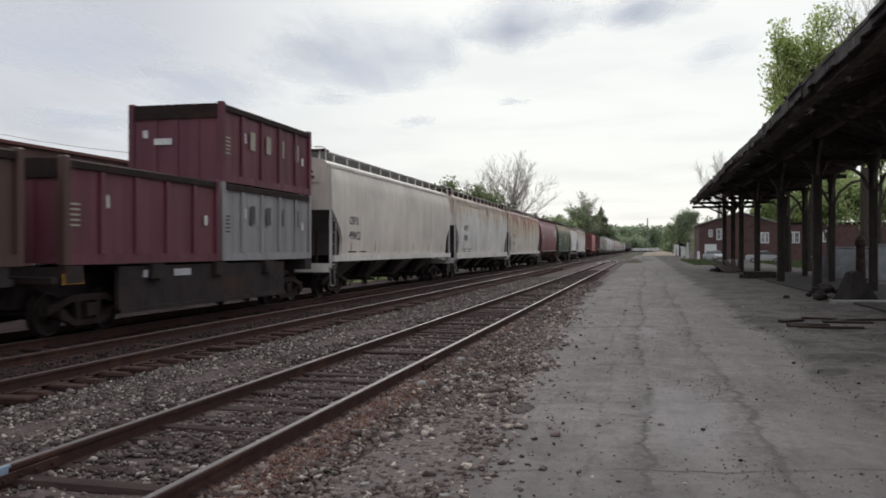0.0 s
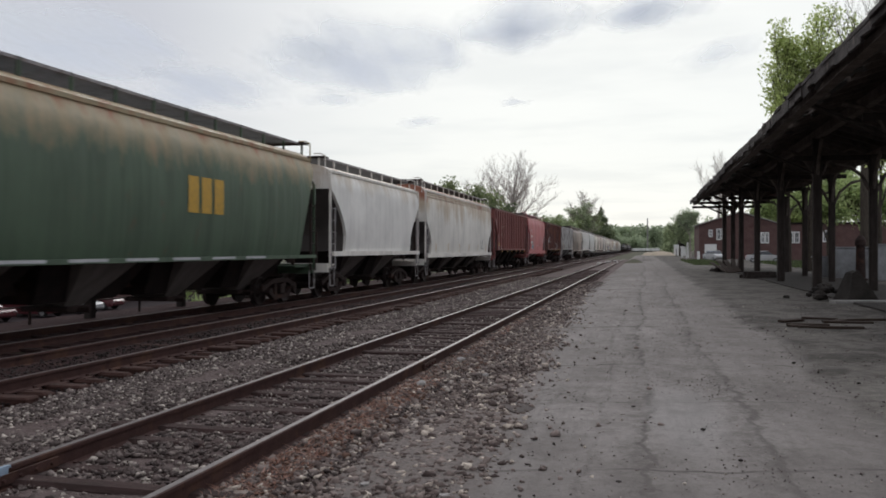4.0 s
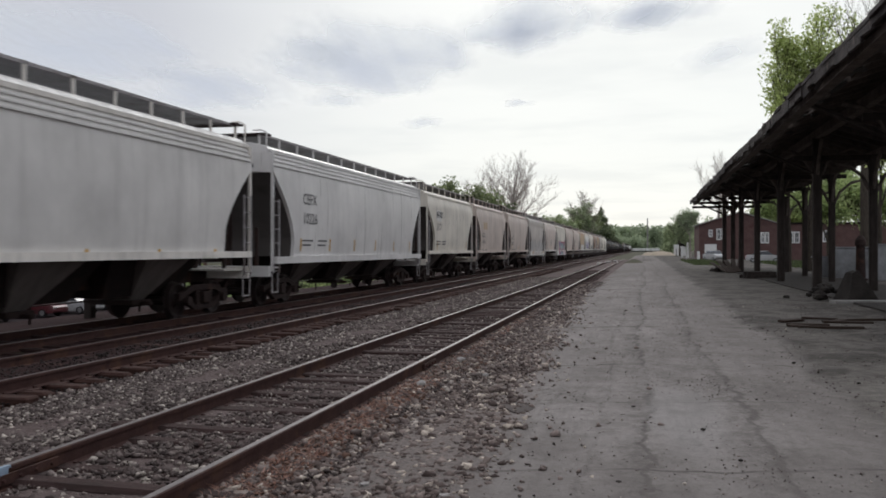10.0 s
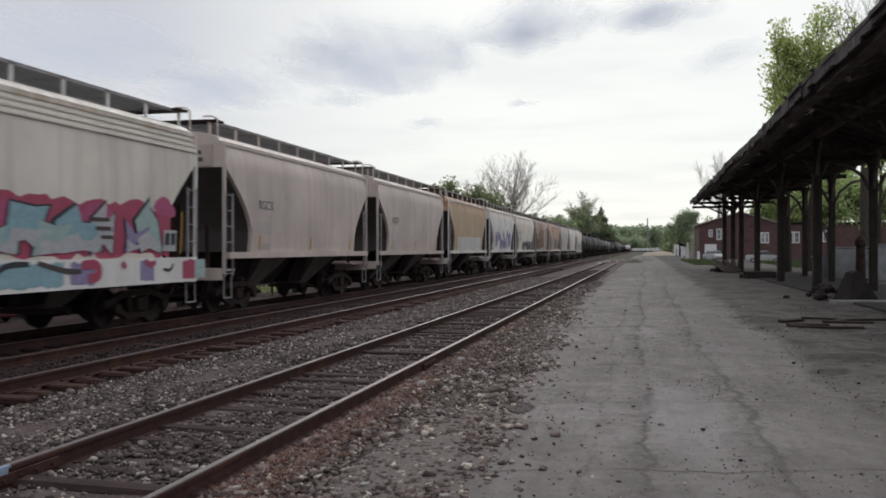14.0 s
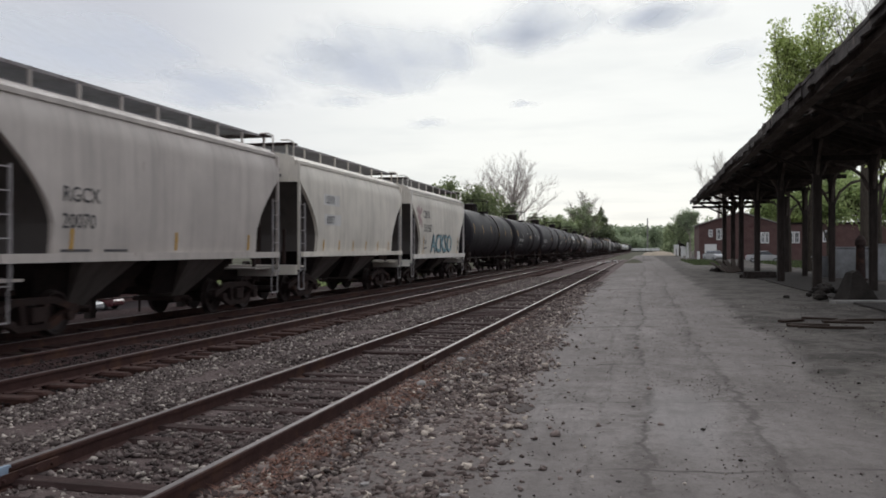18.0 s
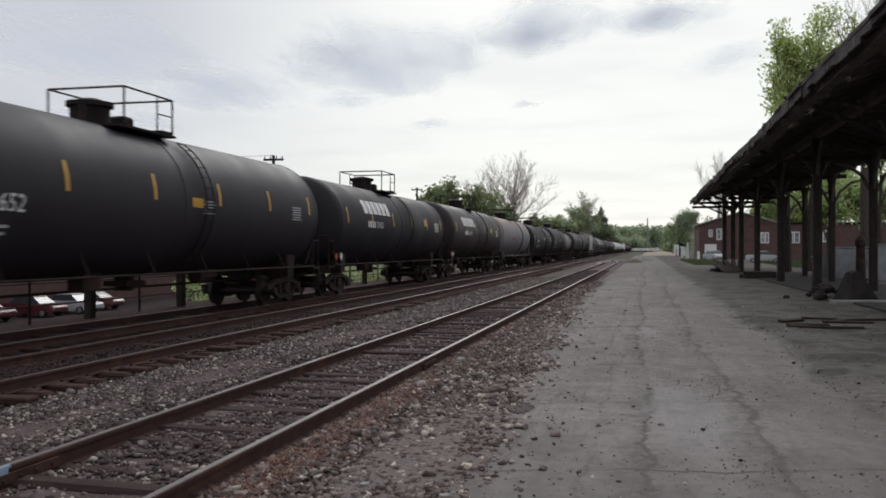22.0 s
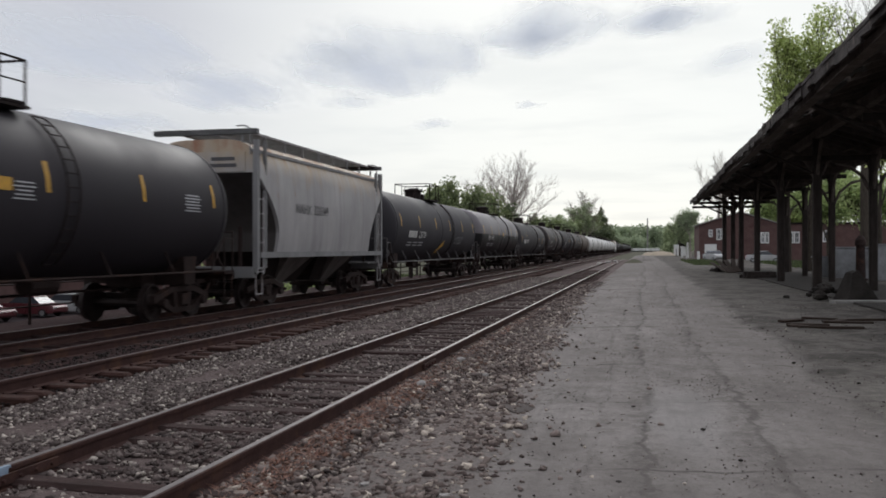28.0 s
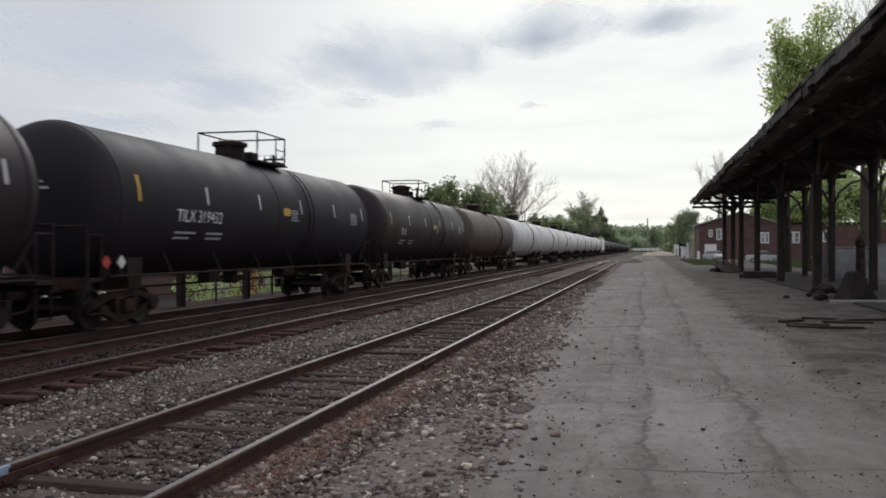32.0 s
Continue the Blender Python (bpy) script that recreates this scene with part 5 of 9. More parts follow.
# gap positions between the cars at the start, along the rails
CUTS = [26.9, 46.55, 66.4, 87.4, 105.7, 124.45, 137.5, 157, 175.4, 190, 208.05, 226.3, 245.7, 266.2,
        284.2, 296.9, 309.85, 322.65, 335.25, 348.25, 360.9, 373.75, 386.55, 399.25, 411.7, 424.8, 437.7, 450.5,
        463.2, 476.3, 489.75, 508.75, 527.35, 545.7, 564.0, 582.15, 600.25, 617.55, 636.1, 654.35, 666.45, 685.55,
        704.35, 717.2, 737.05, 755.75, 776.45, 794.95, 813.3, 831.65, 850.75]
P_ = {
    "beige": car_paint("beige_car_paint", (0.72, 0.655, 0.58), 0.08, 0.0, 0.3),
    "rustwhite": car_paint("rust_streaked_white_paint", (0.75, 0.72, 0.675), 0.18, 0.72, 0.3, top=4.7),
    "veryrust": car_paint("heavily_rusted_white_paint", (0.70, 0.635, 0.54), 0.3, 1.3, 0.4, top=4.6),
    "maroon": car_paint("maroon_car_paint", (0.232, 0.075, 0.085), 0.05, 0.0, 0.12, rough=0.45),
    "green": car_paint("dark_green_car_paint", (0.070, 0.108, 0.068), 0.35, 0.16, 0.4, top=4.4, rust_color=(0.12, 0.06, 0.03)),
    "white": car_paint("white_car_paint", (0.78, 0.76, 0.73), 0.05, 0.06, 0.25),
    "redbrown": car_paint("red_brown_car_paint", (0.225, 0.070, 0.064), 0.45, 0.0, 0.8, rust_color=(0.11, 0.048, 0.04)),
    "pink": car_paint("faded_red_car_paint", (0.47, 0.13, 0.135), 0.05, 0.0, 0.25, rough=0.5),
    "rusty": car_paint("rusty_brown_car_paint", (0.115, 0.040, 0.036), 0.78, 0.0, 0.6, rust_color=(0.27, 0.092, 0.042)),
    "spotted": car_paint("rust_spotted_grey_paint", (0.54, 0.525, 0.515), 0.86, 0.0, 0.6, rust_color=(0.06, 0.036, 0.03)),
    "umber": car_paint("dirty_umber_car_paint", (0.40, 0.315, 0.26), 0.70, 0.0, 1.0, top=4.4, rust_color=(0.15, 0.10, 0.08), sooty_front=0.75),
    "grey": car_paint("light_grey_car_paint", (0.64, 0.62, 0.60), 0.05, 0.0, 0.3),
    "smooth": car_paint("clean_grey_car_paint", (0.67, 0.65, 0.64), 0.0, 0.0, 0.15, rough=0.35),
    "offwhite": car_paint("off_white_car_paint", (0.70, 0.65, 0.575), 0.08, 0.0, 0.4),
    "sand": car_paint("dusty_beige_car_paint", (0.586, 0.497, 0.446), 0.05, 0.0, 0.35),
    "drab": car_paint("drab_grey_car_paint", (0.51, 0.46, 0.425), 0.08, 0.0, 0.4),
    "tan": car_paint("tan_car_paint", (0.52, 0.38, 0.25), 0.25, 0.45, 0.4, top=4.2),
    "orange": car_paint("orange_rusted_car_paint", (0.44, 0.315, 0.24), 0.62, 0.95, 0.8, top=4.3, rust_color=(0.25, 0.125, 0.085)),
    "tanstain": car_paint("brown_stained_tan_paint", (0.47, 0.345, 0.265), 0.5, 0.0, 0.85, rust_color=(0.27, 0.16, 0.11)),
    "black": tank_paint("black_tank_paint", (0.0225, 0.020, 0.0235), 0.58, (0.031, 0.026, 0.028), 0.3, gloss=0.13),
    "jet": tank_paint("jet_black_tank_paint", (0.016, 0.0145, 0.016), 0.6, (0.026, 0.022, 0.022), 0.25, gloss=0.12),
    "brownblack": tank_paint("brown_black_tank_paint", (0.027, 0.0215, 0.023), 0.5, (0.045, 0.034, 0.032), 0.4, (0.05, 0.035, 0.030), gloss=0.16),
    "charcoal": tank_paint("charcoal_tank_paint", (0.030, 0.0265, 0.031), 0.55, (0.036, 0.031, 0.034), 0.35, gloss=0.16),
    "ash": tank_paint("ash_grey_tank_paint", (0.043, 0.039, 0.042), 0.62, (0.055, 0.048, 0.05), 0.4, gloss=0.22),
    "slate": tank_paint("slate_grey_tank_paint", (0.046, 0.043, 0.049), 0.62, (0.044, 0.039, 0.042), 0.35, gloss=0.15),
    "tankgrey": tank_paint("grey_tank_paint", (0.188, 0.176, 0.190), 0.6, (0.14, 0.12, 0.12), 0.4, (0.27, 0.175, 0.11), stain_from=3.0),
    "skysheen": tank_paint("painted_sheen_black_tank", (0.013, 0.012, 0.013), 0.45, (0.03, 0.028, 0.028), 0.2, gloss=0.2, top=2.66, top_color=(0.165, 0.150, 0.160)),
    "tankbrown": tank_paint("brown_tank_paint", (0.075, 0.053, 0.046), 0.55, (0.10, 0.08, 0.07), 0.4, (0.13, 0.09, 0.07)),
    "tankwhite": tank_paint("white_tank_paint", (0.60, 0.59, 0.58), 0.5, (0.30, 0.27, 0.25), 0.4),
    "rustbox": car_paint("rusty_orange_box_paint", (0.085, 0.042, 0.033), 0.3, 0.0, 0.6),
    "box": car_paint("maroon_box_paint", (0.140, 0.036, 0.054), 0.4, 0.0, 0.7, rust_color=(0.06, 0.028, 0.03)),
    "greybox": car_paint("grey_box_paint", (0.30, 0.29, 0.29), 0.3, 0.0, 0.6),
    "fadedspray": car_paint("faded_grey_spray", (0.435, 0.41, 0.395), 0.0, 0.0, 0.5),
    "fadedpale": car_paint("faded_pale_spray", (0.545, 0.52, 0.505), 0.0, 0.0, 0.5),
    "dust": car_paint("dusty_sprayed_grey", (0.36, 0.34, 0.335), 0.0, 0.0, 0.5),
    "palegrey": car_paint("pale_grey_body_paint", (0.36, 0.345, 0.345), 0.35, 0.12, 0.4, top=4.5, rust_color=(0.30, 0.21, 0.15)),
    "framegrey": car_paint("grey_frame_paint", (0.21, 0.205, 0.21), 0.05, 0.0, 0.3),
}
P_SILL = car_paint("white_sill_paint", (0.75, 0.71, 0.66), 0.15, 0.0, 0.5)


def marks(car, side, y, z, lines, size, material, small=True, stretch=1.0):
    """Reporting marks, with bars for the small print below."""
    for i, w in enumerate(lines):
        lettering("lettering", w, size, y, z - i * size * 1.75, side, material, car, stretch=stretch)
    if small:
        zb = z - len(lines) * size * 1.75
        bars("small_print", [(y + 0.45, zb + 0.08, 0.9, 0.05), (y + 0.35, zb - 0.06, 0.7, 0.05), (y + 1.7, zb + 0.08, 0.8, 0.05), (y + 1.65, zb - 0.06, 0.7, 0.05)], side, material, car)


def reflectors(car, side, le, z, n=6, h=0.36):
    for k in range(n):
        bars("reflector", [(-le + 2.0 + (2 * le - 4.0) * k / (n - 1), z, 0.10, h)], side, M_YELLOW, car, "yellow reflective strip")


M_TANLETTER = plain("worn_tan_lettering", (0.42, 0.33, 0.27), 0.7)
PAINT_TEAL = plain("teal_spray_paint", (0.10, 0.30, 0.36), 0.6)
PAINT_LTEAL = plain("pale_teal_spray_paint", (0.27, 0.44, 0.50), 0.6)
PAINT_LILAC = plain("lilac_spray_paint", (0.30, 0.25, 0.42), 0.6)
PAINT_MINT = plain("mint_spray_paint", (0.38, 0.50, 0.48), 0.6)
PAINT_CRIMSON = plain("crimson_spray_paint", (0.42, 0.07, 0.13), 0.6)
PAINT_ORANGE = plain("rust_orange_spray_paint", (0.32, 0.115, 0.055), 0.6)
PAINT_DARK = plain("dark_spray_paint", (0.03, 0.035, 0.045), 0.6)
PAINT_PINK = plain("pink_spray_paint", (0.45, 0.09, 0.20), 0.6)
PAINT_PALE = plain("pale_spray_paint", (0.50, 0.50, 0.52), 0.6)
PAINT_VIOLET = plain("violet_spray_paint", (0.17, 0.125, 0.16), 0.6)
PAINT_BROWN = plain("brown_spray_paint", (0.105, 0.052, 0.03), 0.6)
PAINT_FAINT = plain("faint_pink_spray", (0.48, 0.34, 0.33), 0.6)
PAINT_RUSTTAG = plain("rusty_orange_faded_paint", (0.235, 0.115, 0.07), 0.7)
PAINT_GOLD = plain("yellow_logo_paint", (0.55, 0.33, 0.05), 0.6)
PAINT_GRIME = plain("grimy_dark_spray_paint", (0.075, 0.058, 0.058), 0.7)
PAINT_TANBROWN = surface("faded_brown_spray_paint", (0.24, 0.135, 0.09), (0.36, 0.23, 0.16), 0.7, 1.6, 20, 0.1, 0.002, 0, (0.14, 0.08, 0.06), 0.5)
PAINT_CREAM = plain("worn_cream_paint", (0.42, 0.38, 0.30), 0.7)


def flame_tag(car, sd, y0, y1):
    """Pointed sprayed shapes, dark-edged, over a crimson band and a splashed sill."""
    rnd = random.Random(25)
    patch("graffito", (y0 + y1) / 2, 2.05, y1 - y0 + 0.5, 1.15, sd, PAINT_CRIMSON, car, 26, "crimson sprayed band", 0.006, 34)
    n = 9
    jit = lambda q: rnd.uniform(-q, q)
    for k in range(7):
        blob("graffito", y0 + (y1 - y0) * k / 6, 2.45 + jit(0.2), rnd.uniform(0.7, 1.2), rnd.uniform(0.35, 0.6), sd, PAINT_CRIMSON if k % 2 else PAINT_PINK, car, 300 + k, "crimson sprayed blot", 0.008 + 0.0005 * k)
    for k in range(n):
        yc, w = y0 + (y1 - y0) * (k + 0.5) / n + jit(0.2), (y1 - y0) / n * rnd.uniform(0.85, 1.7)
        hi, base = rnd.uniform(0.7, 1.25), 1.57 + rnd.choice((0, 0, 0.12, 0.25))
        form = [(-0.5 + jit(0.15), jit(0.06)), (-0.52 + jit(0.2), 0.5 + jit(0.2)), (-0.2 + jit(0.3), 0.95 + jit(0.08)), (0.1 + jit(0.2), 0.7 + jit(0.15)), (0.48 + jit(0.2), 0.8 + jit(0.25)), (0.45 + jit(0.2), jit(0.06)), (0.05 + jit(0.2), 0.25 + jit(0.2))]
        paint = (PAINT_LILAC, PAINT_LILAC, PAINT_MINT, PAINT_LTEAL, PAINT_MINT, PAINT_LTEAL, PAINT_PALE, PAINT_LILAC, PAINT_MINT)[k]
        for grow, low, high, mat, lift, text in ((1.0, 0.0, 1.0, PAINT_DARK, 0.012, "dark edge of a pointed shape"), (0.87, 0.03, 0.94, paint, 0.02, "pastel pointed shape"), (0.75, 0.02, 0.42, PAINT_PALE, 0.028, "pale foot of a pointed shape")):
            pts = [(yc + a * w * grow, base + hi * (low + (high - low) * b)) for a, b in form]
            part("graffito", Shape().add([(sd(z) + lift + 0.001 * k, y, z) for y, z in pts], [(0, 1, 2, 6), (2, 3, 6), (3, 4, 5, 6)]), mat, car, text)
    # a white-edged plate at the end of the band, with a yellow strip past it
    bars("paint_patch", [(y1 + 0.22, 1.86, 0.52, 0.46)], sd, PAINT_PALE, car, "white edge of a small plate", 0.030)
    bars("paint_patch", [(y1 + 0.10, 1.90, 0.18, 0.26), (y1 + 0.34, 1.90, 0.18, 0.26)], sd, PAINT_DARK, car, "dark field of a small plate", 0.034)
    bars("reflector", [(y1 + 0.72, 2.05, 0.05, 0.95)], sd, M_YELLOW, car, "thin yellow reflective strip")
    for k in range(3):
        bars("graffito", [(y1 - 2.35 + 0.12 * k, 2.25 - 0.17 * k, 0.62 - 0.12 * k, 0.07)], sd, PAINT_GRIME, car, "thin grey sprayed bar", 0.04)
    face = lambda z: 1.62
    for k, (y, w, mat) in enumerate(((y0 - 0.1, 0.9, PAINT_CRIMSON), (y1 + 0.95, 0.55, PAINT_CRIMSON), (y1 + 1.45, 0.5, PAINT_MINT), (y0 + 1.2, 1.4, PAINT_LILAC), (y0 + 3.4, 0.8, PAINT_LTEAL), (y1 - 0.75, 0.5, PAINT_LILAC), (y1 - 2.9, 0.7, PAINT_LILAC), (y1 - 4.6, 1.0, PAINT_LTEAL))):
        patch("graffito", y, 1.22, w, 0.46, face, mat, car, 90 + k, "splash of paint on the sill", 0.008, 8)
    for k, (path, wide, mat) in enumerate(((((-2.6, 1.42), (-2.2, 1.35), (-1.9, 1.18), (-1.6, 1.3)), 0.16, PAINT_CRIMSON), (((-1.1, 1.15), (-0.8, 1.42), (-0.2, 1.42)), 0.1, PAINT_DARK), (((0.0, 1.44), (0.7, 1.28), (1.2, 1.26)), 0.1, PAINT_GRIME),
                                            (((1.2, 1.38), (1.7, 1.4), (1.75, 1.15), (1.4, 1.12)), 0.2, PAINT_CRIMSON), (((2.5, 1.42), (2.6, 1.3)), 0.12, PAINT_CRIMSON), (((3.3, 1.44), (3.5, 1.34), (3.7, 1.4)), 0.12, PAINT_CRIMSON), (((4.0, 1.25), (4.3, 1.2), (4.4, 1.36)), 0.07, PAINT_GRIME))):
        stroke("graffito", path, wide, face, mat, car, "sprayed stroke on the sill", 0.014 + 0.001 * k)


M_FLATSTEEL = surface("dusty_black_steel", (0.028, 0.022, 0.0225), (0.060, 0.047, 0.046), 0.8, 2, 30, 0.3, 0.004, 0.1, (0.07, 0.04, 0.03), 0.3, True)


def container_car(front, rear, label, stacks):
    """A skeleton flat car with open-topped boxes: stacks of (y, level, length, paint, label)."""
    car = start_car("flat_car", label, front, rear)
    lc = rear - front
    part("centre_beam", Shape().box((0, 0, 0.86), (0.9, lc - 1.2, 0.62)), M_FLATSTEEL, car)
    for q in (-1, 1):
        part("side_sill", Shape().box((q * 1.22, 0, 0.84), (0.10, lc - 5.2, 0.96)).box((q * 1.24, 0, 0.40), (0.16, lc - 5.2, 0.10)), M_FLATSTEEL, car, "deep black side sill")
    bars("small_print", [(-2.9, 1.15, 0.85, 0.16), (-1.7, 1.15, 0.75, 0.16)], lambda z: 1.275, PAINT_PALE, car)
    bars("reflector", [(-lc / 2 + 1.0, 1.12, 0.6, 0.2)], lambda z: 1.36, M_YELLOW, car, "orange-yellow reflector plate")
    for k in range(5):
        y = -lc / 2 + 1.0 + (lc - 2.0) * k / 4
        part("cross_bearer", Shape().box((0, y, 1.24), (2.7, 0.42, 0.20)).box((1.3, y, 1.20), (0.2, 0.5, 0.32)).box((-1.3, y, 1.20), (0.2, 0.5, 0.32)), M_FLATSTEEL, car)
    for s in (-1, 1):
        bogie(car, s * (lc / 2 - 1.9))
        coupler(car, lc / 2, s)
        part("end_deck", Shape().box((0, s * (lc / 2 - 0.9), 1.10), (2.6, 0.8, 0.12)), M_FLATSTEEL, car)
    for y, level, length, paint, text in stacks:
        z0 = 1.38 + level * 2.02
        box = part("container", Shape().box((0, 0, 0.09), (2.36, length - 0.1, 0.12)), paint, car, text, at=pose(0, y, z0))
        h, w = 1.98, 2.66
        for q in (-1, 1):
            part("side_wall", Shape().box((q * (w / 2 - 0.09), 0, h / 2), (0.05, length - 0.12, h - 0.1)), paint, box)
            part("top_rail", Shape().chamfer((q * (w / 2 - 0.06), 0, h - 0.07), (0.13, length - 0.1, 0.16), 0.03), M_STEEL, box, "dark worn top rail")
            part("bottom_rail", Shape().box((q * (w / 2 - 0.05), 0, 0.10), (0.10, length - 0.1, 0.20)), paint, box)
            for k in range(5):
                yy = -length / 2 + length * (k + 0.5 * (1)) / 5
                if k < 4:
                    part("rib", Shape().chamfer((q * (w / 2 - 0.035), -length / 2 + length * (k + 1) / 5, h / 2), (0.07, 0.14, h - 0.3), 0.02), paint, box)
            for s in (-1, 1):
                part("corner_post", Shape().chamfer((q * (w / 2 - 0.07), s * (length / 2 - 0.09), h / 2 + 0.03), (0.17, 0.18, h + 0.06), 0.02), P_["rustbox"] if (s < 0 and level == 0 and paint is P_["box"]) else paint, box)
        part("label", Shape().box((-0.35, -length / 2 + 0.02, 1.05), (0.5, 0.012, 0.16)), M_LETTER, box, "white number bar on the box end")
        part("label", Shape().box((-0.85, -length / 2 + 0.02, 1.25), (0.14, 0.012, 0.2)), M_LETTER, box, "small white label")
        for s in (-1, 1):
            part("end_wall", Shape().box((0, s * (length / 2 - 0.08), h / 2), (w - 0.3, 0.05, h - 0.1)), paint, box)
            part("end_rail", Shape().box((0, s * (length / 2 - 0.06), h - 0.17), (w - 0.3, 0.13, 0.36)), M_STEEL, box, "dark tarpaulin roll")
            for k in (-1, 0, 1):
                part("end_rib", Shape().box((k * 0.6, s * (length / 2 - 0.05), h / 2), (0.14, 0.05, h - 0.2)), paint, box)
        part("load_cover", Shape().loft([[(-w / 2 + 0.1, -length / 2 + 0.1, h - 0.1), (w / 2 - 0.1, -length / 2 + 0.1, h - 0.1), (w / 2 - 0.1, length / 2 - 0.1, h - 0.1), (-w / 2 + 0.1, length / 2 - 0.1, h - 0.1)],
                                        [(-w / 4, -length / 2 + 0.2, h + 0.05), (w / 4, -length / 2 + 0.2, h + 0.05), (w / 4, length / 2 - 0.2, h + 0.05), (-w / 4, length / 2 - 0.2, h + 0.05)]]), M_ROOFEDGE, box, "dark tarpaulin cover")
        wall = lambda z: w / 2 - 0.062
        if paint is not P_["rustbox"]:
            letter = PAINT_CREAM if paint is P_["box"] else M_LETTERDARK
            if level or paint is P_["greybox"]:
                for k, b in enumerate((0.20, 0.20, 0.08, 0.20)):
                    bars("logo", [(-length / 2 + length * (0.30 + 0.17 * k), 1.22, 1.5 * b, 0.5)], wall, letter, box, "plain logo shape", 0.045)
            bars("label", [(length * 0.44 - 0.3, 1.0, 0.16, 0.24), (-length * 0.27, 1.25, 0.09, 0.26)], wall, M_LETTER, box, "small white label", 0.03)
            bars("label", [(-length * 0.44, 0.75 + 0.1 * k, 0.30, 0.04) for k in range(5)], wall, letter, box, "block of small print", 0.03)
    return car


def build_train():
    C = CUTS
    container_car(-1.0, 13.3, "grimy skeleton flat car with a rusty open box", [(3.85, 0, 6.06, P_["rustbox"], "rusty orange-brown open box container"), (-2.7, 0, 6.06, P_["rustbox"], "rusty orange-brown open box container")])
    container_car(13.3, C[0], "grimy skeleton flat car with stacked waste boxes", [(-2.98, 0, 6.06, P_["box"], "maroon open box container"), (3.2, 0, 6.06, P_["greybox"], "grey open box container"),
                                                                                  (3.2, 1, 6.06, P_["box"], "maroon box container on top of another")])
    big = dict(eave=4.50, top=5.02, bays=4, sill_z=1.26, sill_h=0.2, shoulder=1.5, inset=1.05)
    small = dict(eave=4.33, top=4.91, bays=2)
    car, sd, le = hopper(C[0], C[1], "hopper_car", "beige covered hopper car with black marks and a pale sill", P_["beige"], P_SILL, **big)
    marks(car, sd, -le + 1.70, 2.55, ("CBFX", "490422"), 0.30, M_LETTERDARK)
    reflectors(car, sd, le, 1.75)
    car, sd, le = hopper(C[1], C[2], "hopper_car", "light grey covered hopper car with rust along the roof", P_["rustwhite"], P_SILL, ridges=2, **{**big, "sill_z": 1.14, "sill_h": 0.32})
    marks(car, sd, -le + 2.20, 2.75, ("WLPX", "60550"), 0.33, M_LETTERDARK)
    reflectors(car, sd, le, 1.7)
    car, sd, le = hopper(C[2], C[3], "hopper_car", "white covered hopper car streaked with red rust", P_["veryrust"], P_SILL, **big)
    marks(car, sd, -le + 1.70, 2.55, ("WLPX", "10196"), 0.33, M_LETTERDARK)
    car, sd, le = hopper(C[3], C[4], "hopper_car", "maroon covered hopper car with a pale logo", P_["maroon"], P_["maroon"], bulge=0.17, ladder_mat=M_STEEL, **{**big, "shoulder": 0.3, "eave": 4.42, "top": 4.93, "sill_z": 1.42, "sill_h": 0.1})
    for k in range(4):
        # slanted pale shapes of a worn logo
        y = le * 0.52 + 0.62 * k
        sh = Shape().add([(sd(z) + 0.012, y + dy, z) for dy, z in ((0.0, 3.28), (0.5, 3.28), (0.64, 3.78), (0.14, 3.78))], [(0, 1, 2, 3)])
        part("logo", sh, PAINT_PALE, car, "plain slanted pale logo shape")
    bars("logo", [(le * 0.52 + 1.15, 3.14, 2.9, 0.10)], sd, PAINT_PALE, car, "pale logo underline")
    bars("small_print", [(-le + 1.70 + 0.33 * k, 2.9, 0.24, 0.34) for k in range(4)], sd, PAINT_PALE, car)
    bars("small_print", [(-le + 1.75, 4.08, 0.75, 0.09), (-le + 1.75, 1.93, 0.5, 0.08), (-le + 2.45, 1.93, 0.55, 0.08), (-le + 1.75, 1.78, 0.4, 0.07), (-le + 2.5, 1.78, 0.4, 0.07)], sd, PAINT_PALE, car)
    bars("stencil", [(0.4, 2.85, 0.22, 0.3), (4.2, 2.1, 0.2, 0.12)], sd, PAINT_PALE, car, "small pale stencil")
    bars("sill_tape", [(-le + 2.2 + 1.55 * k, 1.50, 1.1, 0.06) for k in range(8)], lambda z: 1.62, PAINT_PALE, car, "worn pale tape on the sill")
    bars("reflector", [(-le + 1.9, 1.56, 0.5, 0.1), (0.5, 1.56, 0.35, 0.08), (le - 2.4, 1.56, 0.4, 0.1)], lambda z: 1.62, M_YELLOW, car, "dull yellow reflective tape", 0.016)
    lettering("lettering", "481516", 0.33, -le + 1.60, 2.25, sd, PAINT_PALE, car)
    car, sd, le = hopper(C[4], C[5], "hopper_car", "dark green covered hopper car with rust stains", P_["green"], P_["green"], bulge=0.15, ladder_mat=M_STEEL, **{**big, "shoulder": 0.3, "sill_z": 1.40, "sill_h": 0.1})
    bars("logo", [(0.9 + 0.62 * k, 2.95, 0.48, 0.85) for k in range(3)], sd, PAINT_GOLD, car, "plain yellow logo shapes")
    bars("sill_tape", [(-le + 2.0 + 1.8 * k, 1.46, 1.2, 0.06) for k in range(7)], lambda z: 1.62, PAINT_PALE, car, "worn pale tape on the sill")
    bars("small_print", [(-le + 2.10, 2.8, 0.9, 0.22), (-le + 2.10, 2.35, 1.0, 0.22)], sd, M_LETTER, car)
    hopper(C[5], C[6], "hopper_car", "short white covered hopper car", P_["white"], P_SILL, eave=4.3, top=4.78, bays=2)
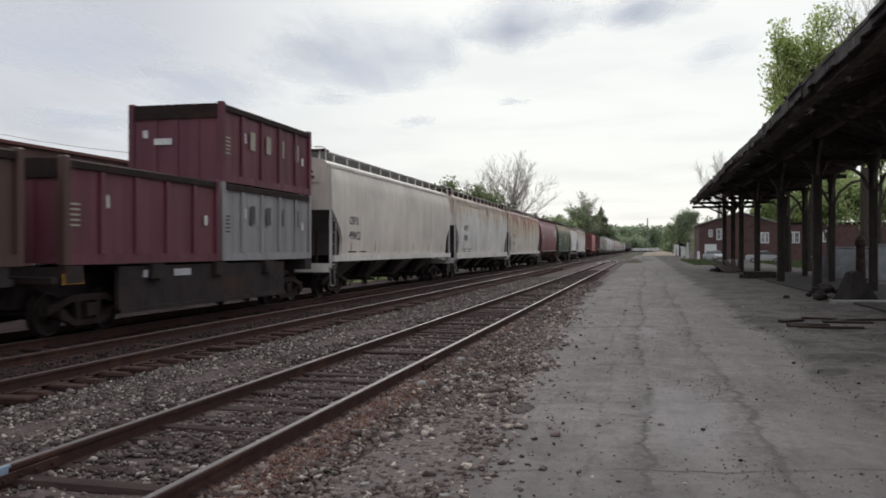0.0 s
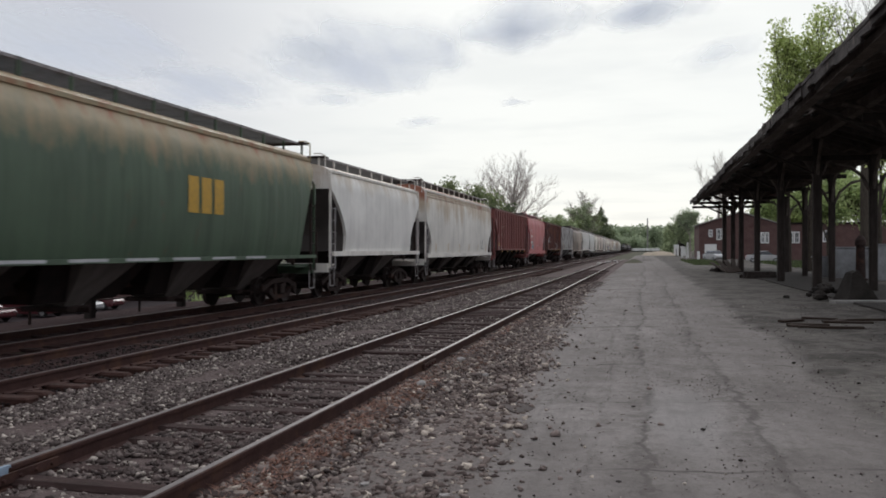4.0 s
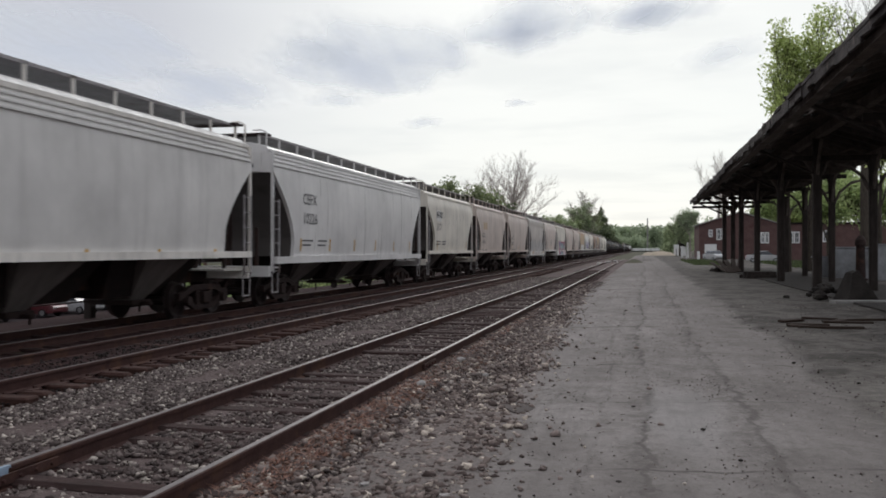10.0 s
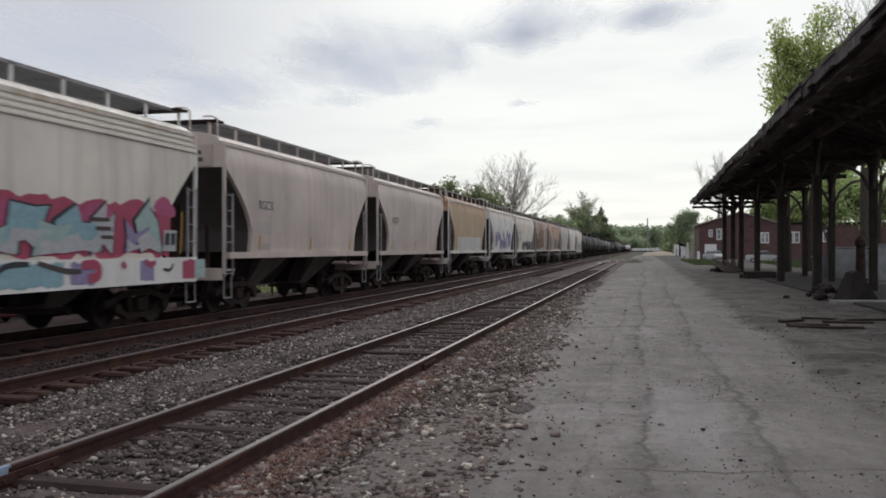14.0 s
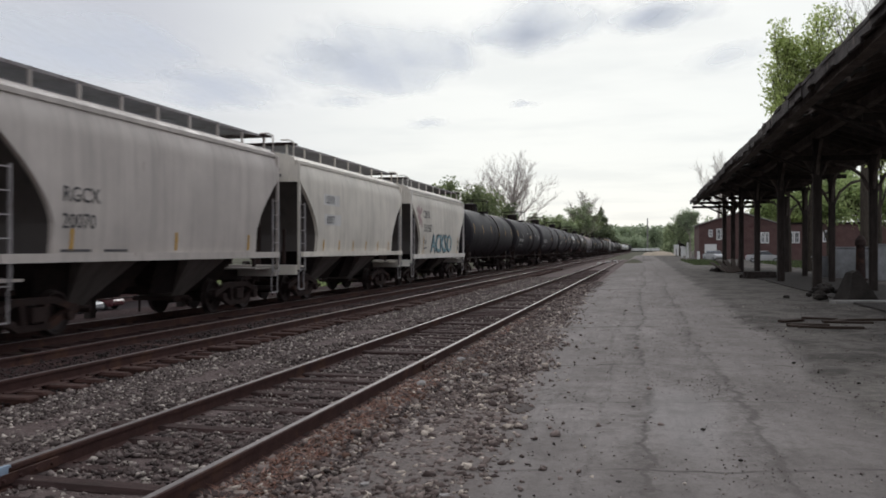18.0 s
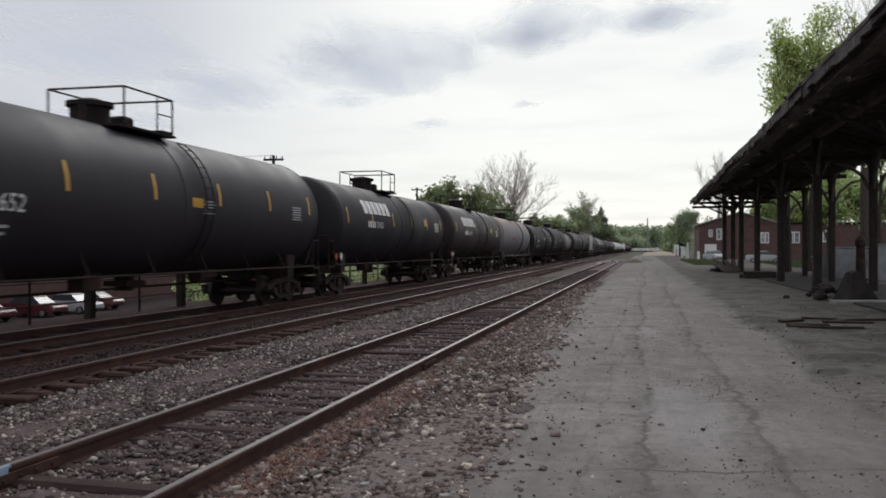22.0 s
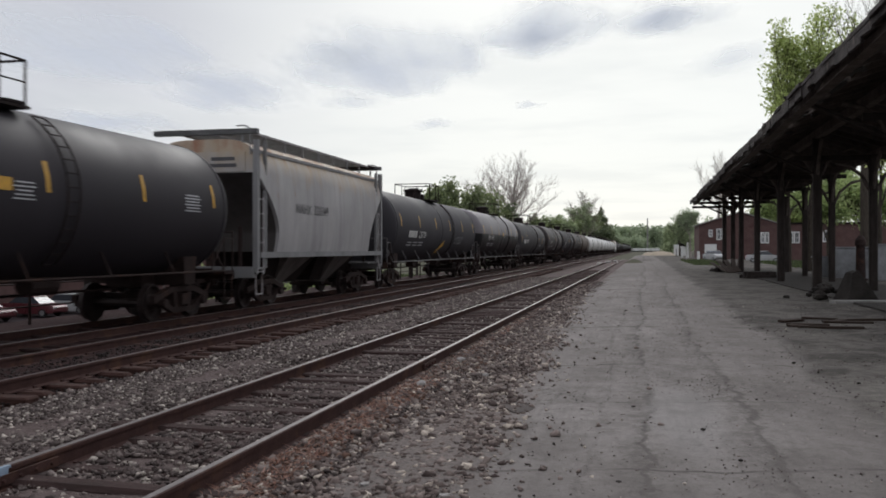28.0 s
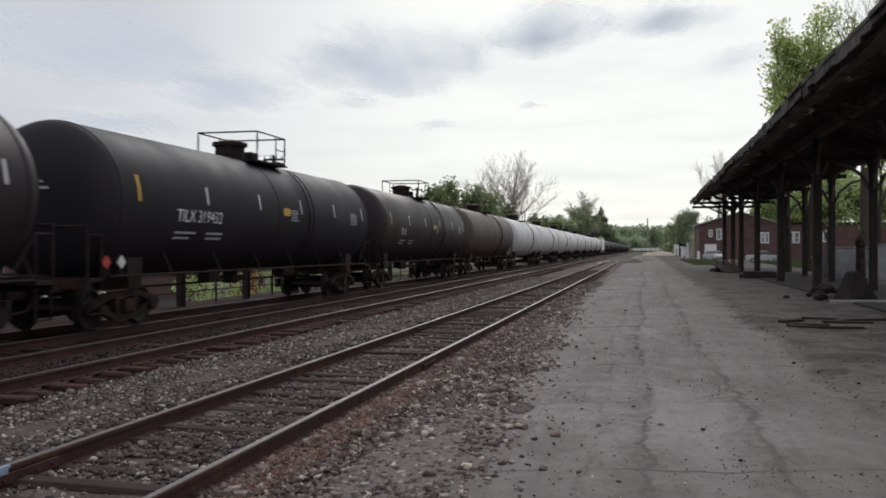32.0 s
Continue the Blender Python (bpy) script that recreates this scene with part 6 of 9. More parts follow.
    car, sd, le = hopper(C[6], C[7], "hopper_car", "white covered hopper car with light rust along the eaves", P_["rustwhite"], P_SILL, ridges=2, **big)
    reflectors(car, sd, le, 1.75, 6, 0.4)
    scrawl("graffito", le - 3.4, 2.0, 1.1, 0.8, sd, M_LETTERDARK, car, 3, "thin grey sprayed triangle", 2, 0.07)
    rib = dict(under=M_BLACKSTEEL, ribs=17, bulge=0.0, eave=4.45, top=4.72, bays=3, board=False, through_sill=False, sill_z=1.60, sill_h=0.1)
    car, sd, le = hopper(C[7], C[8], "ribbed_hopper_car", "dark red-brown ribbed hopper car with yellow tabs", P_["redbrown"], P_["redbrown"], **rib)
    up = lambda z: 1.585
    for words, dy, z in (("MO", 0, 3.15), ("CX", 0.9, 3.15), ("494", 0, 2.6), ("011", 0.9, 2.6)):
        lettering("lettering", words, 0.27, -le + 2.65 + dy, z, up, M_TANLETTER, car, lift=0.03)
    bars("reflector", [(-le + 1.6, 2.0, 0.42, 0.26)] + [(-le + 3.10 + 2.35 * k, 1.5, 0.34, 0.12) for k in range(6)], up, M_YELLOW, car, "yellow reflective tabs", 0.04)
    bars("small_print", [(-le + 1.80, 1.9, 0.5, 0.04), (-le + 1.80, 1.75, 0.45, 0.04), (-le + 2.80, 1.9, 0.5, 0.04), (-le + 2.80, 1.75, 0.45, 0.04)], up, M_LETTER, car, lift=0.03)
    car, sd, le = hopper(C[8], C[9], "hopper_car", "faded pinkish-red covered hopper car with teal graffiti", P_["pink"], P_["pink"], eave=4.45, top=4.92, bays=3, sill_z=1.24, sill_h=0.3)
    bars("small_print", [(-le + 2.10, 3.35, 0.35, 0.25), (-le + 2.20, 2.85, 0.7, 0.22), (-le + 2.20, 2.3, 0.7, 0.22)], sd, M_LETTER, car)
    for grow, paint, lift, text in ((1.0, PAINT_PALE, 0.010, "pale outline of the teal emblem"), (0.84, PAINT_TEAL, 0.018, "sprayed teal emblem"), (0.3, PAINT_PALE, 0.026, "pale heart of the emblem")):
        wing = [(-0.95, -0.55), (-0.5, 0.15), (-0.15, 0.95), (0.05, 0.30), (0.4, 0.05), (1.0, 0.12), (0.6, -0.3), (0.95, -0.75), (0.1, -0.5)]
        ring = [(-le + 3.0 + 0.95 * grow * a, 2.05 + 0.62 * grow * b) for a, b in wing]
        sh = Shape()
        for p, q in zip(ring, ring[1:] + ring[:1]):
            tri = [(-le + 3.0, 2.03), p, q]
            sh.add([(sd(z) + lift, y, z) for y, z in tri], [(0, 1, 2)])
        part("graffito", sh, paint, car, text)
    bars("small_print", [(4.4, 2.62 - 0.1 * k, 0.75 - 0.1 * (k % 2), 0.05) for k in range(3)] + [(-0.2, 2.05, 0.5, 0.06), (-0.2, 1.92, 0.4, 0.05)], sd, PAINT_PALE, car)
    bars("plate", [(2.4, 2.12, 0.3, 0.28)], sd, PAINT_GRIME, car, "small dark plate with a pale edge")
    stroke("graffito", ((6.05, 4.1), (6.3, 3.85), (6.1, 3.7), (6.35, 3.5)), 0.08, sd, PAINT_GOLD, car, "thin yellow sprayed squiggle")
    car, sd, le = hopper(C[9], C[10], "ribbed_hopper_car", "rusty brown ribbed hopper car with pale marks", P_["rusty"], P_["rusty"], **rib)
    bars("logo", [(-le + 1.75, 2.72, 0.42, 0.62), (-le + 2.40, 2.70, 0.44, 0.62), (-le + 3.05, 2.68, 0.36, 0.62)], up, PAINT_PALE, car, "worn pale letters", 0.03)
    scrawl("graffito", 1.4, 2.05, 4.2, 0.7, up, PAINT_PALE, car, 8, "thin pale sprayed loops", 6, 0.06, 0.1)
    bars("reflector", [(-le + 3.50 + 2.6 * k, 1.55, 0.42, 0.10) for k in range(5)], up, M_YELLOW, car, "yellow reflective tabs", 0.09)
    car, sd, le = hopper(C[10], C[11], "ribbed_hopper_car", "grey ribbed hopper car with dark rust spots", P_["spotted"], P_["spotted"], **{**rib, "under": P_["framegrey"]})
    bars("small_print", [(-le + 2.10 + 0.36 * k, 2.35, 0.26, 0.36) for k in range(4)], up, M_LETTER, car, lift=0.03)
    bars("reflector", [(-le + 1.35, 2.1, 0.12, 0.9), (le - 1.9, 2.1, 0.12, 0.9)], up, M_YELLOW, car, "yellow reflective strip", 0.09)
    car, sd, le = hopper(C[11], C[12], "hopper_car", "dirty brown-grey covered hopper car with dark graffiti", P_["umber"], P_["sand"], under=M_BLACKSTEEL, eave=4.28, top=5.04, bays=3, sill_z=1.38, sill_h=0.06)
    for grow, lift, paint, text in ((0.42, 0.010, P_["dust"], "pale sprayed edge of a stroke"), (0.29, 0.018, PAINT_GRIME, "bold dark sprayed stroke")):
        for path in (((-1.75, 2.62), (-2.15, 2.7), (-2.4, 2.35), (-1.9, 2.1), (-1.7, 1.75), (-2.1, 1.5), (-2.55, 1.58)),
                     ((-0.85, 2.6), (-0.9, 2.1), (-0.95, 1.6), (-1.35, 1.5)), ((-1.3, 2.1), (-0.75, 2.15), (-0.45, 1.6)),
                     ((-0.3, 2.3), (-0.35, 1.55)), ((-0.25, 2.6), (0.3, 2.65), (0.35, 2.3), (-0.1, 2.1), (0.35, 1.95), (0.3, 1.6), (-0.2, 1.55))):
            stroke("graffito", path, grow, sd, paint, car, text, lift)
    bars("paint_patch", [(le - 2.3, 1.95, 0.28, 0.34)], sd, PAINT_GRIME, car, "dark square patch", 0.01)
    bars("reflector", [(1.9, 2.0, 0.12, 0.5)], sd, M_YELLOW, car, "yellow reflective strip")
    car, sd, le = hopper(C[12], C[13], "hopper_car", "light grey covered hopper car with grey patches", P_["grey"], P_SILL, eave=4.40, top=4.98, bays=4, ridges=3, sill_z=1.46)
    patch("paint_patch", -le + 3.30, 3.0, 1.8, 0.75, sd, P_["drab"], car, 14, "darker grey paint patch")
    lettering("lettering", "SHPX", 0.30, -le + 2.10, 2.95, sd, M_LETTERDARK, car)
    reflectors(car, sd, le, 1.62, 7, 0.12)
    car, sd, le = hopper(C[13], C[14], "hopper_car", "smooth light grey covered hopper car", P_["smooth"], P_["smooth"], eave=4.45, top=4.95, bays=3, ridges=3, sill_z=1.26, sill_h=0.2)
    marks(car, sd, -le + 2.10, 3.05, ("CEFX", "10226"), 0.34, M_LETTERDARK)
    reflectors(car, sd, le, 1.8, 6, 0.4)
    car, sd, le = hopper(C[14], C[15], "hopper_car", "off-white two-bay covered hopper car with thin ribs", P_["offwhite"], P_["offwhite"], **small)
    bars("paint_patch", [(-le + 2.30, 3.35, 1.1, 0.55)], sd, P_["white"], car, "fresh white paint patch", 0.006)
    marks(car, sd, -le + 1.75, 3.25, ("MRMX", "3177"), 0.36, M_LETTERDARK)
    for k in range(9):
        bars("seam", [(-le + 1.75 + 0.95 * k + 0.06 * math.sin(5 * k), 3.45 + 0.1 * math.sin(3 * k), 0.05, 0.75 + 0.3 * math.sin(7 * k)), (-le + 1.75 + 0.95 * k, 1.95, 0.04, 0.36 + 0.2 * math.sin(4 * k))], sd, P_["dust"], car, "grey streaked weld seam")
    reflectors(car, sd, le, 1.85, 2, 0.45)
    car, sd, le = hopper(C[15], C[16], "hopper_car", "dusty beige two-bay covered hopper car", P_["sand"], P_["sand"], **small)
    marks(car, sd, -le + 1.70, 2.45, ("RGCX", "240540"), 0.26, M_LETTERDARK)
    patch("paint_patch", -le + 2.90, 3.2, 1.5, 0.5, sd, P_["tan"], car, 17, "tan paint patch")
    car, sd, le = hopper(C[16], C[17], "hopper_car", "dusty beige two-bay covered hopper car", P_["sand"], P_["sand"], **small)
    marks(car, sd, -le + 1.70, 2.45, ("RGCX", "20070"), 0.26, M_LETTERDARK)
    reflectors(car, sd, le, 1.85, 3, 0.4)
    car, sd, le = hopper(C[17], C[18], "hopper_car", "drab grey covered hopper car with pale faded graffiti", P_["drab"], P_["grey"], sill_z=1.07, sill_h=0.42, ridges=3, **small)
    rnd = random.Random(20)
    for k in range(22):
        y, z = -4.3 + 0.42 * k + rnd.uniform(-0.2, 0.2), 2.0 + rnd.uniform(-0.25, 0.3)
        blob("graffito", y, z, rnd.uniform(0.6, 1.1), rnd.uniform(0.6, 1.1), sd, P_["fadedspray"] if k % 2 else P_["fadedpale"], car, 200 + k, "faded grey sprayed blot", 0.008 + 0.0008 * k)
    for k in range(11):
        y, z = -4.1 + 0.84 * k + rnd.uniform(-0.15, 0.15), 1.95 + rnd.uniform(-0.1, 0.2)
        loop = [(y + rnd.uniform(-0.5, 0.5), z + rnd.uniform(-0.45, 0.45)) for _ in range(4)]
        stroke("graffito", loop, 0.13, sd, P_["fadedpale"] if k % 3 else P_["dust"], car, "faded sprayed stroke", 0.027 + 0.0004 * k)
    for k in range(4):
        blob("graffito", -3.6 + 2.3 * k, 1.28, rnd.uniform(0.9, 1.5), rnd.uniform(0.2, 0.32), lambda q: 1.625, P_["drab"], car, 260 + k, "grey spray on the sill", 0.008)
    bars("reflector", [(le - 1.0, 1.36, 0.7, 0.14), (-le + 2.0, 1.36, 0.7, 0.14)], lambda z: 1.63, M_YELLOW, car, "yellow reflective tape")
    car, sd, le = hopper(C[18], C[19], "hopper_car", "beige two-bay covered hopper car with a thin graffito", P_["sand"], P_SILL, **small)
    marks(car, sd, -le + 1.70, 2.60, ("RGCX", "341170"), 0.26, M_LETTERDARK)
    for path, mat, text in ((((-0.5, 2.35), (-0.1, 2.6), (-0.2, 2.15), (0.3, 2.55)), PAINT_DARK, "thin dark sprayed stroke"), (((0.2, 2.7), (0.5, 2.3), (0.9, 2.9), (0.95, 2.2)), PAINT_DARK, "thin dark sprayed stroke"),
                            (((-0.4, 2.1), (0.7, 2.2)), PAINT_DARK, "thin dark sprayed stroke"), (((-0.3, 2.1), (-0.7, 1.65)), PAINT_GOLD, "thin orange sprayed stroke"), (((0.4, 2.1), (0.9, 1.7)), PAINT_GOLD, "thin orange sprayed stroke")):
        stroke("graffito", path, 0.07, sd, mat, car, text)
    car, sd, le = hopper(C[19], C[20], "hopper_car", "light grey covered hopper car with pink and teal graffiti", P_["offwhite"], P_["white"], sill_z=0.94, sill_h=0.55, ridges=3, **small)
    marks(car, sd, -le + 1.50, 2.75, ("CRDX", "20310"), 0.28, M_LETTERDARK, False)
    flame_tag(car, sd, -3.1, 4.15)
    for i in (20, 21):
        car, sd, le = hopper(C[i], C[i + 1], "hopper_car", "beige two-bay covered hopper car", P_["sand"], P_["sand"], **small)
        bars("paint_patch", [(-le + 2.25, 2.85, 0.95, 0.36), (-le + 2.25, 2.25, 1.0, 0.34), (-le + 2.2, 1.75, 0.9, 0.16)], sd, P_["drab"], car, "smudged grey patch over old marks", 0.006)
        lettering("lettering", "RGCX", 0.25, -le + 1.85, 2.76, sd, PAINT_GRIME, car)
        reflectors(car, sd, le, 1.85, 3, 0.4)
    car, sd, le = hopper(C[22], C[23], "hopper_car", "tan rust-stained covered hopper car", P_["tan"], P_SILL, **small)
    patch("graffito", 0.0, 2.0, 7.0, 0.9, sd, P_["grey"], car, 31, "pale sprayed band")
    car, sd, le = hopper(C[23], C[24], "hopper_car", "white covered hopper car with pale violet graffiti", P_["white"], P_SILL, **small)
    scrawl("graffito", 0.0, 2.4, 7.0, 1.6, sd, PAINT_LILAC, car, 32, "pale violet-blue sprayed loops", 7, 0.3)
    car, sd, le = hopper(C[24], C[25], "hopper_car", "beige covered hopper car with black graffiti", P_["beige"], P_SILL, **small)
    bars("paint_patch", [(-le + 2.20, 2.7, 1.3, 1.0)], sd, P_["grey"], car, "pale paint patch", 0.006)
    lettering("lettering", "LEHX", 0.30, -le + 1.65, 2.85, sd, M_LETTERDARK, car)
    lettering("lettering", "212", 0.30, -le + 1.65, 2.35, sd, M_LETTERDARK, car)
    scrawl("graffito", -0.2, 1.95, 4.6, 0.95, sd, PAINT_DARK, car, 34, "bold black sprayed loops", 5, 0.42)
    scrawl("graffito", 3.3, 1.95, 2.2, 0.95, sd, PAINT_DARK, car, 35, "bold black sprayed loops", 3, 0.36)
    scrawl("graffito", 1.2, 1.95, 7.0, 1.0, sd, PAINT_PALE, car, 36, "thin white outlines", 9, 0.05, 0.026)
    car, sd, le = hopper(C[25], C[26], "hopper_car", "brown-stained tan hopper car with orange and brown graffiti", P_["tanstain"], P_["drab"], **small)
    bars("paint_patch", [(-3.52, 2.45, 1.15, 1.36)], sd, PAINT_DARK, car, "dark paint patch under the marks", 0.008)
    lettering("lettering", "RGCX", 0.26, -4.02, 2.66, sd, M_LETTER, car, lift=0.02)
    lettering("lettering", "1431", 0.27, -3.92, 2.02, sd, M_LETTER, car, lift=0.02)
    bars("reflector", [(-4.3, 2.2, 0.10, 0.9)], sd, M_YELLOW, car, "yellow reflective strip")
    patch("graffito", -1.3, 2.9, 4.2, 2.7, sd, PAINT_TANBROWN, car, 91, "broad faded brown sprayed ground", 0.006, 20)
    patch("graffito", 4.5, 2.85, 1.5, 2.4, sd, PAINT_BROWN, car, 92, "dark brown sprayed ground", 0.006, 10)
    for path, width, paint, text in ((((-3.2, 4.2), (-2.2, 4.1), (-1.75, 3.75), (-2.1, 3.3), (-2.6, 3.3)), 0.55, PAINT_ORANGE, "broad orange sprayed stroke"),
                                     (((-2.7, 3.3), (-1.9, 2.9), (-1.5, 2.3), (-1.3, 1.7)), 0.5, PAINT_ORANGE, "broad orange sprayed stroke"),
                                     (((-2.2, 2.7), (-2.85, 2.4), (-2.9, 1.9), (-2.2, 1.8)), 0.42, PAINT_ORANGE, "broad orange sprayed stroke"),
                                     (((-1.0, 4.15), (-1.2, 3.5), (-1.0, 2.6), (-0.4, 2.2), (0.3, 2.35), (0.5, 2.8)), 0.16, PAINT_BROWN, "thin dark brown sprayed stroke"),
                                     (((-0.95, 4.1), (-0.7, 3.3), (-0.75, 2.7)), 0.4, PAINT_VIOLET, "dull violet sprayed stroke"),
                                     (((-2.5, 2.2), (-2.0, 2.2), (-1.7, 1.7)), 0.16, PAINT_BROWN, "thin dark brown sprayed stroke"),
                                     (((0.1, 3.3), (0.35, 2.9), (0.15, 2.6)), 0.45, PAINT_VIOLET, "dull violet sprayed stroke"),
                                     (((2.45, 3.75), (2.5, 2.7)), 0.42, PAINT_VIOLET, "dull violet sprayed stroke"),
                                     (((2.3, 2.9), (2.35, 2.2)), 0.26, P_["dust"], "faded grey sprayed stroke"),
                                     (((4.35, 4.0), (4.45, 2.5)), 0.9, PAINT_BROWN, "broad brown sprayed stroke"),
                                     (((3.9, 2.6), (4.2, 1.75)), 0.4, PAINT_DARK, "dark sprayed stroke"),
                                     (((-1.6, 1.72), (-0.4, 1.66), (0.8, 1.75)), 0.22, PAINT_LTEAL, "pale blue sprayed stroke"),
                                     (((0.6, 1.7), (1.1, 2.1)), 0.2, PAINT_DARK, "dark sprayed stroke"),
                                     (((-3.8, 3.5), (-3.4, 3.4)), 0.28, PAINT_MINT, "pale mint sprayed mark")):
        stroke("graffito", path, width, sd, paint, car, text, 0.010 + 0.0015 * (len(text) % 5))
    bars("graffito", [(2.75, 1.95, 0.4, 0.42)], sd, PAINT_PALE, car, "pale square of paint", 0.014)
    car, sd, le = hopper(C[26], C[27], "hopper_car", "orange rusted hopper car with grey graffiti", P_["orange"], P_SILL, **small)
    marks(car, sd, -le + 1.70, 2.55, ("RGCX", "1594"), 0.28, M_LETTERDARK)
    patch("graffito", 0.2, 2.25, 2.6, 1.1, sd, PAINT_VIOLET, car, 41, "grey-violet sprayed band", 0.01, 12)
    patch("graffito", 2.6, 2.0, 1.6, 0.6, sd, PAINT_TANBROWN, car, 44, "brown sprayed band", 0.012, 10)
    scrawl("graffito", 3.6, 2.5, 1.6, 0.8, sd, PAINT_DARK, car, 42, "thin dark sprayed strokes", 3, 0.08)
    car, sd, le = hopper(C[27], C[28], "hopper_car", "drab grey two-bay covered hopper car", P_["drab"], P_["drab"], **small)
    marks(car, sd, -le + 1.70, 2.55, ("RGCX", "20070"), 0.28, M_LETTERDARK)
    reflectors(car, sd, le, 1.85, 3, 0.4)
    car, sd, le = hopper(C[28], C[29], "hopper_car", "off-white two-bay covered hopper car", P_["offwhite"], P_["offwhite"], gap=0.85, **small)
    bars("paint_patch", [(-le + 2.70, 3.30, 1.5, 0.36), (-le + 2.80, 2.65, 1.6, 0.36)], sd, P_["grey"], car, "grey paint patches under the marks", 0.006)
    lettering("lettering", "LEHX", 0.26, -le + 2.10, 3.18, sd, M_LETTERDARK, car)
    lettering("lettering", "6087", 0.26, -le + 2.20, 2.52, sd, M_LETTERDARK, car)
    reflectors(car, sd, le, 1.8, 6, 0.35)
    car, sd, le = hopper(C[29], C[30], "hopper_car", "off-white two-bay covered hopper car with teal graffiti", P_["offwhite"], P_SILL, gap=0.9, ridges=1, sill_z=1.24, sill_h=0.2, **small)
    lettering("lettering", "CBFX", 0.36, -le + 1.9, 3.15, sd, M_LETTERDARK, car, spacing=1.1)
    lettering("lettering", "303987", 0.36, -le + 1.95, 2.50, sd, M_LETTERDARK, car, spacing=1.1)
    lettering("graffito", "ACKSO", 0.98, -le + 3.4, 1.48, sd, PAINT_DARK, car, "bulging sprayed letters, dark edge", 1.12, 0.012, 0.86)
    lettering("graffito", "ACKSO", 0.86, -le + 3.52, 1.54, sd, PAINT_LTEAL, car, "bulging sprayed letters, pale teal filling", 1.22, 0.03, 0.90)
    for k, path in enumerate((((-le + 0.75, 3.55), (-le + 1.3, 3.3), (-le + 1.7, 3.6)), ((-le + 0.9, 3.2), (-le + 1.5, 3.05), (-le + 1.65, 2.7)), ((-le + 1.1, 3.7), (-le + 1.25, 2.8)))):
        stroke("graffito", path, 0.22, sd, PAINT_FAINT, car, "faint pink sprayed smear", 0.01 + 0.002 * k)
    for k, path in enumerate((((-le + 1.95, 2.0), (-le + 2.3, 2.15), (-le + 2.2, 1.85), (-le + 2.6, 2.1)), ((-le + 2.0, 1.7), (-le + 2.7, 1.75)), ((le - 2.2, 2.0), (le - 1.8, 2.15), (le - 1.6, 1.95)))):
        stroke("graffito", path, 0.06, sd, M_LETTERDARK, car, "thin dark sprayed squiggle", 0.01 + 0.002 * k)
    bars("graffito", [(le - 1.9, 1.72, 0.3, 0.22)], sd, M_LETTERDARK, car, "small dark sprayed block")
    reflectors(car, sd, le, 1.85, 2, 0.9)

    tank_car(C[30], C[31], "tank_car", "black tank car with yellow reflector strips", P_["black"], dome=-0.9)
    car, sd, h = tank_car(C[31], C[32], "tank_car", "black tank car with pale reflector strips", P_["black"], stripes="mixed")
    tank_marks(car, sd, h, "TIMX 291041", 0.28, 2.0)
    car, sd, h = tank_car(C[32], C[33], "tank_car", "dull black tank car with white marks", P_["charcoal"], dome=-1.3, radius=1.68, axis=2.72, stripes=False, ahead=0.55)
    tank_marks(car, sd, h, "NATX 290775", 0.36, 1.15)
    head_marks(car, h, "290775", 1.68, 2.72, ahead=0.55)
    car, sd, h = tank_car(C[33], C[34], "tank_car", "dull black tank car with white marks", P_["charcoal"], dome=-1.3, radius=1.68, axis=2.72, ahead=0.55)
    tank_marks(car, sd, h, "NATX 290652", 0.30, 0.45)
    car, sd, h = tank_car(C[34], C[35], "tank_car", "black tank car with a bold white logo", P_["black"], dome=-0.8, radius=1.62, axis=2.60)
    tank_logo(car, sd, h, "51421")
    car, sd, h = tank_car(C[35], C[36], "tank_car", "brownish black tank car with a bold white logo", P_["brownblack"])
    tank_logo(car, sd, h, "290192")
    car, sd, h = tank_car(C[36], C[37], "tank_car", "grey tank car with rusty stains and a yellow label", P_["tankgrey"], radius=1.55, stripes=False, rail_mat=M_RAILGREY)
    bars("reflector", [(-h + 0.72, 2.75, 0.13, 0.95), (h - 0.72, 2.75, 0.13, 0.95)], sd, M_YELLOW, car, "faded yellow reflective strip")
    bars("label", [(2.6, 2.9, 0.62, 0.36)], sd, M_YELLOW, car, "square yellow label")
    bars("paint_patch", [(-3.05, 2.5, 0.9, 0.24), (-1.95, 2.5, 0.7, 0.24)], sd, PAINT_RUSTTAG, car, "faded rusty orange lettering patch", 0.006)
    bars("paint_patch", [(-1.0, 2.3, 0.42, 0.22), (-1.1, 1.98, 0.34, 0.14), (-0.2, 1.9, 0.3, 0.26)], sd, PAINT_GRIME, car, "small dark patch", 0.006)
    bars("small_print", [(4.6, 2.1, 0.16, 0.22)], sd, PAINT_PALE, car)
    car, sd, h = tank_car(C[37], C[38], "tank_car", "black tank car with broad yellow strips", P_["jet"], dome=-0.4, radius=1.66, axis=2.48)
    tank_marks(car, sd, h, "TILX 257077", 0.26)
    car, sd, h = tank_car(C[38], C[39], "tank_car", "black tank car with yellow strips", P_["black"], dome=-0.4)
    tank_marks(car, sd, h, "SHPX 212313", 0.28, 2.0)
    tank_car(C[39], C[40], "tank_car", "short grey-brown tank car", P_["tankgrey"], radius=1.35, axis=2.6, stripes=False)
    tank_car(C[40], C[41], "tank_car", "dark brown tank car", P_["brownblack"], stripes=False)
    car, sd, h = tank_car(C[41], C[42], "tank_car", "charcoal tank car with white marks and yellow strips", P_["charcoal"])
    tank_marks(car, sd, h, "TCBX 306800", 0.30)
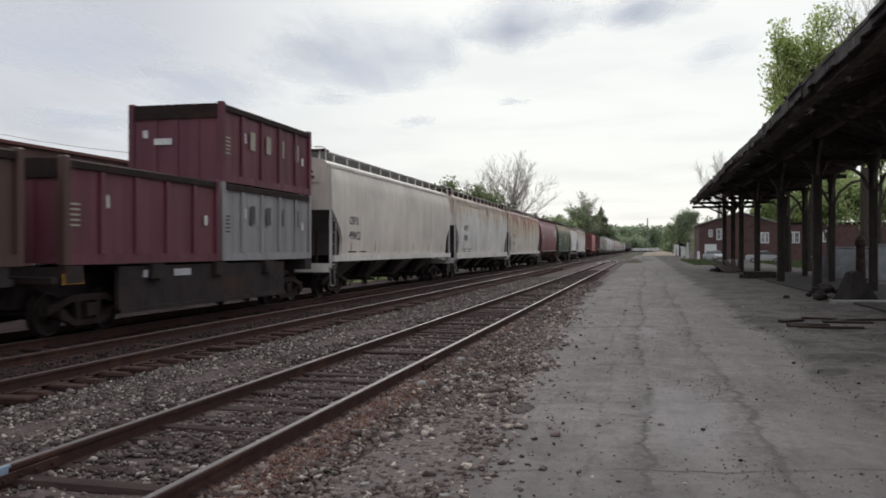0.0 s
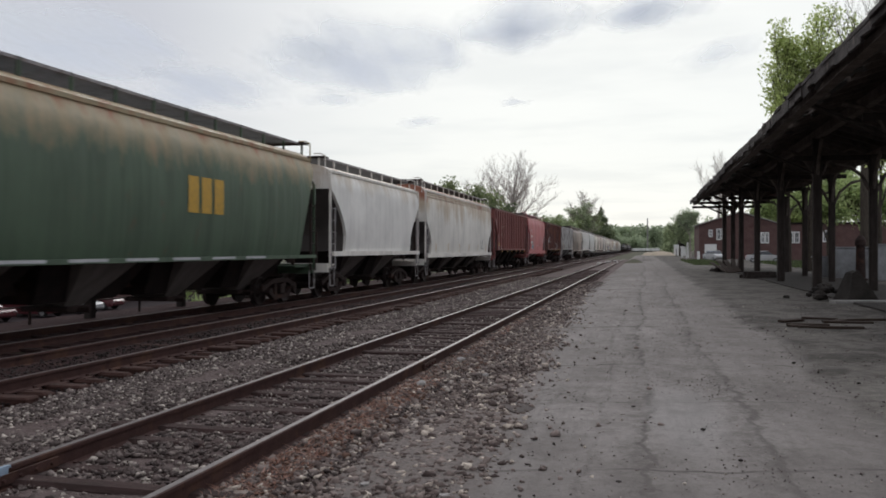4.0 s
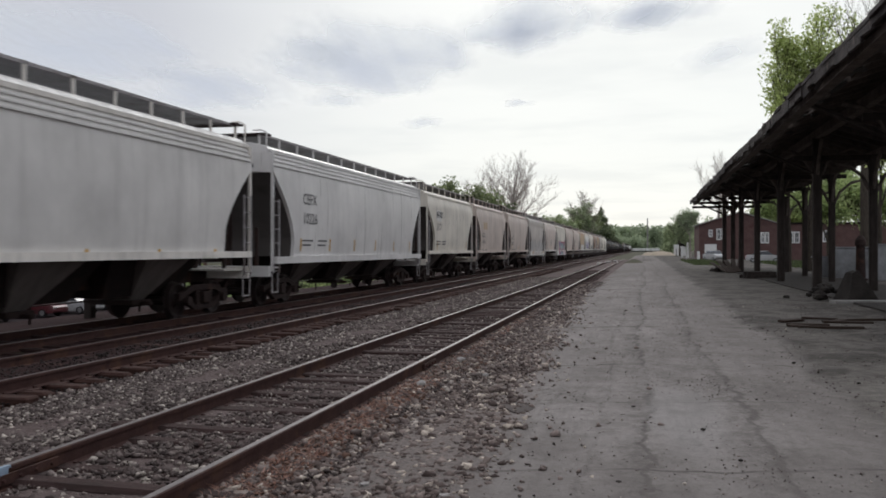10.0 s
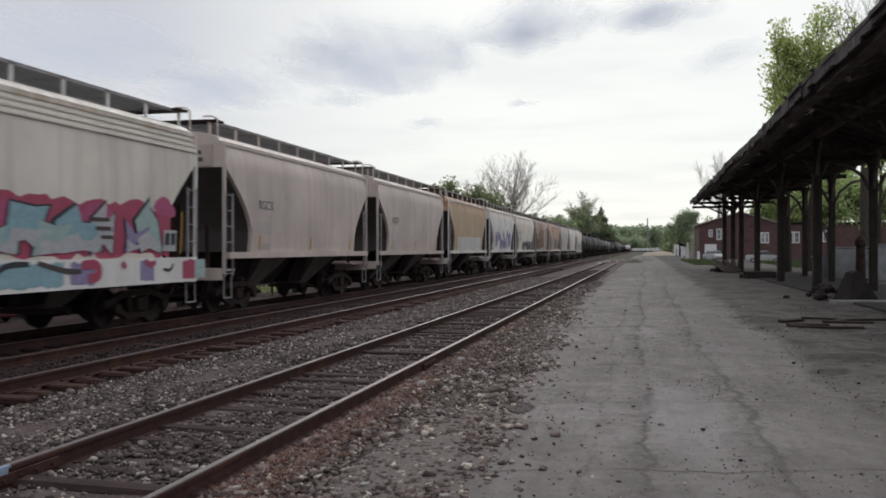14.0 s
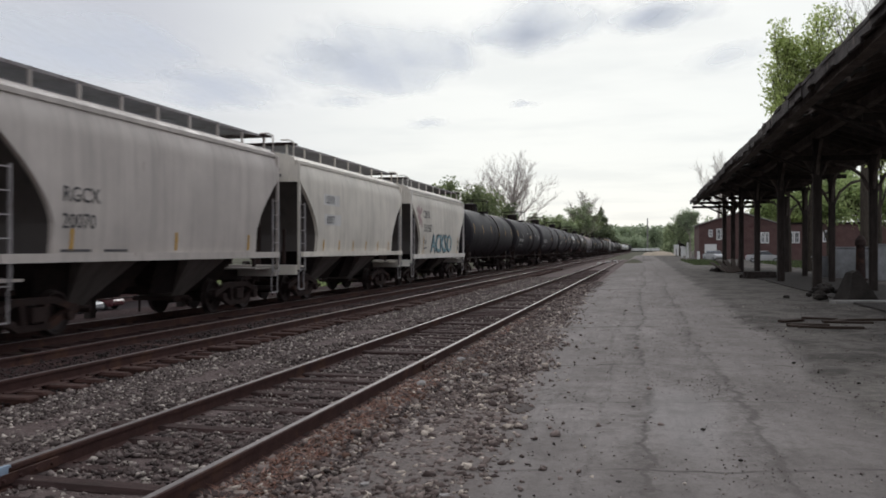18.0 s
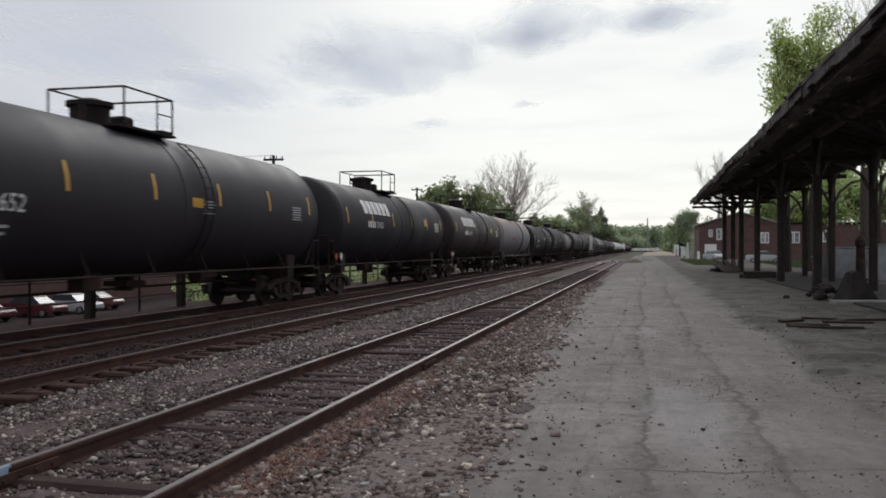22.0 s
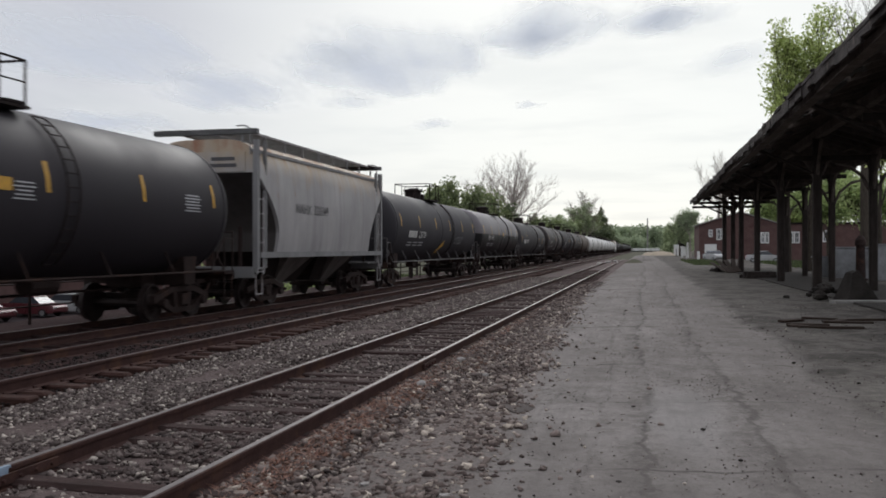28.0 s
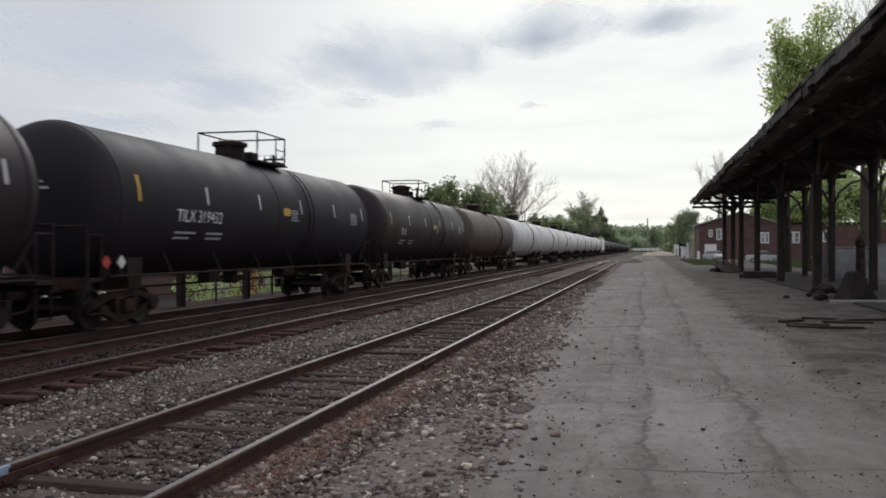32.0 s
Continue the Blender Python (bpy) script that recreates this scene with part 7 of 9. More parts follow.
    car, sd, le = hopper(C[42], C[43], "hopper_car", "grey covered hopper car with an open end frame", P_["palegrey"], P_["framegrey"], bulge=0.12, eave=4.36, top=4.93, bays=2, frame_posts=True, inset=1.5)
    lettering("lettering", "NAHX  320349", 0.30, -le + 2.6, 2.75, sd, M_LETTERDARK, car)
    car, sd, h = tank_car(C[43], C[44], "tank_car", "slate-grey tank car with yellow strips", P_["slate"], rail_mat=M_RAILGREY)
    stroke("paint_mark", ((-0.28, 1.52), (0.17, 1.8), (0.57, 2.0)), 0.3, sd, M_YELLOW, car, "slanted yellow mark low on the tank", 0.02)
    scrawl("graffito", 4.07, 2.15, 1.9, 0.5, sd, PAINT_PALE, car, 71, "thin pale sprayed scribble", 5, 0.06)
    bars("small_print", [(-h + 3.0 + 1.0 * k, 1.98 - 0.12 * j, 0.75, 0.05) for k in range(3) for j in range(2)], sd, PAINT_PALE, car)
    bars("small_print", [(-h + 2.7 + 0.36 * k, 2.35, 0.27, 0.30) for k in range(4)], sd, M_LETTER, car)
    lettering("lettering", "223709", 0.30, -h + 4.3, 2.2, sd, M_LETTER, car)
    car, sd, h = tank_car(C[44], C[45], "tank_car", "black tank car, the sky's reflection painted grey on its upper half", P_["skysheen"], dome=0.6, rail_mat=M_RAILGREY)
    tank_marks(car, sd, h, "CRTX 739295", 0.28)
    car, sd, h = tank_car(C[45], C[46], "tank_car", "dark ash-grey tank car with white marks and yellow strips", P_["ash"], radius=1.56, axis=2.6, stripes=False, rail_mat=M_RAILGREY)
    bars("reflector", [(h - 5.9, 2.5, 0.12, 0.5), (h - 3.0, 2.5, 0.12, 0.5), (-h + 1.0, 2.5, 0.12, 0.5), (-h + 4.0, 2.95, 0.12, 0.4)], sd, M_YELLOW, car, "dull yellow reflective strip")
    bars("paint_patch", [(h - 1.25, 2.5, 0.95, 0.56)], sd, P_["slate"], car, "faint grey square patch", 0.006)
    bars("label", [(h - 1.25, 2.32 + 0.09 * k, 0.7 - 0.12 * (k % 2), 0.03) for k in range(5)], sd, PAINT_GRIME, car, "rows of faint small print", 0.012)
    bars("small_print", [(h - 2.1, 2.68, 0.4, 0.12), (h - 1.6, 2.8, 0.35, 0.05), (h - 4.5, 2.05, 1.0, 0.06), (h - 4.6, 1.93, 0.6, 0.05)], sd, PAINT_PALE, car)
    bars("small_print", [(-h + 2.7 + 0.40 * k, 2.35, 0.30, 0.34) for k in range(4)], sd, M_LETTER, car)
    lettering("lettering", "86422", 0.34, -h + 4.5, 2.2, sd, M_LETTER, car)
    car, sd, h = tank_car(C[46], C[47], "tank_car", "black tank car with pale strips and faint graffiti", P_["brownblack"], stripes="mixed")
    tank_marks(car, sd, h, "TILX 316539", 0.28)
    head_marks(car, h, "316539")
    scrawl("graffito", 1.4, 1.75, 4.5, 0.5, sd, PAINT_PALE, car, 60, "thin pale sprayed loops", 6, 0.08)
    car, sd, h = tank_car(C[47], C[48], "tank_car", "black tank car with white marks and pale strips", P_["black"], stripes="mixed")
    tank_marks(car, sd, h, "TILX 319432", 0.28)
    head_marks(car, h, "319432", lines=3)
    placard(car, h)
    car, sd, h = tank_car(C[48], C[49], "tank_car", "black tank car with white marks and pale strips", P_["brownblack"], stripes="mixed")
    tank_marks(car, sd, h, "TILX", 0.28)
    tank_car(C[49], C[50], "tank_car", "dull brown tank car", P_["tankbrown"], stripes=False)
    at = C[50]
    # the long tail, always far away
    tail = ["tankwhite"] * 8 + ["white"] + ["charcoal", "brownblack", "black", "charcoal", "black", "black", "charcoal"] + ["black"] * 14
    for key in tail:
        ln = 18.4
        if key == "white":
            far_car(at, at + 17, "hopper_car", "white covered hopper car far down the train", P_[key], False)
            at += 17
        else:
            far_car(at, at + ln, "tank_car", "white tank car far down the train" if key == "tankwhite" else "dark tank car far down the train", P_[key])
            at += ln


def tank_marks(car, sd, h, words, size, start=2.7):
    lettering("lettering", words, size, -h + start, 2.30, sd, M_LETTER, car)
    q = -h + start - 2.7
    bars("small_print", [(q + 3.2, 2.05, 0.9, 0.05), (q + 3.1, 1.93, 0.7, 0.05), (q + 4.6, 2.05, 0.8, 0.05), (q + 4.6, 1.93, 0.75, 0.05)], sd, PAINT_PALE, car)
    bars("label", [(h - 2.2, 2.55 + 0.07 * k, 0.7 - 0.1 * (k % 2), 0.03) for k in range(6)], sd, PAINT_PALE, car, "block of white small print")
    bars("label", [(0.9, 2.52 + 0.07 * k, 0.55 - 0.08 * (k % 3), 0.025) for k in range(5)], sd, PAINT_PALE, car, "block of white small print")
    bars("label", [(0.35, 2.75, 0.5, 0.22)], sd, M_YELLOW, car, "yellow notice panel")


def placard(car, h):
    for y, m in ((-h + 0.25, M_RED), (-h + 0.75, M_LETTER)):
        sh = Shape().add([(1.52, y - 0.14, 1.42), (1.52, y, 1.28), (1.52, y + 0.14, 1.42), (1.52, y, 1.56)], [(0, 1, 2, 3)])
        sh.add([(1.50, y - 0.14, 1.42), (1.50, y, 1.28), (1.50, y + 0.14, 1.42), (1.50, y, 1.56)], [(3, 2, 1, 0)])
        pl = part("placard", sh, m, car, "diamond hazard placard")
        part("placard_bracket", Shape().box((1.49, y, 1.25), (0.02, 0.06, 0.3)), M_STEEL, car)


def head_marks(car, h, words, radius=1.64, axis=2.66, head=0.62, ahead=0.0, lines=2):
    """Number and small print on the domed end that meets the eye first."""
    def lay(me_or_pts):
        out = []
        for a, b in me_or_pts:
            q = min(0.98, math.hypot(a, b - axis) / radius)
            out.append((a, -h - ahead + head * (1 - math.sqrt(1 - q * q)) - 0.014, b))
        return out
    me = flat_text(words, 0.20)
    me.materials.clear()
    me.materials.append(M_LETTER)
    for v, p in zip(me.vertices, lay([(0.15 + v.co.x, axis + 0.62 + v.co.y) for v in me.vertices])):
        v.co = p
    part("lettering", me, M_LETTER, car, "white number on the tank's end")
    for k in range(lines):
        sh = Shape()
        for j in range(4):
            a0, a1, b0 = 0.2 + 0.17 * j, 0.2 + 0.17 * (j + 1) - 0.02 * (j % 2), axis + 0.46 - 0.13 * k
            sh.add(lay([(a0, b0), (a1, b0), (a1, b0 + 0.05), (a0, b0 + 0.05)]), [(0, 1, 2, 3)])
        part("small_print", sh, PAINT_PALE, car)


def tank_logo(car, sd, h, number):
    y = -h + 3.2
    for k in range(6):
        bars("logo", [(y + 0.58 * k + 0.2, 3.27, 0.46, 0.5)], sd, M_LETTER, car, "bold white logo block", 0.016)
    bars("small_print", [(y + 0.35 + 0.25 * k, 2.62, 0.18, 0.24) for k in range(4)], sd, M_LETTER, car)
    lettering("lettering", number, 0.24, y + 1.4, 2.5, sd, M_LETTER, car)
    bars("label", [(h - 4.4, 2.9, 0.42, 0.3)], sd, M_YELLOW, car, "yellow notice panel")
    bars("label", [(h - 2.2, 2.55 + 0.09 * k, 0.8, 0.045) for k in range(5)], sd, M_LETTER, car, "block of white small print")
    placard(car, h)


build_train()


# ---- trees ----
def leaf_mesh(name, centres, size, material, seed, count):
    """Many small leaf tufts strewn in the given balls: (x, y, z, radius)."""
    rng = np.random.default_rng(seed)
    cs = np.array(centres, float)
    w = cs[:, 3] ** 2
    pick = rng.choice(len(cs), count, p=w / w.sum())
    d = rng.normal(size=(count, 3))
    d /= np.linalg.norm(d, axis=1)[:, None]
    r = cs[pick, 3] * rng.random(count) ** 0.45
    p = cs[pick, :3] + d * r[:, None] * np.array((1, 1, 0.85))
    a = rng.normal(size=(count, 3)); a /= np.linalg.norm(a, axis=1)[:, None]
    b = np.cross(a, rng.normal(size=(count, 3))); b /= np.linalg.norm(b, axis=1)[:, None]
    s = size * rng.uniform(0.5, 1.3, (count, 1))
    quad = np.stack([p - a * s, p + b * s * 0.55, p + a * s, p - b * s * 0.55], 1)
    me = bpy.data.meshes.new(name)
    me.vertices.add(count * 4)
    me.vertices.foreach_set("co", quad.reshape(-1))
    me.loops.add(count * 4)
    me.loops.foreach_set("vertex_index", np.arange(count * 4))
    me.polygons.add(count)
    me.polygons.foreach_set("loop_start", np.arange(0, count * 4, 4))
    me.update(calc_edges=True)
    me.materials.append(material)
    return me


def branching(rnd, height, spread, levels, twig=0.02, up=0.55, first=0.3, radius=None):
    """A tapered trunk that forks again and again. Returns the wood and the twigs' ends."""
    sh, ends = Shape(), []

    def grow(p, d, length, r, level):
        steps = 3
        for k in range(steps):
            d = (d + Vector((rnd.uniform(-1, 1), rnd.uniform(-1, 1), rnd.uniform(-0.4, 0.8))) * 0.13).normalized()
            q = p + d * length / steps
            r2 = max(twig, r * (1 - 0.13 * (k + 1)))
            sh.rod(p, q, r, 7 if r > 0.06 else 4, r2, False)
            p, r = q, r2
            if level < levels and (k > 0 or level > 0):
                side = Vector((rnd.uniform(-1, 1), rnd.uniform(-1, 1), rnd.uniform(0.0, up * 1.4))).normalized()
                grow(p, (d * 0.45 + side * spread).normalized(), length * rnd.uniform(0.5, 0.72), r * 0.55, level + 1)
        if level < levels:
            for _ in range(2):
                side = Vector((rnd.uniform(-1, 1), rnd.uniform(-1, 1), rnd.uniform(0.1, up * 1.6))).normalized()
                grow(p, (d * 0.6 + side * spread).normalized(), length * rnd.uniform(0.5, 0.75), r * 0.7, level + 1)
        else:
            ends.append(tuple(p))

    grow(Vector((0, 0, 0)), Vector((0, 0, 1)), height * first, radius or height * 0.022, 0)
    return sh, ends


def tree(label, x, y, height, width, material, seed, leaves=2600, leaf=0.22, bark=M_BARK, base=-0.1, trunk=0.3, levels=3, lean=0.0, twig=0.02):
    if x < -18:
        base, height = base - 2.95, height + 2.95
    rnd = random.Random(seed)
    wood, ends = branching(rnd, height * 0.8, 0.8, levels, twig, first=trunk)
    t = thing("tree", label, "tree", pose(x, y, base))
    zs = max(e[2] for e in ends)
    xs = max(max(abs(e[0]), abs(e[1])) for e in ends)
    fz, fx = height * 0.93 / zs, width / 2 * 0.85 / xs
    wood.v = [(p[0] * fx + lean * p[2], p[1] * fx, p[2] * fz) for p in wood.v]
    ends = [(e[0] * fx + lean * e[2], e[1] * fx, e[2] * fz) for e in ends]
    part("trunk", wood, bark, t)
    if leaves:
        balls = [(*e, rnd.uniform(0.05, 0.13) * width) for e in ends]
        part("crown", leaf_mesh("crown", balls, leaf, material, seed, leaves), material, t)
    return t


def bare_tree(label, x, y, height, width, seed, base=-0.1, twig=0.022, limbs=11, bark=M_PALEBARK, tip=0.0, low=0.42):
    """A leafless tree: limbs fanning up and out, each with fine side branches."""
    if x < -18:
        base, height = base - 2.95, height + 2.95
    rnd = random.Random(seed)
    t = thing("tree", label, "tree", pose(x, y, base))
    fork = height * low
    crown = height - fork
    part("trunk", Shape().rod((0, 0, 0), (0, 0, fork), height * 0.016, 10, height * 0.012).rod((0, 0, fork), (0.02 * height, 0, fork + 0.55 * crown), height * 0.012, 8, height * 0.005), bark, t)

    def arm(sh, p, d, length, r, up, steps=5):
        out = []
        for k in range(steps):
            d = (d + Vector((rnd.uniform(-1, 1), rnd.uniform(-1, 1), rnd.uniform(-0.5, 0.5) + up)) * 0.2).normalized()
            q = p + d * length / steps
            r2 = max(twig * 0.6, r * 0.8)
            sh.rod(p, q, r, 5, r2, False)
            p, r = q, r2
            out.append((p, d, r))
        return out

    for i in range(limbs):
        a = 2.4 * i + rnd.uniform(-0.3, 0.3)
        u = i / limbs
        lean = (1.3 - 0.75 * u) * rnd.uniform(0.75, 1.2)
        d = Vector((math.cos(a) * lean, math.sin(a) * lean, 1.0)).normalized()
        sh = Shape()
        start = fork + crown * (-0.08 + 0.5 * u)
        length = crown * (0.80 - 0.30 * u) * rnd.uniform(0.9, 1.1)
        for p, dd, r in arm(sh, Vector((0.02 * height * max(0, start - fork) / (0.55 * crown), 0, start)), d, length, height * 0.0062, 0.2, 7):
            for _ in range(4):
                side = (dd * 0.8 + Vector((rnd.uniform(-1, 1), rnd.uniform(-1, 1), rnd.uniform(-0.2, 0.7)))).normalized()
                for p2, d2, r2 in arm(sh, p, side, length * rnd.uniform(0.16, 0.32), max(twig, r * 0.5), 0.1, 4):
                    for _ in range(2):
                        s2 = (d2 + Vector((rnd.uniform(-1, 1), rnd.uniform(-1, 1), rnd.uniform(-0.3, 0.8)))).normalized()
                        arm(sh, p2, s2, length * rnd.uniform(0.06, 0.14), twig * 0.8, 0.1, 2)
        k = width / 2 / (crown * 0.78)
        sh.v = [(v[0] * k + 0.01 * tip * v[2], v[1] * k, v[2]) for v in sh.v]
        part("limb", sh, bark, t, "pale bare limb with fine twigs")
    return t


def conifer(label, x, y, height, width, seed, leaves=2500, needle=0.3):
    rnd = random.Random(seed)
    t = thing("tree", label, "tree", pose(x, y, -3.0))
    height += 2.9
    part("trunk", Shape().rod((0, 0, 0), (0, 0, height), height * 0.018, 8, 0.03), M_BARK, t)
    balls = []
    for k in range(34):
        u = k / 33
        r = width / 2 * (1 - u) ** 0.8
        for j in range(5):
            a = rnd.uniform(0, 6.28)
            d = r * rnd.uniform(0.2, 0.85)
            balls.append((d * math.cos(a), d * math.sin(a), height * (0.12 + 0.87 * u), 0.10 * width * (1.15 - u)))
    part("crown", leaf_mesh("crown", balls, needle, M_PINE, seed, leaves), M_PINE, t)


def spot(px, depth):
    """Ground place seen at px across the view, at that depth."""
    xc = (px - 784) / 1543 * depth
    c, s = math.cos(radians(TURN)), math.sin(radians(TURN))
    return xc * c - depth * s, xc * s + depth * c


def tall(py, depth):
    return EYE[2] + (442 - py) * depth / 1543


def trees():
    x, y = spot(804, 120); tree("leafy green tree behind the train", x, y, tall(304, 120), 10.0, M_LEAFDARK, 3, 4200, 0.24, levels=4)
    x, y = spot(776, 118); tree("leafy green tree behind the train", x, y, tall(318, 118), 7.5, M_LEAFDARK, 33, 3600, 0.24, levels=4)
    x, y = spot(842, 126); tree("leafy green tree behind the train", x, y, tall(324, 126), 8.5, M_LEAFDARK, 34, 3400, 0.24, M_PALEBARK, levels=4)
    x, y = spot(824, 122); tree("leafy green tree behind the train", x, y, tall(316, 122), 8.0, M_LEAFDARK, 35, 3400, 0.22, levels=4)
    x, y = spot(898, 142); tree("low dark tree under the bare one", x, y, tall(356, 142), 7.5, M_PINE, 36, 2400, 0.26)
    x, y = spot(905, 150); bare_tree("tall bare pale-twigged tree", x, y, tall(274, 150), 17.5, 9, tip=3, low=0.40, limbs=17, twig=0.015)
    x, y = spot(842, 138); bare_tree("budding pale-twigged tree behind the leafy one", x, y, tall(306, 138), 9, 12, twig=0.014)
    x, y = spot(865, 140); tree("low leafy tree under the bare one", x, y, tall(346, 140), 8, M_LEAFDARK, 10, 2600, 0.26)
    x, y = spot(1034, 335); bare_tree("budding pale-twigged tree by the tracks", x, y, tall(342, 335), 17, 13, twig=0.035)
    x, y = spot(1030, 330); tree("budding grey-green tree by the tracks", x, y, tall(354, 330), 15, M_MIDWOOD, 14, 4200, 0.36, M_PALEBARK, levels=4, twig=0.05)
    x, y = spot(1064, 400); conifer("dark evergreen tree by the tracks", x, y, tall(368, 400), 24, 15, 8000, 0.55)
    x, y = spot(1048, 360); tree("dark leafy tree by the tracks", x, y, tall(372, 360), 16, M_LEAFDARK, 16, 3600, 0.42)
    for px, py, d, w, s in ((965, 384, 175, 9, 21), (985, 384, 235, 11, 22), (1006, 378, 270, 12, 23), (945, 376, 165, 9, 25)):
        x, y = spot(px, d)
        tree("leafy tree along the railway", x, y, tall(py, d), w, M_LEAFDARK if s % 2 else M_MIDWOOD, s, 2400, 0.0018 * d)
    # the shed's side
    x, y = spot(1434, 66); tree("tall tree with fresh green leaves above the shed", x, y, tall(-12, 66), 10.0, M_LEAF, 41, 11500, 0.14, trunk=0.24, levels=4)
    x, y = spot(1398, 64); tree("slim tree with fresh green leaves above the shed", x, y, tall(4, 64), 5.0, M_LEAF, 44, 4200, 0.14, trunk=0.3, levels=4)
    x, y = spot(1556, 50); tree("tall tree with fresh green leaves above the shed", x, y, tall(0, 50), 5.6, M_LEAF, 42, 5200, 0.13, levels=4)
    x, y = spot(1530, 60); bare_tree("bare-twigged tree above the shed", x, y, tall(-40, 60), 8.0, 43, twig=0.012, bark=M_BARK)
    for px, d, py, wd, s in ((1575, 82, 296, 11, 51), (1520, 92, 290, 12, 52), (1470, 100, 318, 11, 55), (1425, 175, 340, 16, 53), (1385, 185, 350, 15, 54)):
        x, y = spot(px, d)
        tree("leafy green tree behind the shed", x, y, tall(py, d), wd, M_LEAFMID if s != 53 else M_LEAF, s, 6500, 0.0024 * d, levels=4)
    x, y = spot(1352, 175); tree("leafy green tree behind the shed", x, y, tall(326, 175), 13, M_LEAFMID, 56, 5500, 0.3, levels=4)
    x, y = spot(1222, 190); tree("budding tree beyond the shed", x, y, tall(366, 190), 8.5, M_FARWOOD, 61, 3800, 0.2, M_PALEBARK, levels=4)
    x, y = spot(1203, 215); tree("budding tree beyond the shed", x, y, tall(380, 215), 8.5, M_MIDWOOD, 65, 3000, 0.26, levels=4)
    x, y = spot(1272, 210); bare_tree("bare tree rising above the shed", x, y, tall(264, 210), 15, 62, twig=0.02)
    x, y = spot(1196, 300); tree("leafy tree beside the lane", x, y, tall(402, 300), 11, M_MIDWOOD, 64, 2600, 0.34)


trees()


def woods():
    """The wooded rise on the horizon: one uneven mass of leaf tufts."""
    rnd = random.Random(5)
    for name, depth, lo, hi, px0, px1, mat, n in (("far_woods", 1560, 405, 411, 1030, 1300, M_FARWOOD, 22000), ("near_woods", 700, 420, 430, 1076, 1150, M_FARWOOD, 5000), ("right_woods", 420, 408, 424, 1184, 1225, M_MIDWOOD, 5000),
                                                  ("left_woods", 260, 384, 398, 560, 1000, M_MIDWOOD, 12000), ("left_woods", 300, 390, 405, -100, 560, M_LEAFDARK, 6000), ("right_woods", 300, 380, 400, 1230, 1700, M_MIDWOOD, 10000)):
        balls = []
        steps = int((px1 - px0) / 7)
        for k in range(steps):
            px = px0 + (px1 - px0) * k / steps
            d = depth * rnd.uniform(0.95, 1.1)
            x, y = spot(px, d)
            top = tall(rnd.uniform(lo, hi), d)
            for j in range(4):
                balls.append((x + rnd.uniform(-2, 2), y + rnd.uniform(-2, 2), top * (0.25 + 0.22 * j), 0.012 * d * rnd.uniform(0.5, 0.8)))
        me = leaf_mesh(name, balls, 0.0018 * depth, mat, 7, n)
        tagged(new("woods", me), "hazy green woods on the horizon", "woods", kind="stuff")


woods()


def chunk(rnd, size, flat=0.6):
    """A broken lump with hard facets."""
    bm = bmesh.new()
    bmesh.ops.create_icosphere(bm, subdivisions=1, radius=1.0)
    pts = [tuple(v.co * rnd.uniform(0.65, 1.2)) for v in bm.verts]
    faces = [tuple(v.index for v in f.verts) for f in bm.faces]
    bm.free()
    a = rnd.uniform(0, 6.28)
    sx, sy = size * rnd.uniform(0.7, 1.3), size * rnd.uniform(0.7, 1.3)
    return [((x * math.cos(a) - y * math.sin(a)) * sx, (x * math.sin(a) + y * math.cos(a)) * sy, z * size * flat) for x, y, z in pts], faces


M_RUBBLE = surface("dark_rubble", (0.0225, 0.0189, 0.0171), (0.0540, 0.0468, 0.0423), 0.95, 2, 25, 0.6, 0.02, 0, (0.09, 0.08, 0.07), 0.2, True)
M_BOARD = surface("rotten_board", (0.028, 0.018, 0.014), (0.055, 0.038, 0.03), 0.95, 3, 30, 0.5, 0.01, 0, None, 0, True, (1, 5, 5))


# ---- the open shed ----
SHED_Y = [17.0, 26.2, 37.7, 47.3, 56.9, 66.0, 72.0, 79.5]
EAVE = (4.0, 5.72)                  # the roof's edge over the lane: across, up
RIDGE = (6.9, 6.62)
BACK = (10.1, 5.62)
M_PALEBOARD = surface("weathered_grey_board", (0.045, 0.042, 0.042), (0.11, 0.103, 0.10), 0.95, 3, 30, 0.5, 0.01, 0, (0.03, 0.026, 0.024), 0.3, True, (1, 5, 5))


def roof_z(x):
    """Height of the roof's underside across the shed."""
    if x < RIDGE[0]:
        u = (x - EAVE[0]) / (RIDGE[0] - EAVE[0])
        return EAVE[1] + u * (RIDGE[1] - EAVE[1])
    u = (x - RIDGE[0]) / (BACK[0] - RIDGE[0])
    return RIDGE[1] + u * (BACK[1] - RIDGE[1])


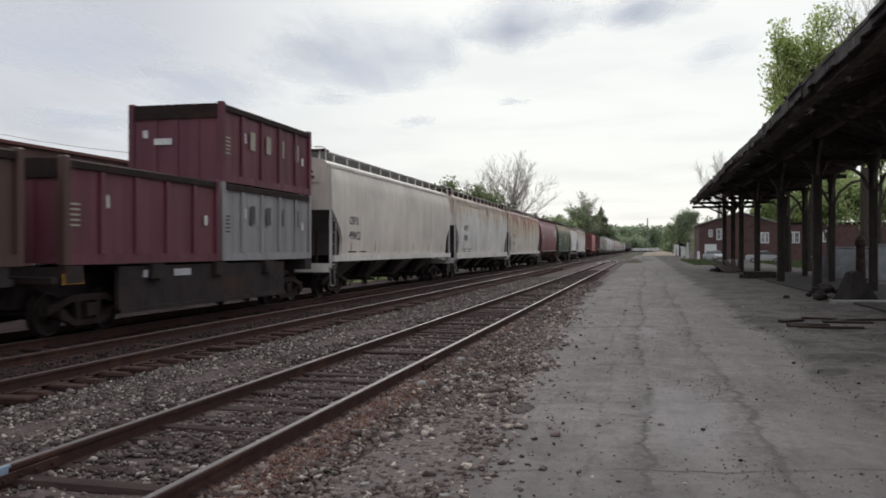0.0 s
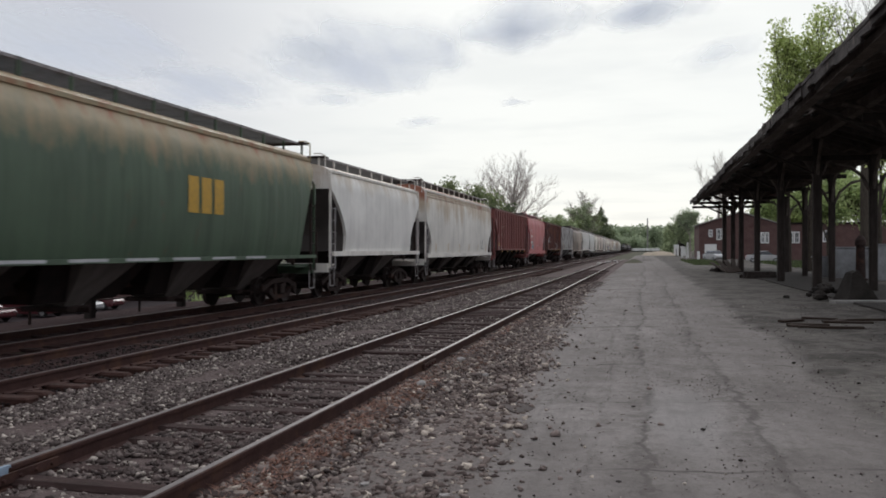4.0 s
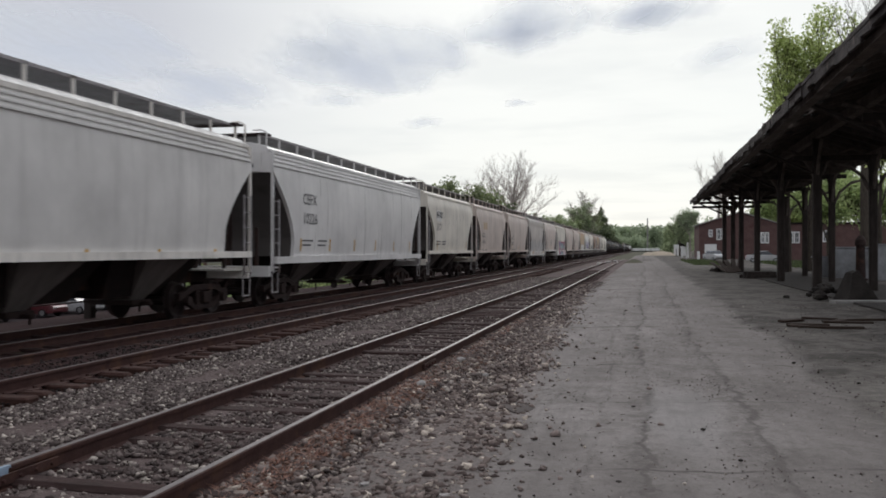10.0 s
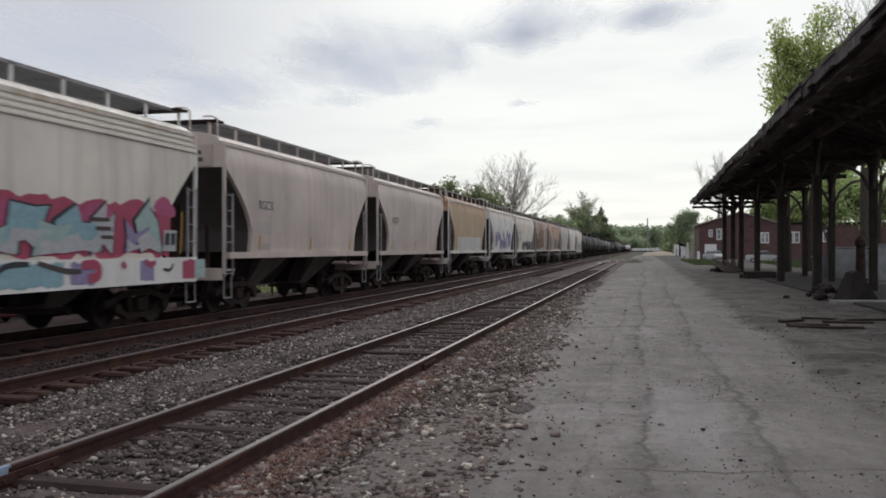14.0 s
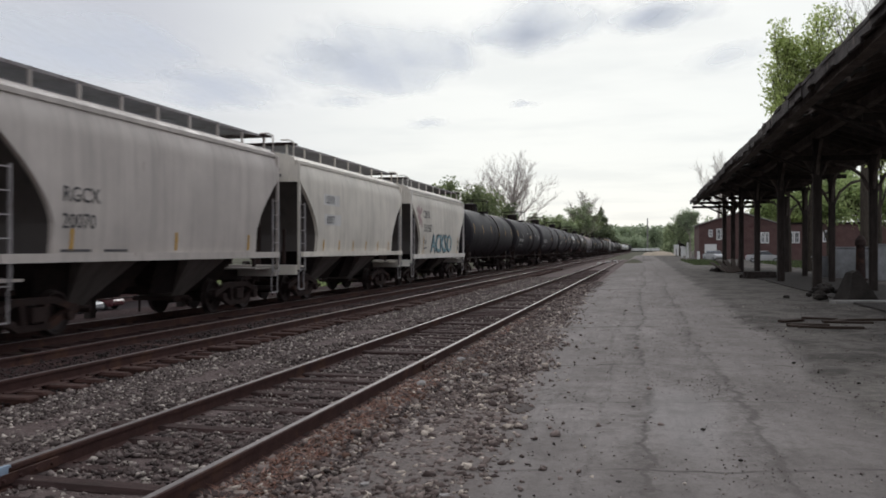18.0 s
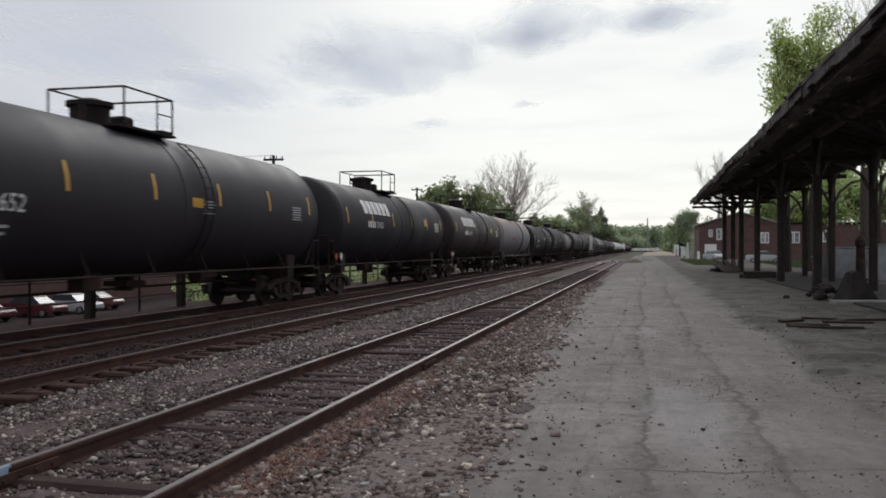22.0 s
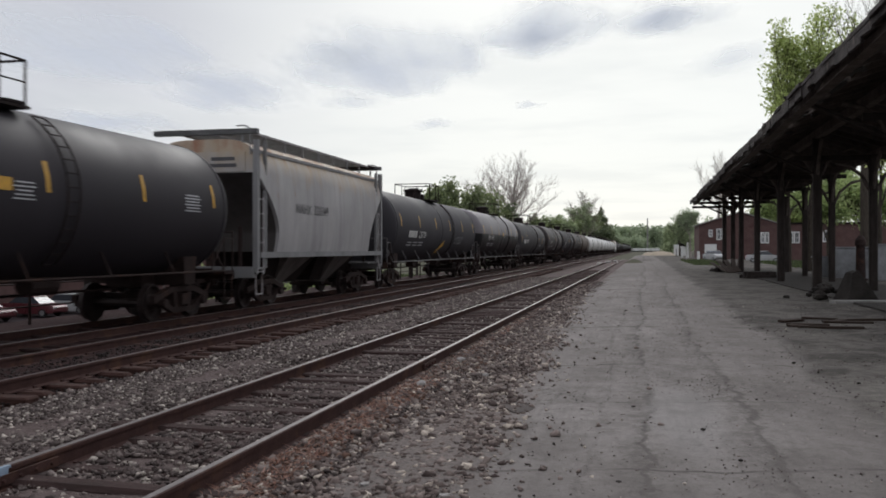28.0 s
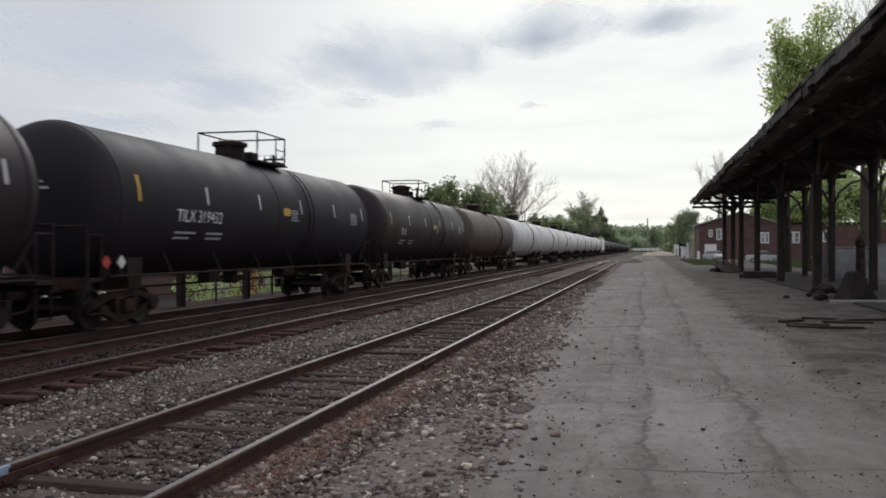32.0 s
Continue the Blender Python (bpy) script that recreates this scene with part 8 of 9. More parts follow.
def shed():
    t = thing("platform_shed", "ruined open-sided timber shed with a blackened sagging roof", "shed")
    rnd = random.Random(8)
    front = Shape().chamfer((0, 0, 3.1), (0.34, 0.34, 6.3), 0.04).mesh("post", M_TIMBER)
    back = Shape().chamfer((0, 0, 2.75), (0.30, 0.30, 5.5), 0.04).mesh("post", M_TIMBER)
    for k, y in enumerate(SHED_Y):
        xb = 8.9 + 0.035 * (y - 38)
        for x, me, top in ((6.8, front, 6.1), (xb, back, 5.5)) if y < 70 else ((6.8, front, 6.1),):
            p = part("post", me, M_TIMBER, t, "square blackened timber post", at=pose(x, y, -0.05, 0, 0, rnd.uniform(-2, 2)))
            for s in (-1, 1):
                # knee braces curving out of the post to the beam, and across it
                part("brace", Shape().pipe([(0, s * 0.12, top - 1.35), (0, s * 0.38, top - 0.75), (0, s * 0.85, top - 0.25), (0, s * 1.25, top - 0.02)], 0.075, 5), M_SOOT, p)
                part("brace", Shape().pipe([(s * 0.12, 0, top - 1.45), (s * 0.40, 0, top - 0.85), (s * 0.9, 0, top - 0.42), (s * 1.4, 0, top - 0.30)], 0.07, 5), M_SOOT, p)
            part("footing", Shape().chamfer((0, 0, 0.02), (0.54, 0.54, 0.12), 0.04), M_RUBBLE, p)
        # a cantilevered tie and its rafters over each pair of posts
        xa = 4.1 if y > 70 else 5.9
        part("tie_beam", Shape().box(((xa + 9.9) / 2, y, 5.36), (9.9 - xa, 0.16, 0.2)), M_TIMBER, t)
        part("strut", Shape().pipe([(4.5, y, 5.78), (6.65, y, 4.75)], 0.07, 5), M_TIMBER, t)
    y0, y1 = 6.0, 80.6
    for x, z, h in ((6.8, 6.30, 0.34), (9.35, 5.62, 0.30), (4.35, 5.70, 0.18)):
        part("beam", Shape().box((x, (y0 + y1) / 2, z), (0.26, y1 - y0, h)), M_SOOT, t)
    y = y0
    while y < y1:
        for a, b in ((EAVE, RIDGE), (RIDGE, BACK)):
            pts = [(a[0], y - 0.06, a[1]), (b[0], y - 0.06, b[1]), (b[0], y - 0.06, b[1] + 0.17), (a[0], y - 0.06, a[1] + 0.17)]
            part("rafter", Shape().loft([pts, [(p[0], y + 0.06, p[2]) for p in pts]]), M_SOOT, t)
        y += 1.25
    # roof deck: rotten boards in courses across both slopes, some broken away
    y = y0
    while y < y1:
        w = rnd.uniform(0.8, 1.35)
        sag = 0.04 * math.sin(y * 0.33) + rnd.uniform(-0.015, 0.015)
        x0 = EAVE[0] + rnd.choice((0, 0, 0, 0.06, 0.16, -0.06)) + rnd.uniform(-0.03, 0.03)
        gap = rnd.random() < 0.3
        spans = [(x0, 5.0), (5.12 + 0.18 * gap, RIDGE[0]), (RIDGE[0], 8.6), (8.62, BACK[0])]
        for xa, xb in spans:
            za, zb = roof_z(max(xa, EAVE[0])) + 0.18 + sag, roof_z(xb) + 0.18 + sag
            ring = [(xa, za), (xb, zb), (xb, zb + 0.09), (xa, za + 0.09)]
            part("roof_board", Shape().loft([[(px, yy, pz) for px, pz in ring] for yy in (y, y + w - 0.02)]), M_TAR, t)
        fh = rnd.choice((0.34, 0.30, 0.26, 0.20, 0.38))
        part("fascia", Shape().box((0, 0, -fh / 2), (0.06, w - 0.015, fh)), M_TAR, t, at=pose(EAVE[0] + 0.03, y + w / 2, EAVE[1] + 0.26 + sag, rnd.uniform(-2.5, 2.5), rnd.uniform(-6, 4), rnd.uniform(-1.5, 1.5)))
        for _ in range(rnd.choice((0, 0, 1, 1, 2))):
            part("torn_strip", Shape().add(*chunk(rnd, rnd.uniform(0.05, 0.16), 0.35)), M_TAR, t, at=pose(x0 + rnd.uniform(-0.02, 0.3), y + rnd.uniform(0, w), EAVE[1] + 0.28 + sag))
        for _ in range(rnd.choice((0, 1, 1, 2, 3))):
            # a strip of roofing felt or a split lath hanging on the underside
            xh = rnd.uniform(4.1, 5.9)
            part("hanging_lath", Shape().chamfer((0, 0, 0), (rnd.uniform(0.12, 0.5), rnd.uniform(0.15, 0.7), 0.03), 0.01), rnd.choice((M_PALEBOARD, M_SOOT, M_PALEBOARD)), t, at=pose(xh, y + rnd.uniform(0, w), roof_z(xh) - 0.05, rnd.uniform(-25, 25), rnd.uniform(-35, 0), rnd.uniform(-30, 30)))
        y += w


shed()


# ---- buildings ----
def brick_house():
    depth = 146
    xa, ya = spot(1237, depth)
    t = thing("brick_building", "two-storey red brick building with white windows and a garage", "building", pose(xa, ya, 0))
    L, W, H = 30.0, 14.0, tall(398, depth)

    def along(px):
        q = (px - 784) / 1543
        c, s = math.cos(radians(TURN)), math.sin(radians(TURN))
        return ya * (c * q - s) / (c + s * q) - xa

    part("wall", Shape().box((L / 2, W / 2, H / 2 - 0.1), (L, W, H)), M_BRICK, t)
    part("roof", Shape().box((L / 2 + 6.4, W / 2, H + 0.06), (L - 12.4, W + 0.5, 0.22)), M_ROOFEDGE, t, "flat dark roof")
    g = 13.0
    part("gable", Shape().loft([[(0, 0, H - 0.15), (g, 0, H - 0.15), (g, W, H - 0.15), (0, W, H - 0.15)], [(g / 2 - 0.05, 0, H + 1.9), (g / 2 + 0.05, 0, H + 1.9), (g / 2 + 0.05, W, H + 1.9), (g / 2 - 0.05, W, H + 1.9)]]), M_BRICK, t, "brick gable")
    for s in (0, 1):
        a, b = (-0.3, g / 2) if s == 0 else (g / 2, g + 0.3)
        za, zb = (H - 0.2, H + 1.95) if s == 0 else (H + 1.95, H - 0.2)
        part("roof", Shape().loft([[(a, -0.3, za), (b, -0.3, zb), (b, -0.3, zb + 0.16), (a, -0.3, za + 0.16)], [(a, W + 0.3, za), (b, W + 0.3, zb), (b, W + 0.3, zb + 0.16), (a, W + 0.3, za + 0.16)]]), M_CONCRETE, t, "pale roof slope over the gable")
    top = lambda py: tall(py, depth)
    for p0, p1, y0, y1 in ((1254, 1261, 408, 421), (1268, 1276, 406, 426), (1277, 1285, 406, 426), (1346, 1353, 413, 432), (1354, 1361, 413, 432), (1394, 1404, 412, 432), (1405, 1415, 412, 432), (1456, 1465, 410, 430), (1466, 1475, 410, 430)):
        x, w = (along(p0) + along(p1)) / 2, along(p1) - along(p0) - 0.25
        z, h = (top(y0) + top(y1)) / 2, top(y0) - top(y1) - 0.25
        win = part("window", Shape().box((x, -0.03, z), (w + 0.25, 0.1, h + 0.25)), M_WHITE, t, "white window frame")
        for q in (-1, 1):
            for s in (-1, 1):
                part("pane", Shape().box((x + q * w / 4, -0.09, z + s * h / 4), (w / 2 - 0.07, 0.04, h / 2 - 0.08)), M_GLASS, win)
    part("garage_door", Shape().box(((along(1247) + along(1268)) / 2, -0.05, 1.25), (along(1268) - along(1247), 0.1, 2.5)), M_WHITE, t, "white garage door")


brick_house()


def left_hall():
    t = thing("brick_hall", "long red brick hall in the lower yard beyond the tracks", "building", pose(-56, 8, -3.1))
    part("wall", Shape().box((0, 39, 6.3), (20, 78, 12.6)), M_BRICK, t)
    part("roof", Shape().box((0, 39, 12.72), (20.6, 78.6, 0.25)), plain("maroon_roof", (0.14, 0.05, 0.045), 0.8), t)
    for k in range(14):
        for z in (4.0, 9.0):
            win = part("window", Shape().box((10.03, 3 + 5.4 * k, z), (0.08, 2.2, 2.4)), M_CONCRETE, t)
            part("pane", Shape().box((10.08, 3 + 5.4 * k, z), (0.04, 1.9, 2.1)), M_GLASS, win)


left_hall()
sheet("pavement_yard", -45.9, -18.6, -10, 110, -3.09, M_ASPHALT, "worn asphalt yard lying below the tracks", (1.2, 1.2), 0.02)


def chimney():
    x, y = spot(1146, 640)
    t = thing("chimney", "slim tall chimney stack on the horizon", "chimney", pose(x, y, 0))
    part("stack", Shape().rod((0, 0, 0), (0, 0, tall(388, 640)), 0.6, 10, 0.42), M_CONCRETE, t)


chimney()


def utility_pole(px, py, depth, seed):
    x, y = spot(px, depth)
    h = tall(py, depth) + 2.95
    t = thing("utility_pole", "wooden utility pole with crossarms", "utility pole", pose(x, y, -3.05), "utility poles")
    part("pole", Shape().rod((0, 0, 0), (0, 0, h), 0.16, 10, 0.11), M_TIMBER, t)
    for k, z in enumerate((h - 0.3,)):
        part("crossarm", Shape().box((0, 0, z), (1.5, 0.12, 0.14)), M_TIMBER, t)
        for j in range(4):
            part("insulator", Shape().rod((-0.66 + 0.44 * j, 0, z + 0.07), (-0.66 + 0.44 * j, 0, z + 0.27), 0.05, 8, 0.03), M_GLASS, t)


utility_pole(484, 274, 62, 1)
utility_pole(738, 332, 115, 2)


# ---- beyond the tracks: yard, fence, parked cars ----
def yard_fence():
    t = thing("yard_fence", "low fence of dark timber posts and thin steel rails", "fence", pose(-14.45, 0, -0.14))
    thick = Shape().chamfer((0, 0, 0.7), (0.24, 0.24, 1.4), 0.03).mesh("post", M_TIMBER)
    thin = Shape().box((0, 0, 0.55), (0.05, 0.05, 1.1)).mesh("stake", M_STEEL)
    for k in range(11):
        y = 11.2 + 4.7 * k
        part("post", thick, M_TIMBER, t, "thick dark timber post", at=pose(0, y, 0))
        part("stake", thin, M_STEEL, t, at=pose(0, y + 2.35, 0))
    for z in (0.45, 1.0):
        part("rail", Shape().rod((0, 11.2, z), (0, 60, z), 0.02, 6), M_STEEL, t)


def bushes():
    for px, d, w, top, s in ((352, 41, 2.6, 466, 81), (402, 44, 2.4, 470, 82), (540, 60, 3.5, 455, 83), (600, 66, 3.5, 455, 84), (665, 78, 4.0, 452, 85), (480, 56, 2.4, 462, 86)):
        x, y = spot(px, d)
        base = -0.16 - fall(x)
        rnd = random.Random(s)
        h = tall(top, d) - base
        t = thing("bush", "leafy green bush on the bank beyond the tracks", "bush", pose(x, y, base), "bushes beyond the tracks")
        wood = Shape()
        balls = []
        for k in range(9):
            a, r = rnd.uniform(0, 6.28), rnd.uniform(0.1, 0.42) * w
            e = (r * math.cos(a), r * math.sin(a), h * rnd.uniform(0.45, 0.9))
            wood.rod((0, 0, 0), e, 0.035, 5, 0.012)
            balls += [(*e, 0.26 * w), (e[0] * 0.8, e[1] * 0.8, e[2] * 0.5, 0.28 * w)]
        part("stems", wood, M_BARK, t)
        part("crown", leaf_mesh("crown", balls, 0.10, M_LEAFMID, s, 1500), M_LEAFMID, t)


yard_fence()
M_TYRE = plain("tyre_rubber", (0.02, 0.02, 0.021), 0.85)
M_HUB = plain("grey_hub_metal", (0.35, 0.35, 0.36), 0.35, 0.6)
M_LAMP = plain("lamp_glass", (0.55, 0.50, 0.48), 0.2)


def parked_car(x, y, turn, color, label, base=-0.12):
    paint = plain("car_body_" + color[0], color[1], 0.3)
    t = thing("parked_car", label, "car", pose(x, y, base, 0, 0, turn), "parked cars")
    w = 0.88
    rings = []
    for yy, zlo, zhi, k in ((-2.25, 0.45, 0.68, 0.86), (-2.1, 0.30, 0.82, 0.97), (-1.1, 0.24, 0.96, 1.0), (1.2, 0.24, 0.98, 1.0), (2.0, 0.30, 0.95, 0.97), (2.2, 0.42, 0.78, 0.88)):
        a = w * k
        rings.append([(-a * 0.96, yy, zlo), (a * 0.96, yy, zlo), (a, yy, (zlo + zhi) / 2), (a * 0.93, yy, zhi), (-a * 0.93, yy, zhi), (-a, yy, (zlo + zhi) / 2)])
    part("body", Shape().loft(rings), paint, t, smooth=True)
    cab = [[(-w * k, yy, 0.93), (w * k, yy, 0.93), (w * k * 0.80, yy2, 1.42), (-w * k * 0.80, yy2, 1.42)] for yy, yy2, k in ((-1.15, -0.45, 0.92), (1.5, 0.9, 0.92))]
    part("cabin", Shape().loft(cab), M_GLASS, t, "dark car windows")
    part("roof", Shape().chamfer((0, 0.22, 1.43), (1.34, 1.45, 0.06), 0.03), paint, t)
    for q in (-1, 1):
        for e in (-1.35, 1.35):
            wh = part("wheel", Shape().rod((q * 0.68, e, 0.31), (q * 0.87, e, 0.31), 0.31, 18), M_TYRE, t)
            part("rim", Shape().rod((q * 0.865, e, 0.31), (q * 0.885, e, 0.31), 0.19, 14), M_HUB, wh)
        part("headlight", Shape().box((q * 0.6, -2.2, 0.66), (0.32, 0.1, 0.12)), M_LAMP, t)
        part("tail_light", Shape().box((q * 0.62, 2.16, 0.78), (0.28, 0.08, 0.14)), M_RED, t)
    return t


WHITE_CAR, RED_CAR, SILVER_CAR = ("white", (0.45, 0.45, 0.46)), ("red", (0.10, 0.022, 0.028)), ("silver", (0.28, 0.285, 0.30))
for y, color, label in ((44.0, RED_CAR, "dark red parked car in the lower yard"), (49.0, RED_CAR, "dark red parked car in the lower yard"), (53.8, RED_CAR, "dark red parked car in the lower yard"), (57.2, WHITE_CAR, "white parked car in the lower yard"),
                        (61.2, RED_CAR, "dark red parked car in the lower yard"), (40.5, WHITE_CAR, "white parked car in the lower yard")):
    parked_car(-42.0 + 0.6 * math.sin(y), y, 90 + 3 * math.sin(7 * y), color, label, -3.08)
parked_car(*spot(1264, 128), 22, WHITE_CAR, "white car parked before the brick building", 0.0)
parked_car(*spot(1352, 110), 85, WHITE_CAR, "white car parked behind the shed", 0.0)


def brick_hut():
    x, y = spot(438, 92)
    t = thing("brick_hut", "small orange brick hut with a flat roof", "hut", pose(x, y, -3.1))
    part("wall", Shape().box((0, 0, 1.3), (2.6, 3.0, 2.6)), surface("orange_brick", (0.20, 0.07, 0.04), (0.28, 0.11, 0.065), 0.9, 1.5, 14, 0.3, 0.01), t)
    part("roof", Shape().box((0, 0, 2.68), (2.9, 3.3, 0.16)), M_CONCRETE, t)
    part("door", Shape().box((1.32, 0.4, 1.0), (0.06, 0.9, 2.0)), M_TIMBER, t)


brick_hut()


def grass(name, label, x0, x1, y0, y1, count, seed, height=0.22, z=-0.1, material=M_GRASS, lay=0.4):
    rng = np.random.default_rng(seed)
    p = np.stack([rng.uniform(x0, x1, count), rng.uniform(y0, y1, count), np.full(count, z)], 1)
    a = rng.uniform(0, 6.28, count)
    d = np.stack([np.cos(a), np.sin(a), np.zeros(count)], 1)
    h = height * rng.uniform(0.4, 1.3, (count, 1))
    lean = rng.normal(size=(count, 3)) * (0.4 if lay == 0.4 else 1.0) * h
    lean[:, 2] = h[:, 0] * (1.0 if lay == 0.4 else 0.4)
    w = 0.02 + 0.12 * h if lay == 0.4 else 0.006 + 0.05 * h
    quad = np.stack([p - d * w, p + d * w, p + lean], 1)
    me = bpy.data.meshes.new(name)
    me.vertices.add(count * 3)
    me.vertices.foreach_set("co", quad.reshape(-1))
    me.loops.add(count * 3)
    me.loops.foreach_set("vertex_index", np.arange(count * 3))
    me.polygons.add(count)
    me.polygons.foreach_set("loop_start", np.arange(0, count * 3, 3))
    me.update(calc_edges=True)
    me.materials.append(material)
    tagged(new(name, me), label, "grass", kind="stuff")


M_DRYWEED = leafy("dry_rusty_weeds", (0.17, 0.075, 0.05), (0.36, 0.20, 0.15))
grass("dry_weeds", "dry rust-coloured weeds lying beside the rail", -3.04, -2.62, 5.2, 11.5, 2600, 11, 0.07, -0.05, M_DRYWEED, 0.12)
grass("dry_weeds", "dry rust-coloured weeds lying beside the rail", -3.05, -2.8, 11, 26, 1400, 12, 0.06, -0.05, M_DRYWEED, 0.12)
bushes()
grass("grass", "rough green grass beyond the tracks", -18.3, -15.0, 22, 70, 4000, 3, 0.2, -0.9)
grass("grass", "rough green grass in the lower yard", -44, -20, 96, 150, 14000, 8, 0.5, -3.1)
grass("grass", "rough green grass behind the shed", 13.5, 30, 48, 118, 16000, 4, 0.35, -0.02)
grass("grass", "weeds along the lane's far edge", 5.2, 9.0, 95, 135, 3500, 5, 0.25, -0.02)


def power_line():
    t = thing("power_line", "thin black overhead wire at the utility pole", "wire")
    a = Vector((*spot(484, 62), tall(276, 62)))
    b = Vector((*spot(-420, 42), tall(130, 42)))
    pts = []
    for k in range(17):
        u = k / 16
        m = a.lerp(b, u)
        pts.append((m.x, m.y, m.z - 1.4 * 4 * u * (1 - u)))
    part("wire", Shape().pipe(pts, 0.012, 5), M_STEEL, t)


power_line()


# ---- clutter round the shed ----
def shed_clutter():
    rnd = random.Random(77)
    # a tipped concrete wedge with a mound of rubble beside it
    x, y = spot(1515, 28.5)
    t = thing("concrete_wedge", "dark tipped concrete footing like a wedge", "footing", pose(x, y, -0.02, 0, 0, 20))
    part("block", Shape().loft([[(-0.55, -0.45, 0), (0.55, -0.45, 0), (0.55, 0.45, 0), (-0.55, 0.45, 0)], [(-0.24, -0.2, 0.95), (-0.02, -0.2, 1.02), (-0.02, 0.2, 1.02), (-0.24, 0.2, 0.95)]]), M_RUBBLE, t)
    x, y = spot(1462, 29.5)
    t = thing("rubble_pile", "low pile of dark broken rubble with weeds", "rubble", pose(x, y, 0))
    for k in range(26):
        r = abs(rnd.gauss(0, 0.5))
        a = rnd.uniform(0, 6.28)
        sh = Shape().add(*chunk(rnd, rnd.uniform(0.12, 0.26)))
        part("lump", sh, M_RUBBLE, t, at=pose(1.1 * r * math.cos(a), 0.8 * r * math.sin(a), max(0.05, 0.5 - 0.6 * r)))
    x, y = spot(1536, 27.2)
    tagged(part("concrete_slab", Shape().chamfer((0, 0, 0.05), (2.2, 0.5, 0.1), 0.02), M_CONCRETE, None, at=pose(x, y, 0, 0, 0, 12)), "pale broken concrete slab lying flat", "slab")
    for px, d, w, h, rz in ((1508, 50, 2.4, 1.75, 10), (1572, 47, 1.6, 1.9, 14), (1452, 51, 0.9, 1.2, 8)):
        x, y = spot(px, d)
        t = thing("concrete_barrier", "stained grey concrete wall panel standing upright", "barrier", pose(x, y, 0, 0, 0, rz), "concrete barriers by the shed")
        part("slab", Shape().chamfer((0, 0, h / 2), (w, 0.22, h), 0.03), M_OLDWALL, t)
        part("cap", Shape().box((0, 0, h + 0.04), (w + 0.06, 0.3, 0.08)), M_OLDWALL, t)
    x, y = spot(1523, 47)
    t = thing("old_stand_pipe", "dark rusted iron stand pipe with a domed cap", "stand pipe", pose(x, y, 0))
    part("column", Shape().rod((0, 0, 0), (0, 0, 1.9), 0.26, 14, 0.22), M_STEEL, t, smooth=True)
    part("cap", Shape().rod((0, 0, 1.9), (0, 0, 2.2), 0.30, 14, 0.26).rod((0, 0, 2.2), (0, 0, 2.42), 0.26, 14, 0.1), M_STEEL, t, smooth=True)
    part("flange", Shape().rod((0, 0, 0.0), (0, 0, 0.12), 0.38, 14), M_STEEL, t, smooth=True)
    for k, (px, d, ln_, rz) in enumerate(((1430, 19.3, 0.9, 12), (1470, 18.6, 1.3, -6), (1400, 20.4, 0.7, 40), (1500, 19.9, 1.1, 9), (1450, 21.0, 0.8, -25), (1535, 20.6, 1.4, 14), (1485, 20.3, 0.6, 60), (1415, 18.9, 0.5, -40))):
        x, y = spot(px, d)
        tagged(part("board", Shape().chamfer((0, 0, 0.04), (ln_, 0.18, 0.05), 0.01), M_BOARD, None, at=pose(x, y, -0.01, rnd.uniform(-3, 3), rnd.uniform(-2, 2), rz)), "rotten dark board lying in the dirt", "board", "boards lying by the shed")
    x, y = spot(1288, 64)
    for k in range(5):
        tagged(part("plank", Shape().box((0, 0, 0), (0.3, 4.2, 0.06)), M_BOARD, None, at=pose(x + 0.35 * k - 0.6, y, 0.35 + 0.05 * k, 9 + k, 0, 12 - 5 * k)), "fallen roof plank leaning on rubble", "plank", "fallen planks")
    t = thing("rubble_pile", "dark heap of rubble under fallen planks", "rubble", pose(x, y + 1.5, 0))
    for k in range(14):
        part("lump", Shape().add(*chunk(rnd, rnd.uniform(0.2, 0.4))), M_RUBBLE, t, at=pose(rnd.uniform(-1, 1), rnd.uniform(-1.4, 1.4), rnd.uniform(0.05, 0.25)))
    x, y = spot(1342, 50.5)
    t = thing("timber_stack", "low dark stack of old timbers", "timber stack", pose(x, y, 0, 0, 0, 10))
    for k in range(4):
        for j in range(2):
            part("timber", Shape().chamfer((0, 0, 0), (1.7 - 0.1 * j, 0.24, 0.2), 0.02), M_TIMBER, t, at=pose(rnd.uniform(-0.1, 0.1), -0.4 + 0.28 * k, 0.1 + 0.2 * j))
    tagged(part("shed_floor", Shape().box((8.6, 52, 0.0), (4.6, 58, 0.10)), M_RUBBLE, None), "dark cracked platform floor under the shed", "floor", kind="structure")
    # loose lumps on the lane
    for k, (px, d, s) in enumerate(((1095, 6.35, 0.035), (1120, 9.4, 0.03), (1245, 8.2, 0.03), (1520, 11, 0.05), (980, 7.6, 0.03), (1310, 7.0, 0.03), (1405, 13, 0.04))):
        x, y = spot(px, d)
        tagged(part("lump_of_coal", Shape().add(*chunk(rnd, 0.75 * s)), M_RUBBLE, None, at=pose(x, y, 0.005)), "small dark lump lying on the lane", "lump", "lumps on the lane")
    x, y = spot(922, 9.4)
    tagged(part("scrap_plate", Shape().chamfer((0, 0, 0.0), (0.34, 0.42, 0.02), 0.006), M_STEEL, None, at=pose(x, y, -0.02, 2, 1, 30)), "dark rusted scrap plate in the gravel", "scrap")
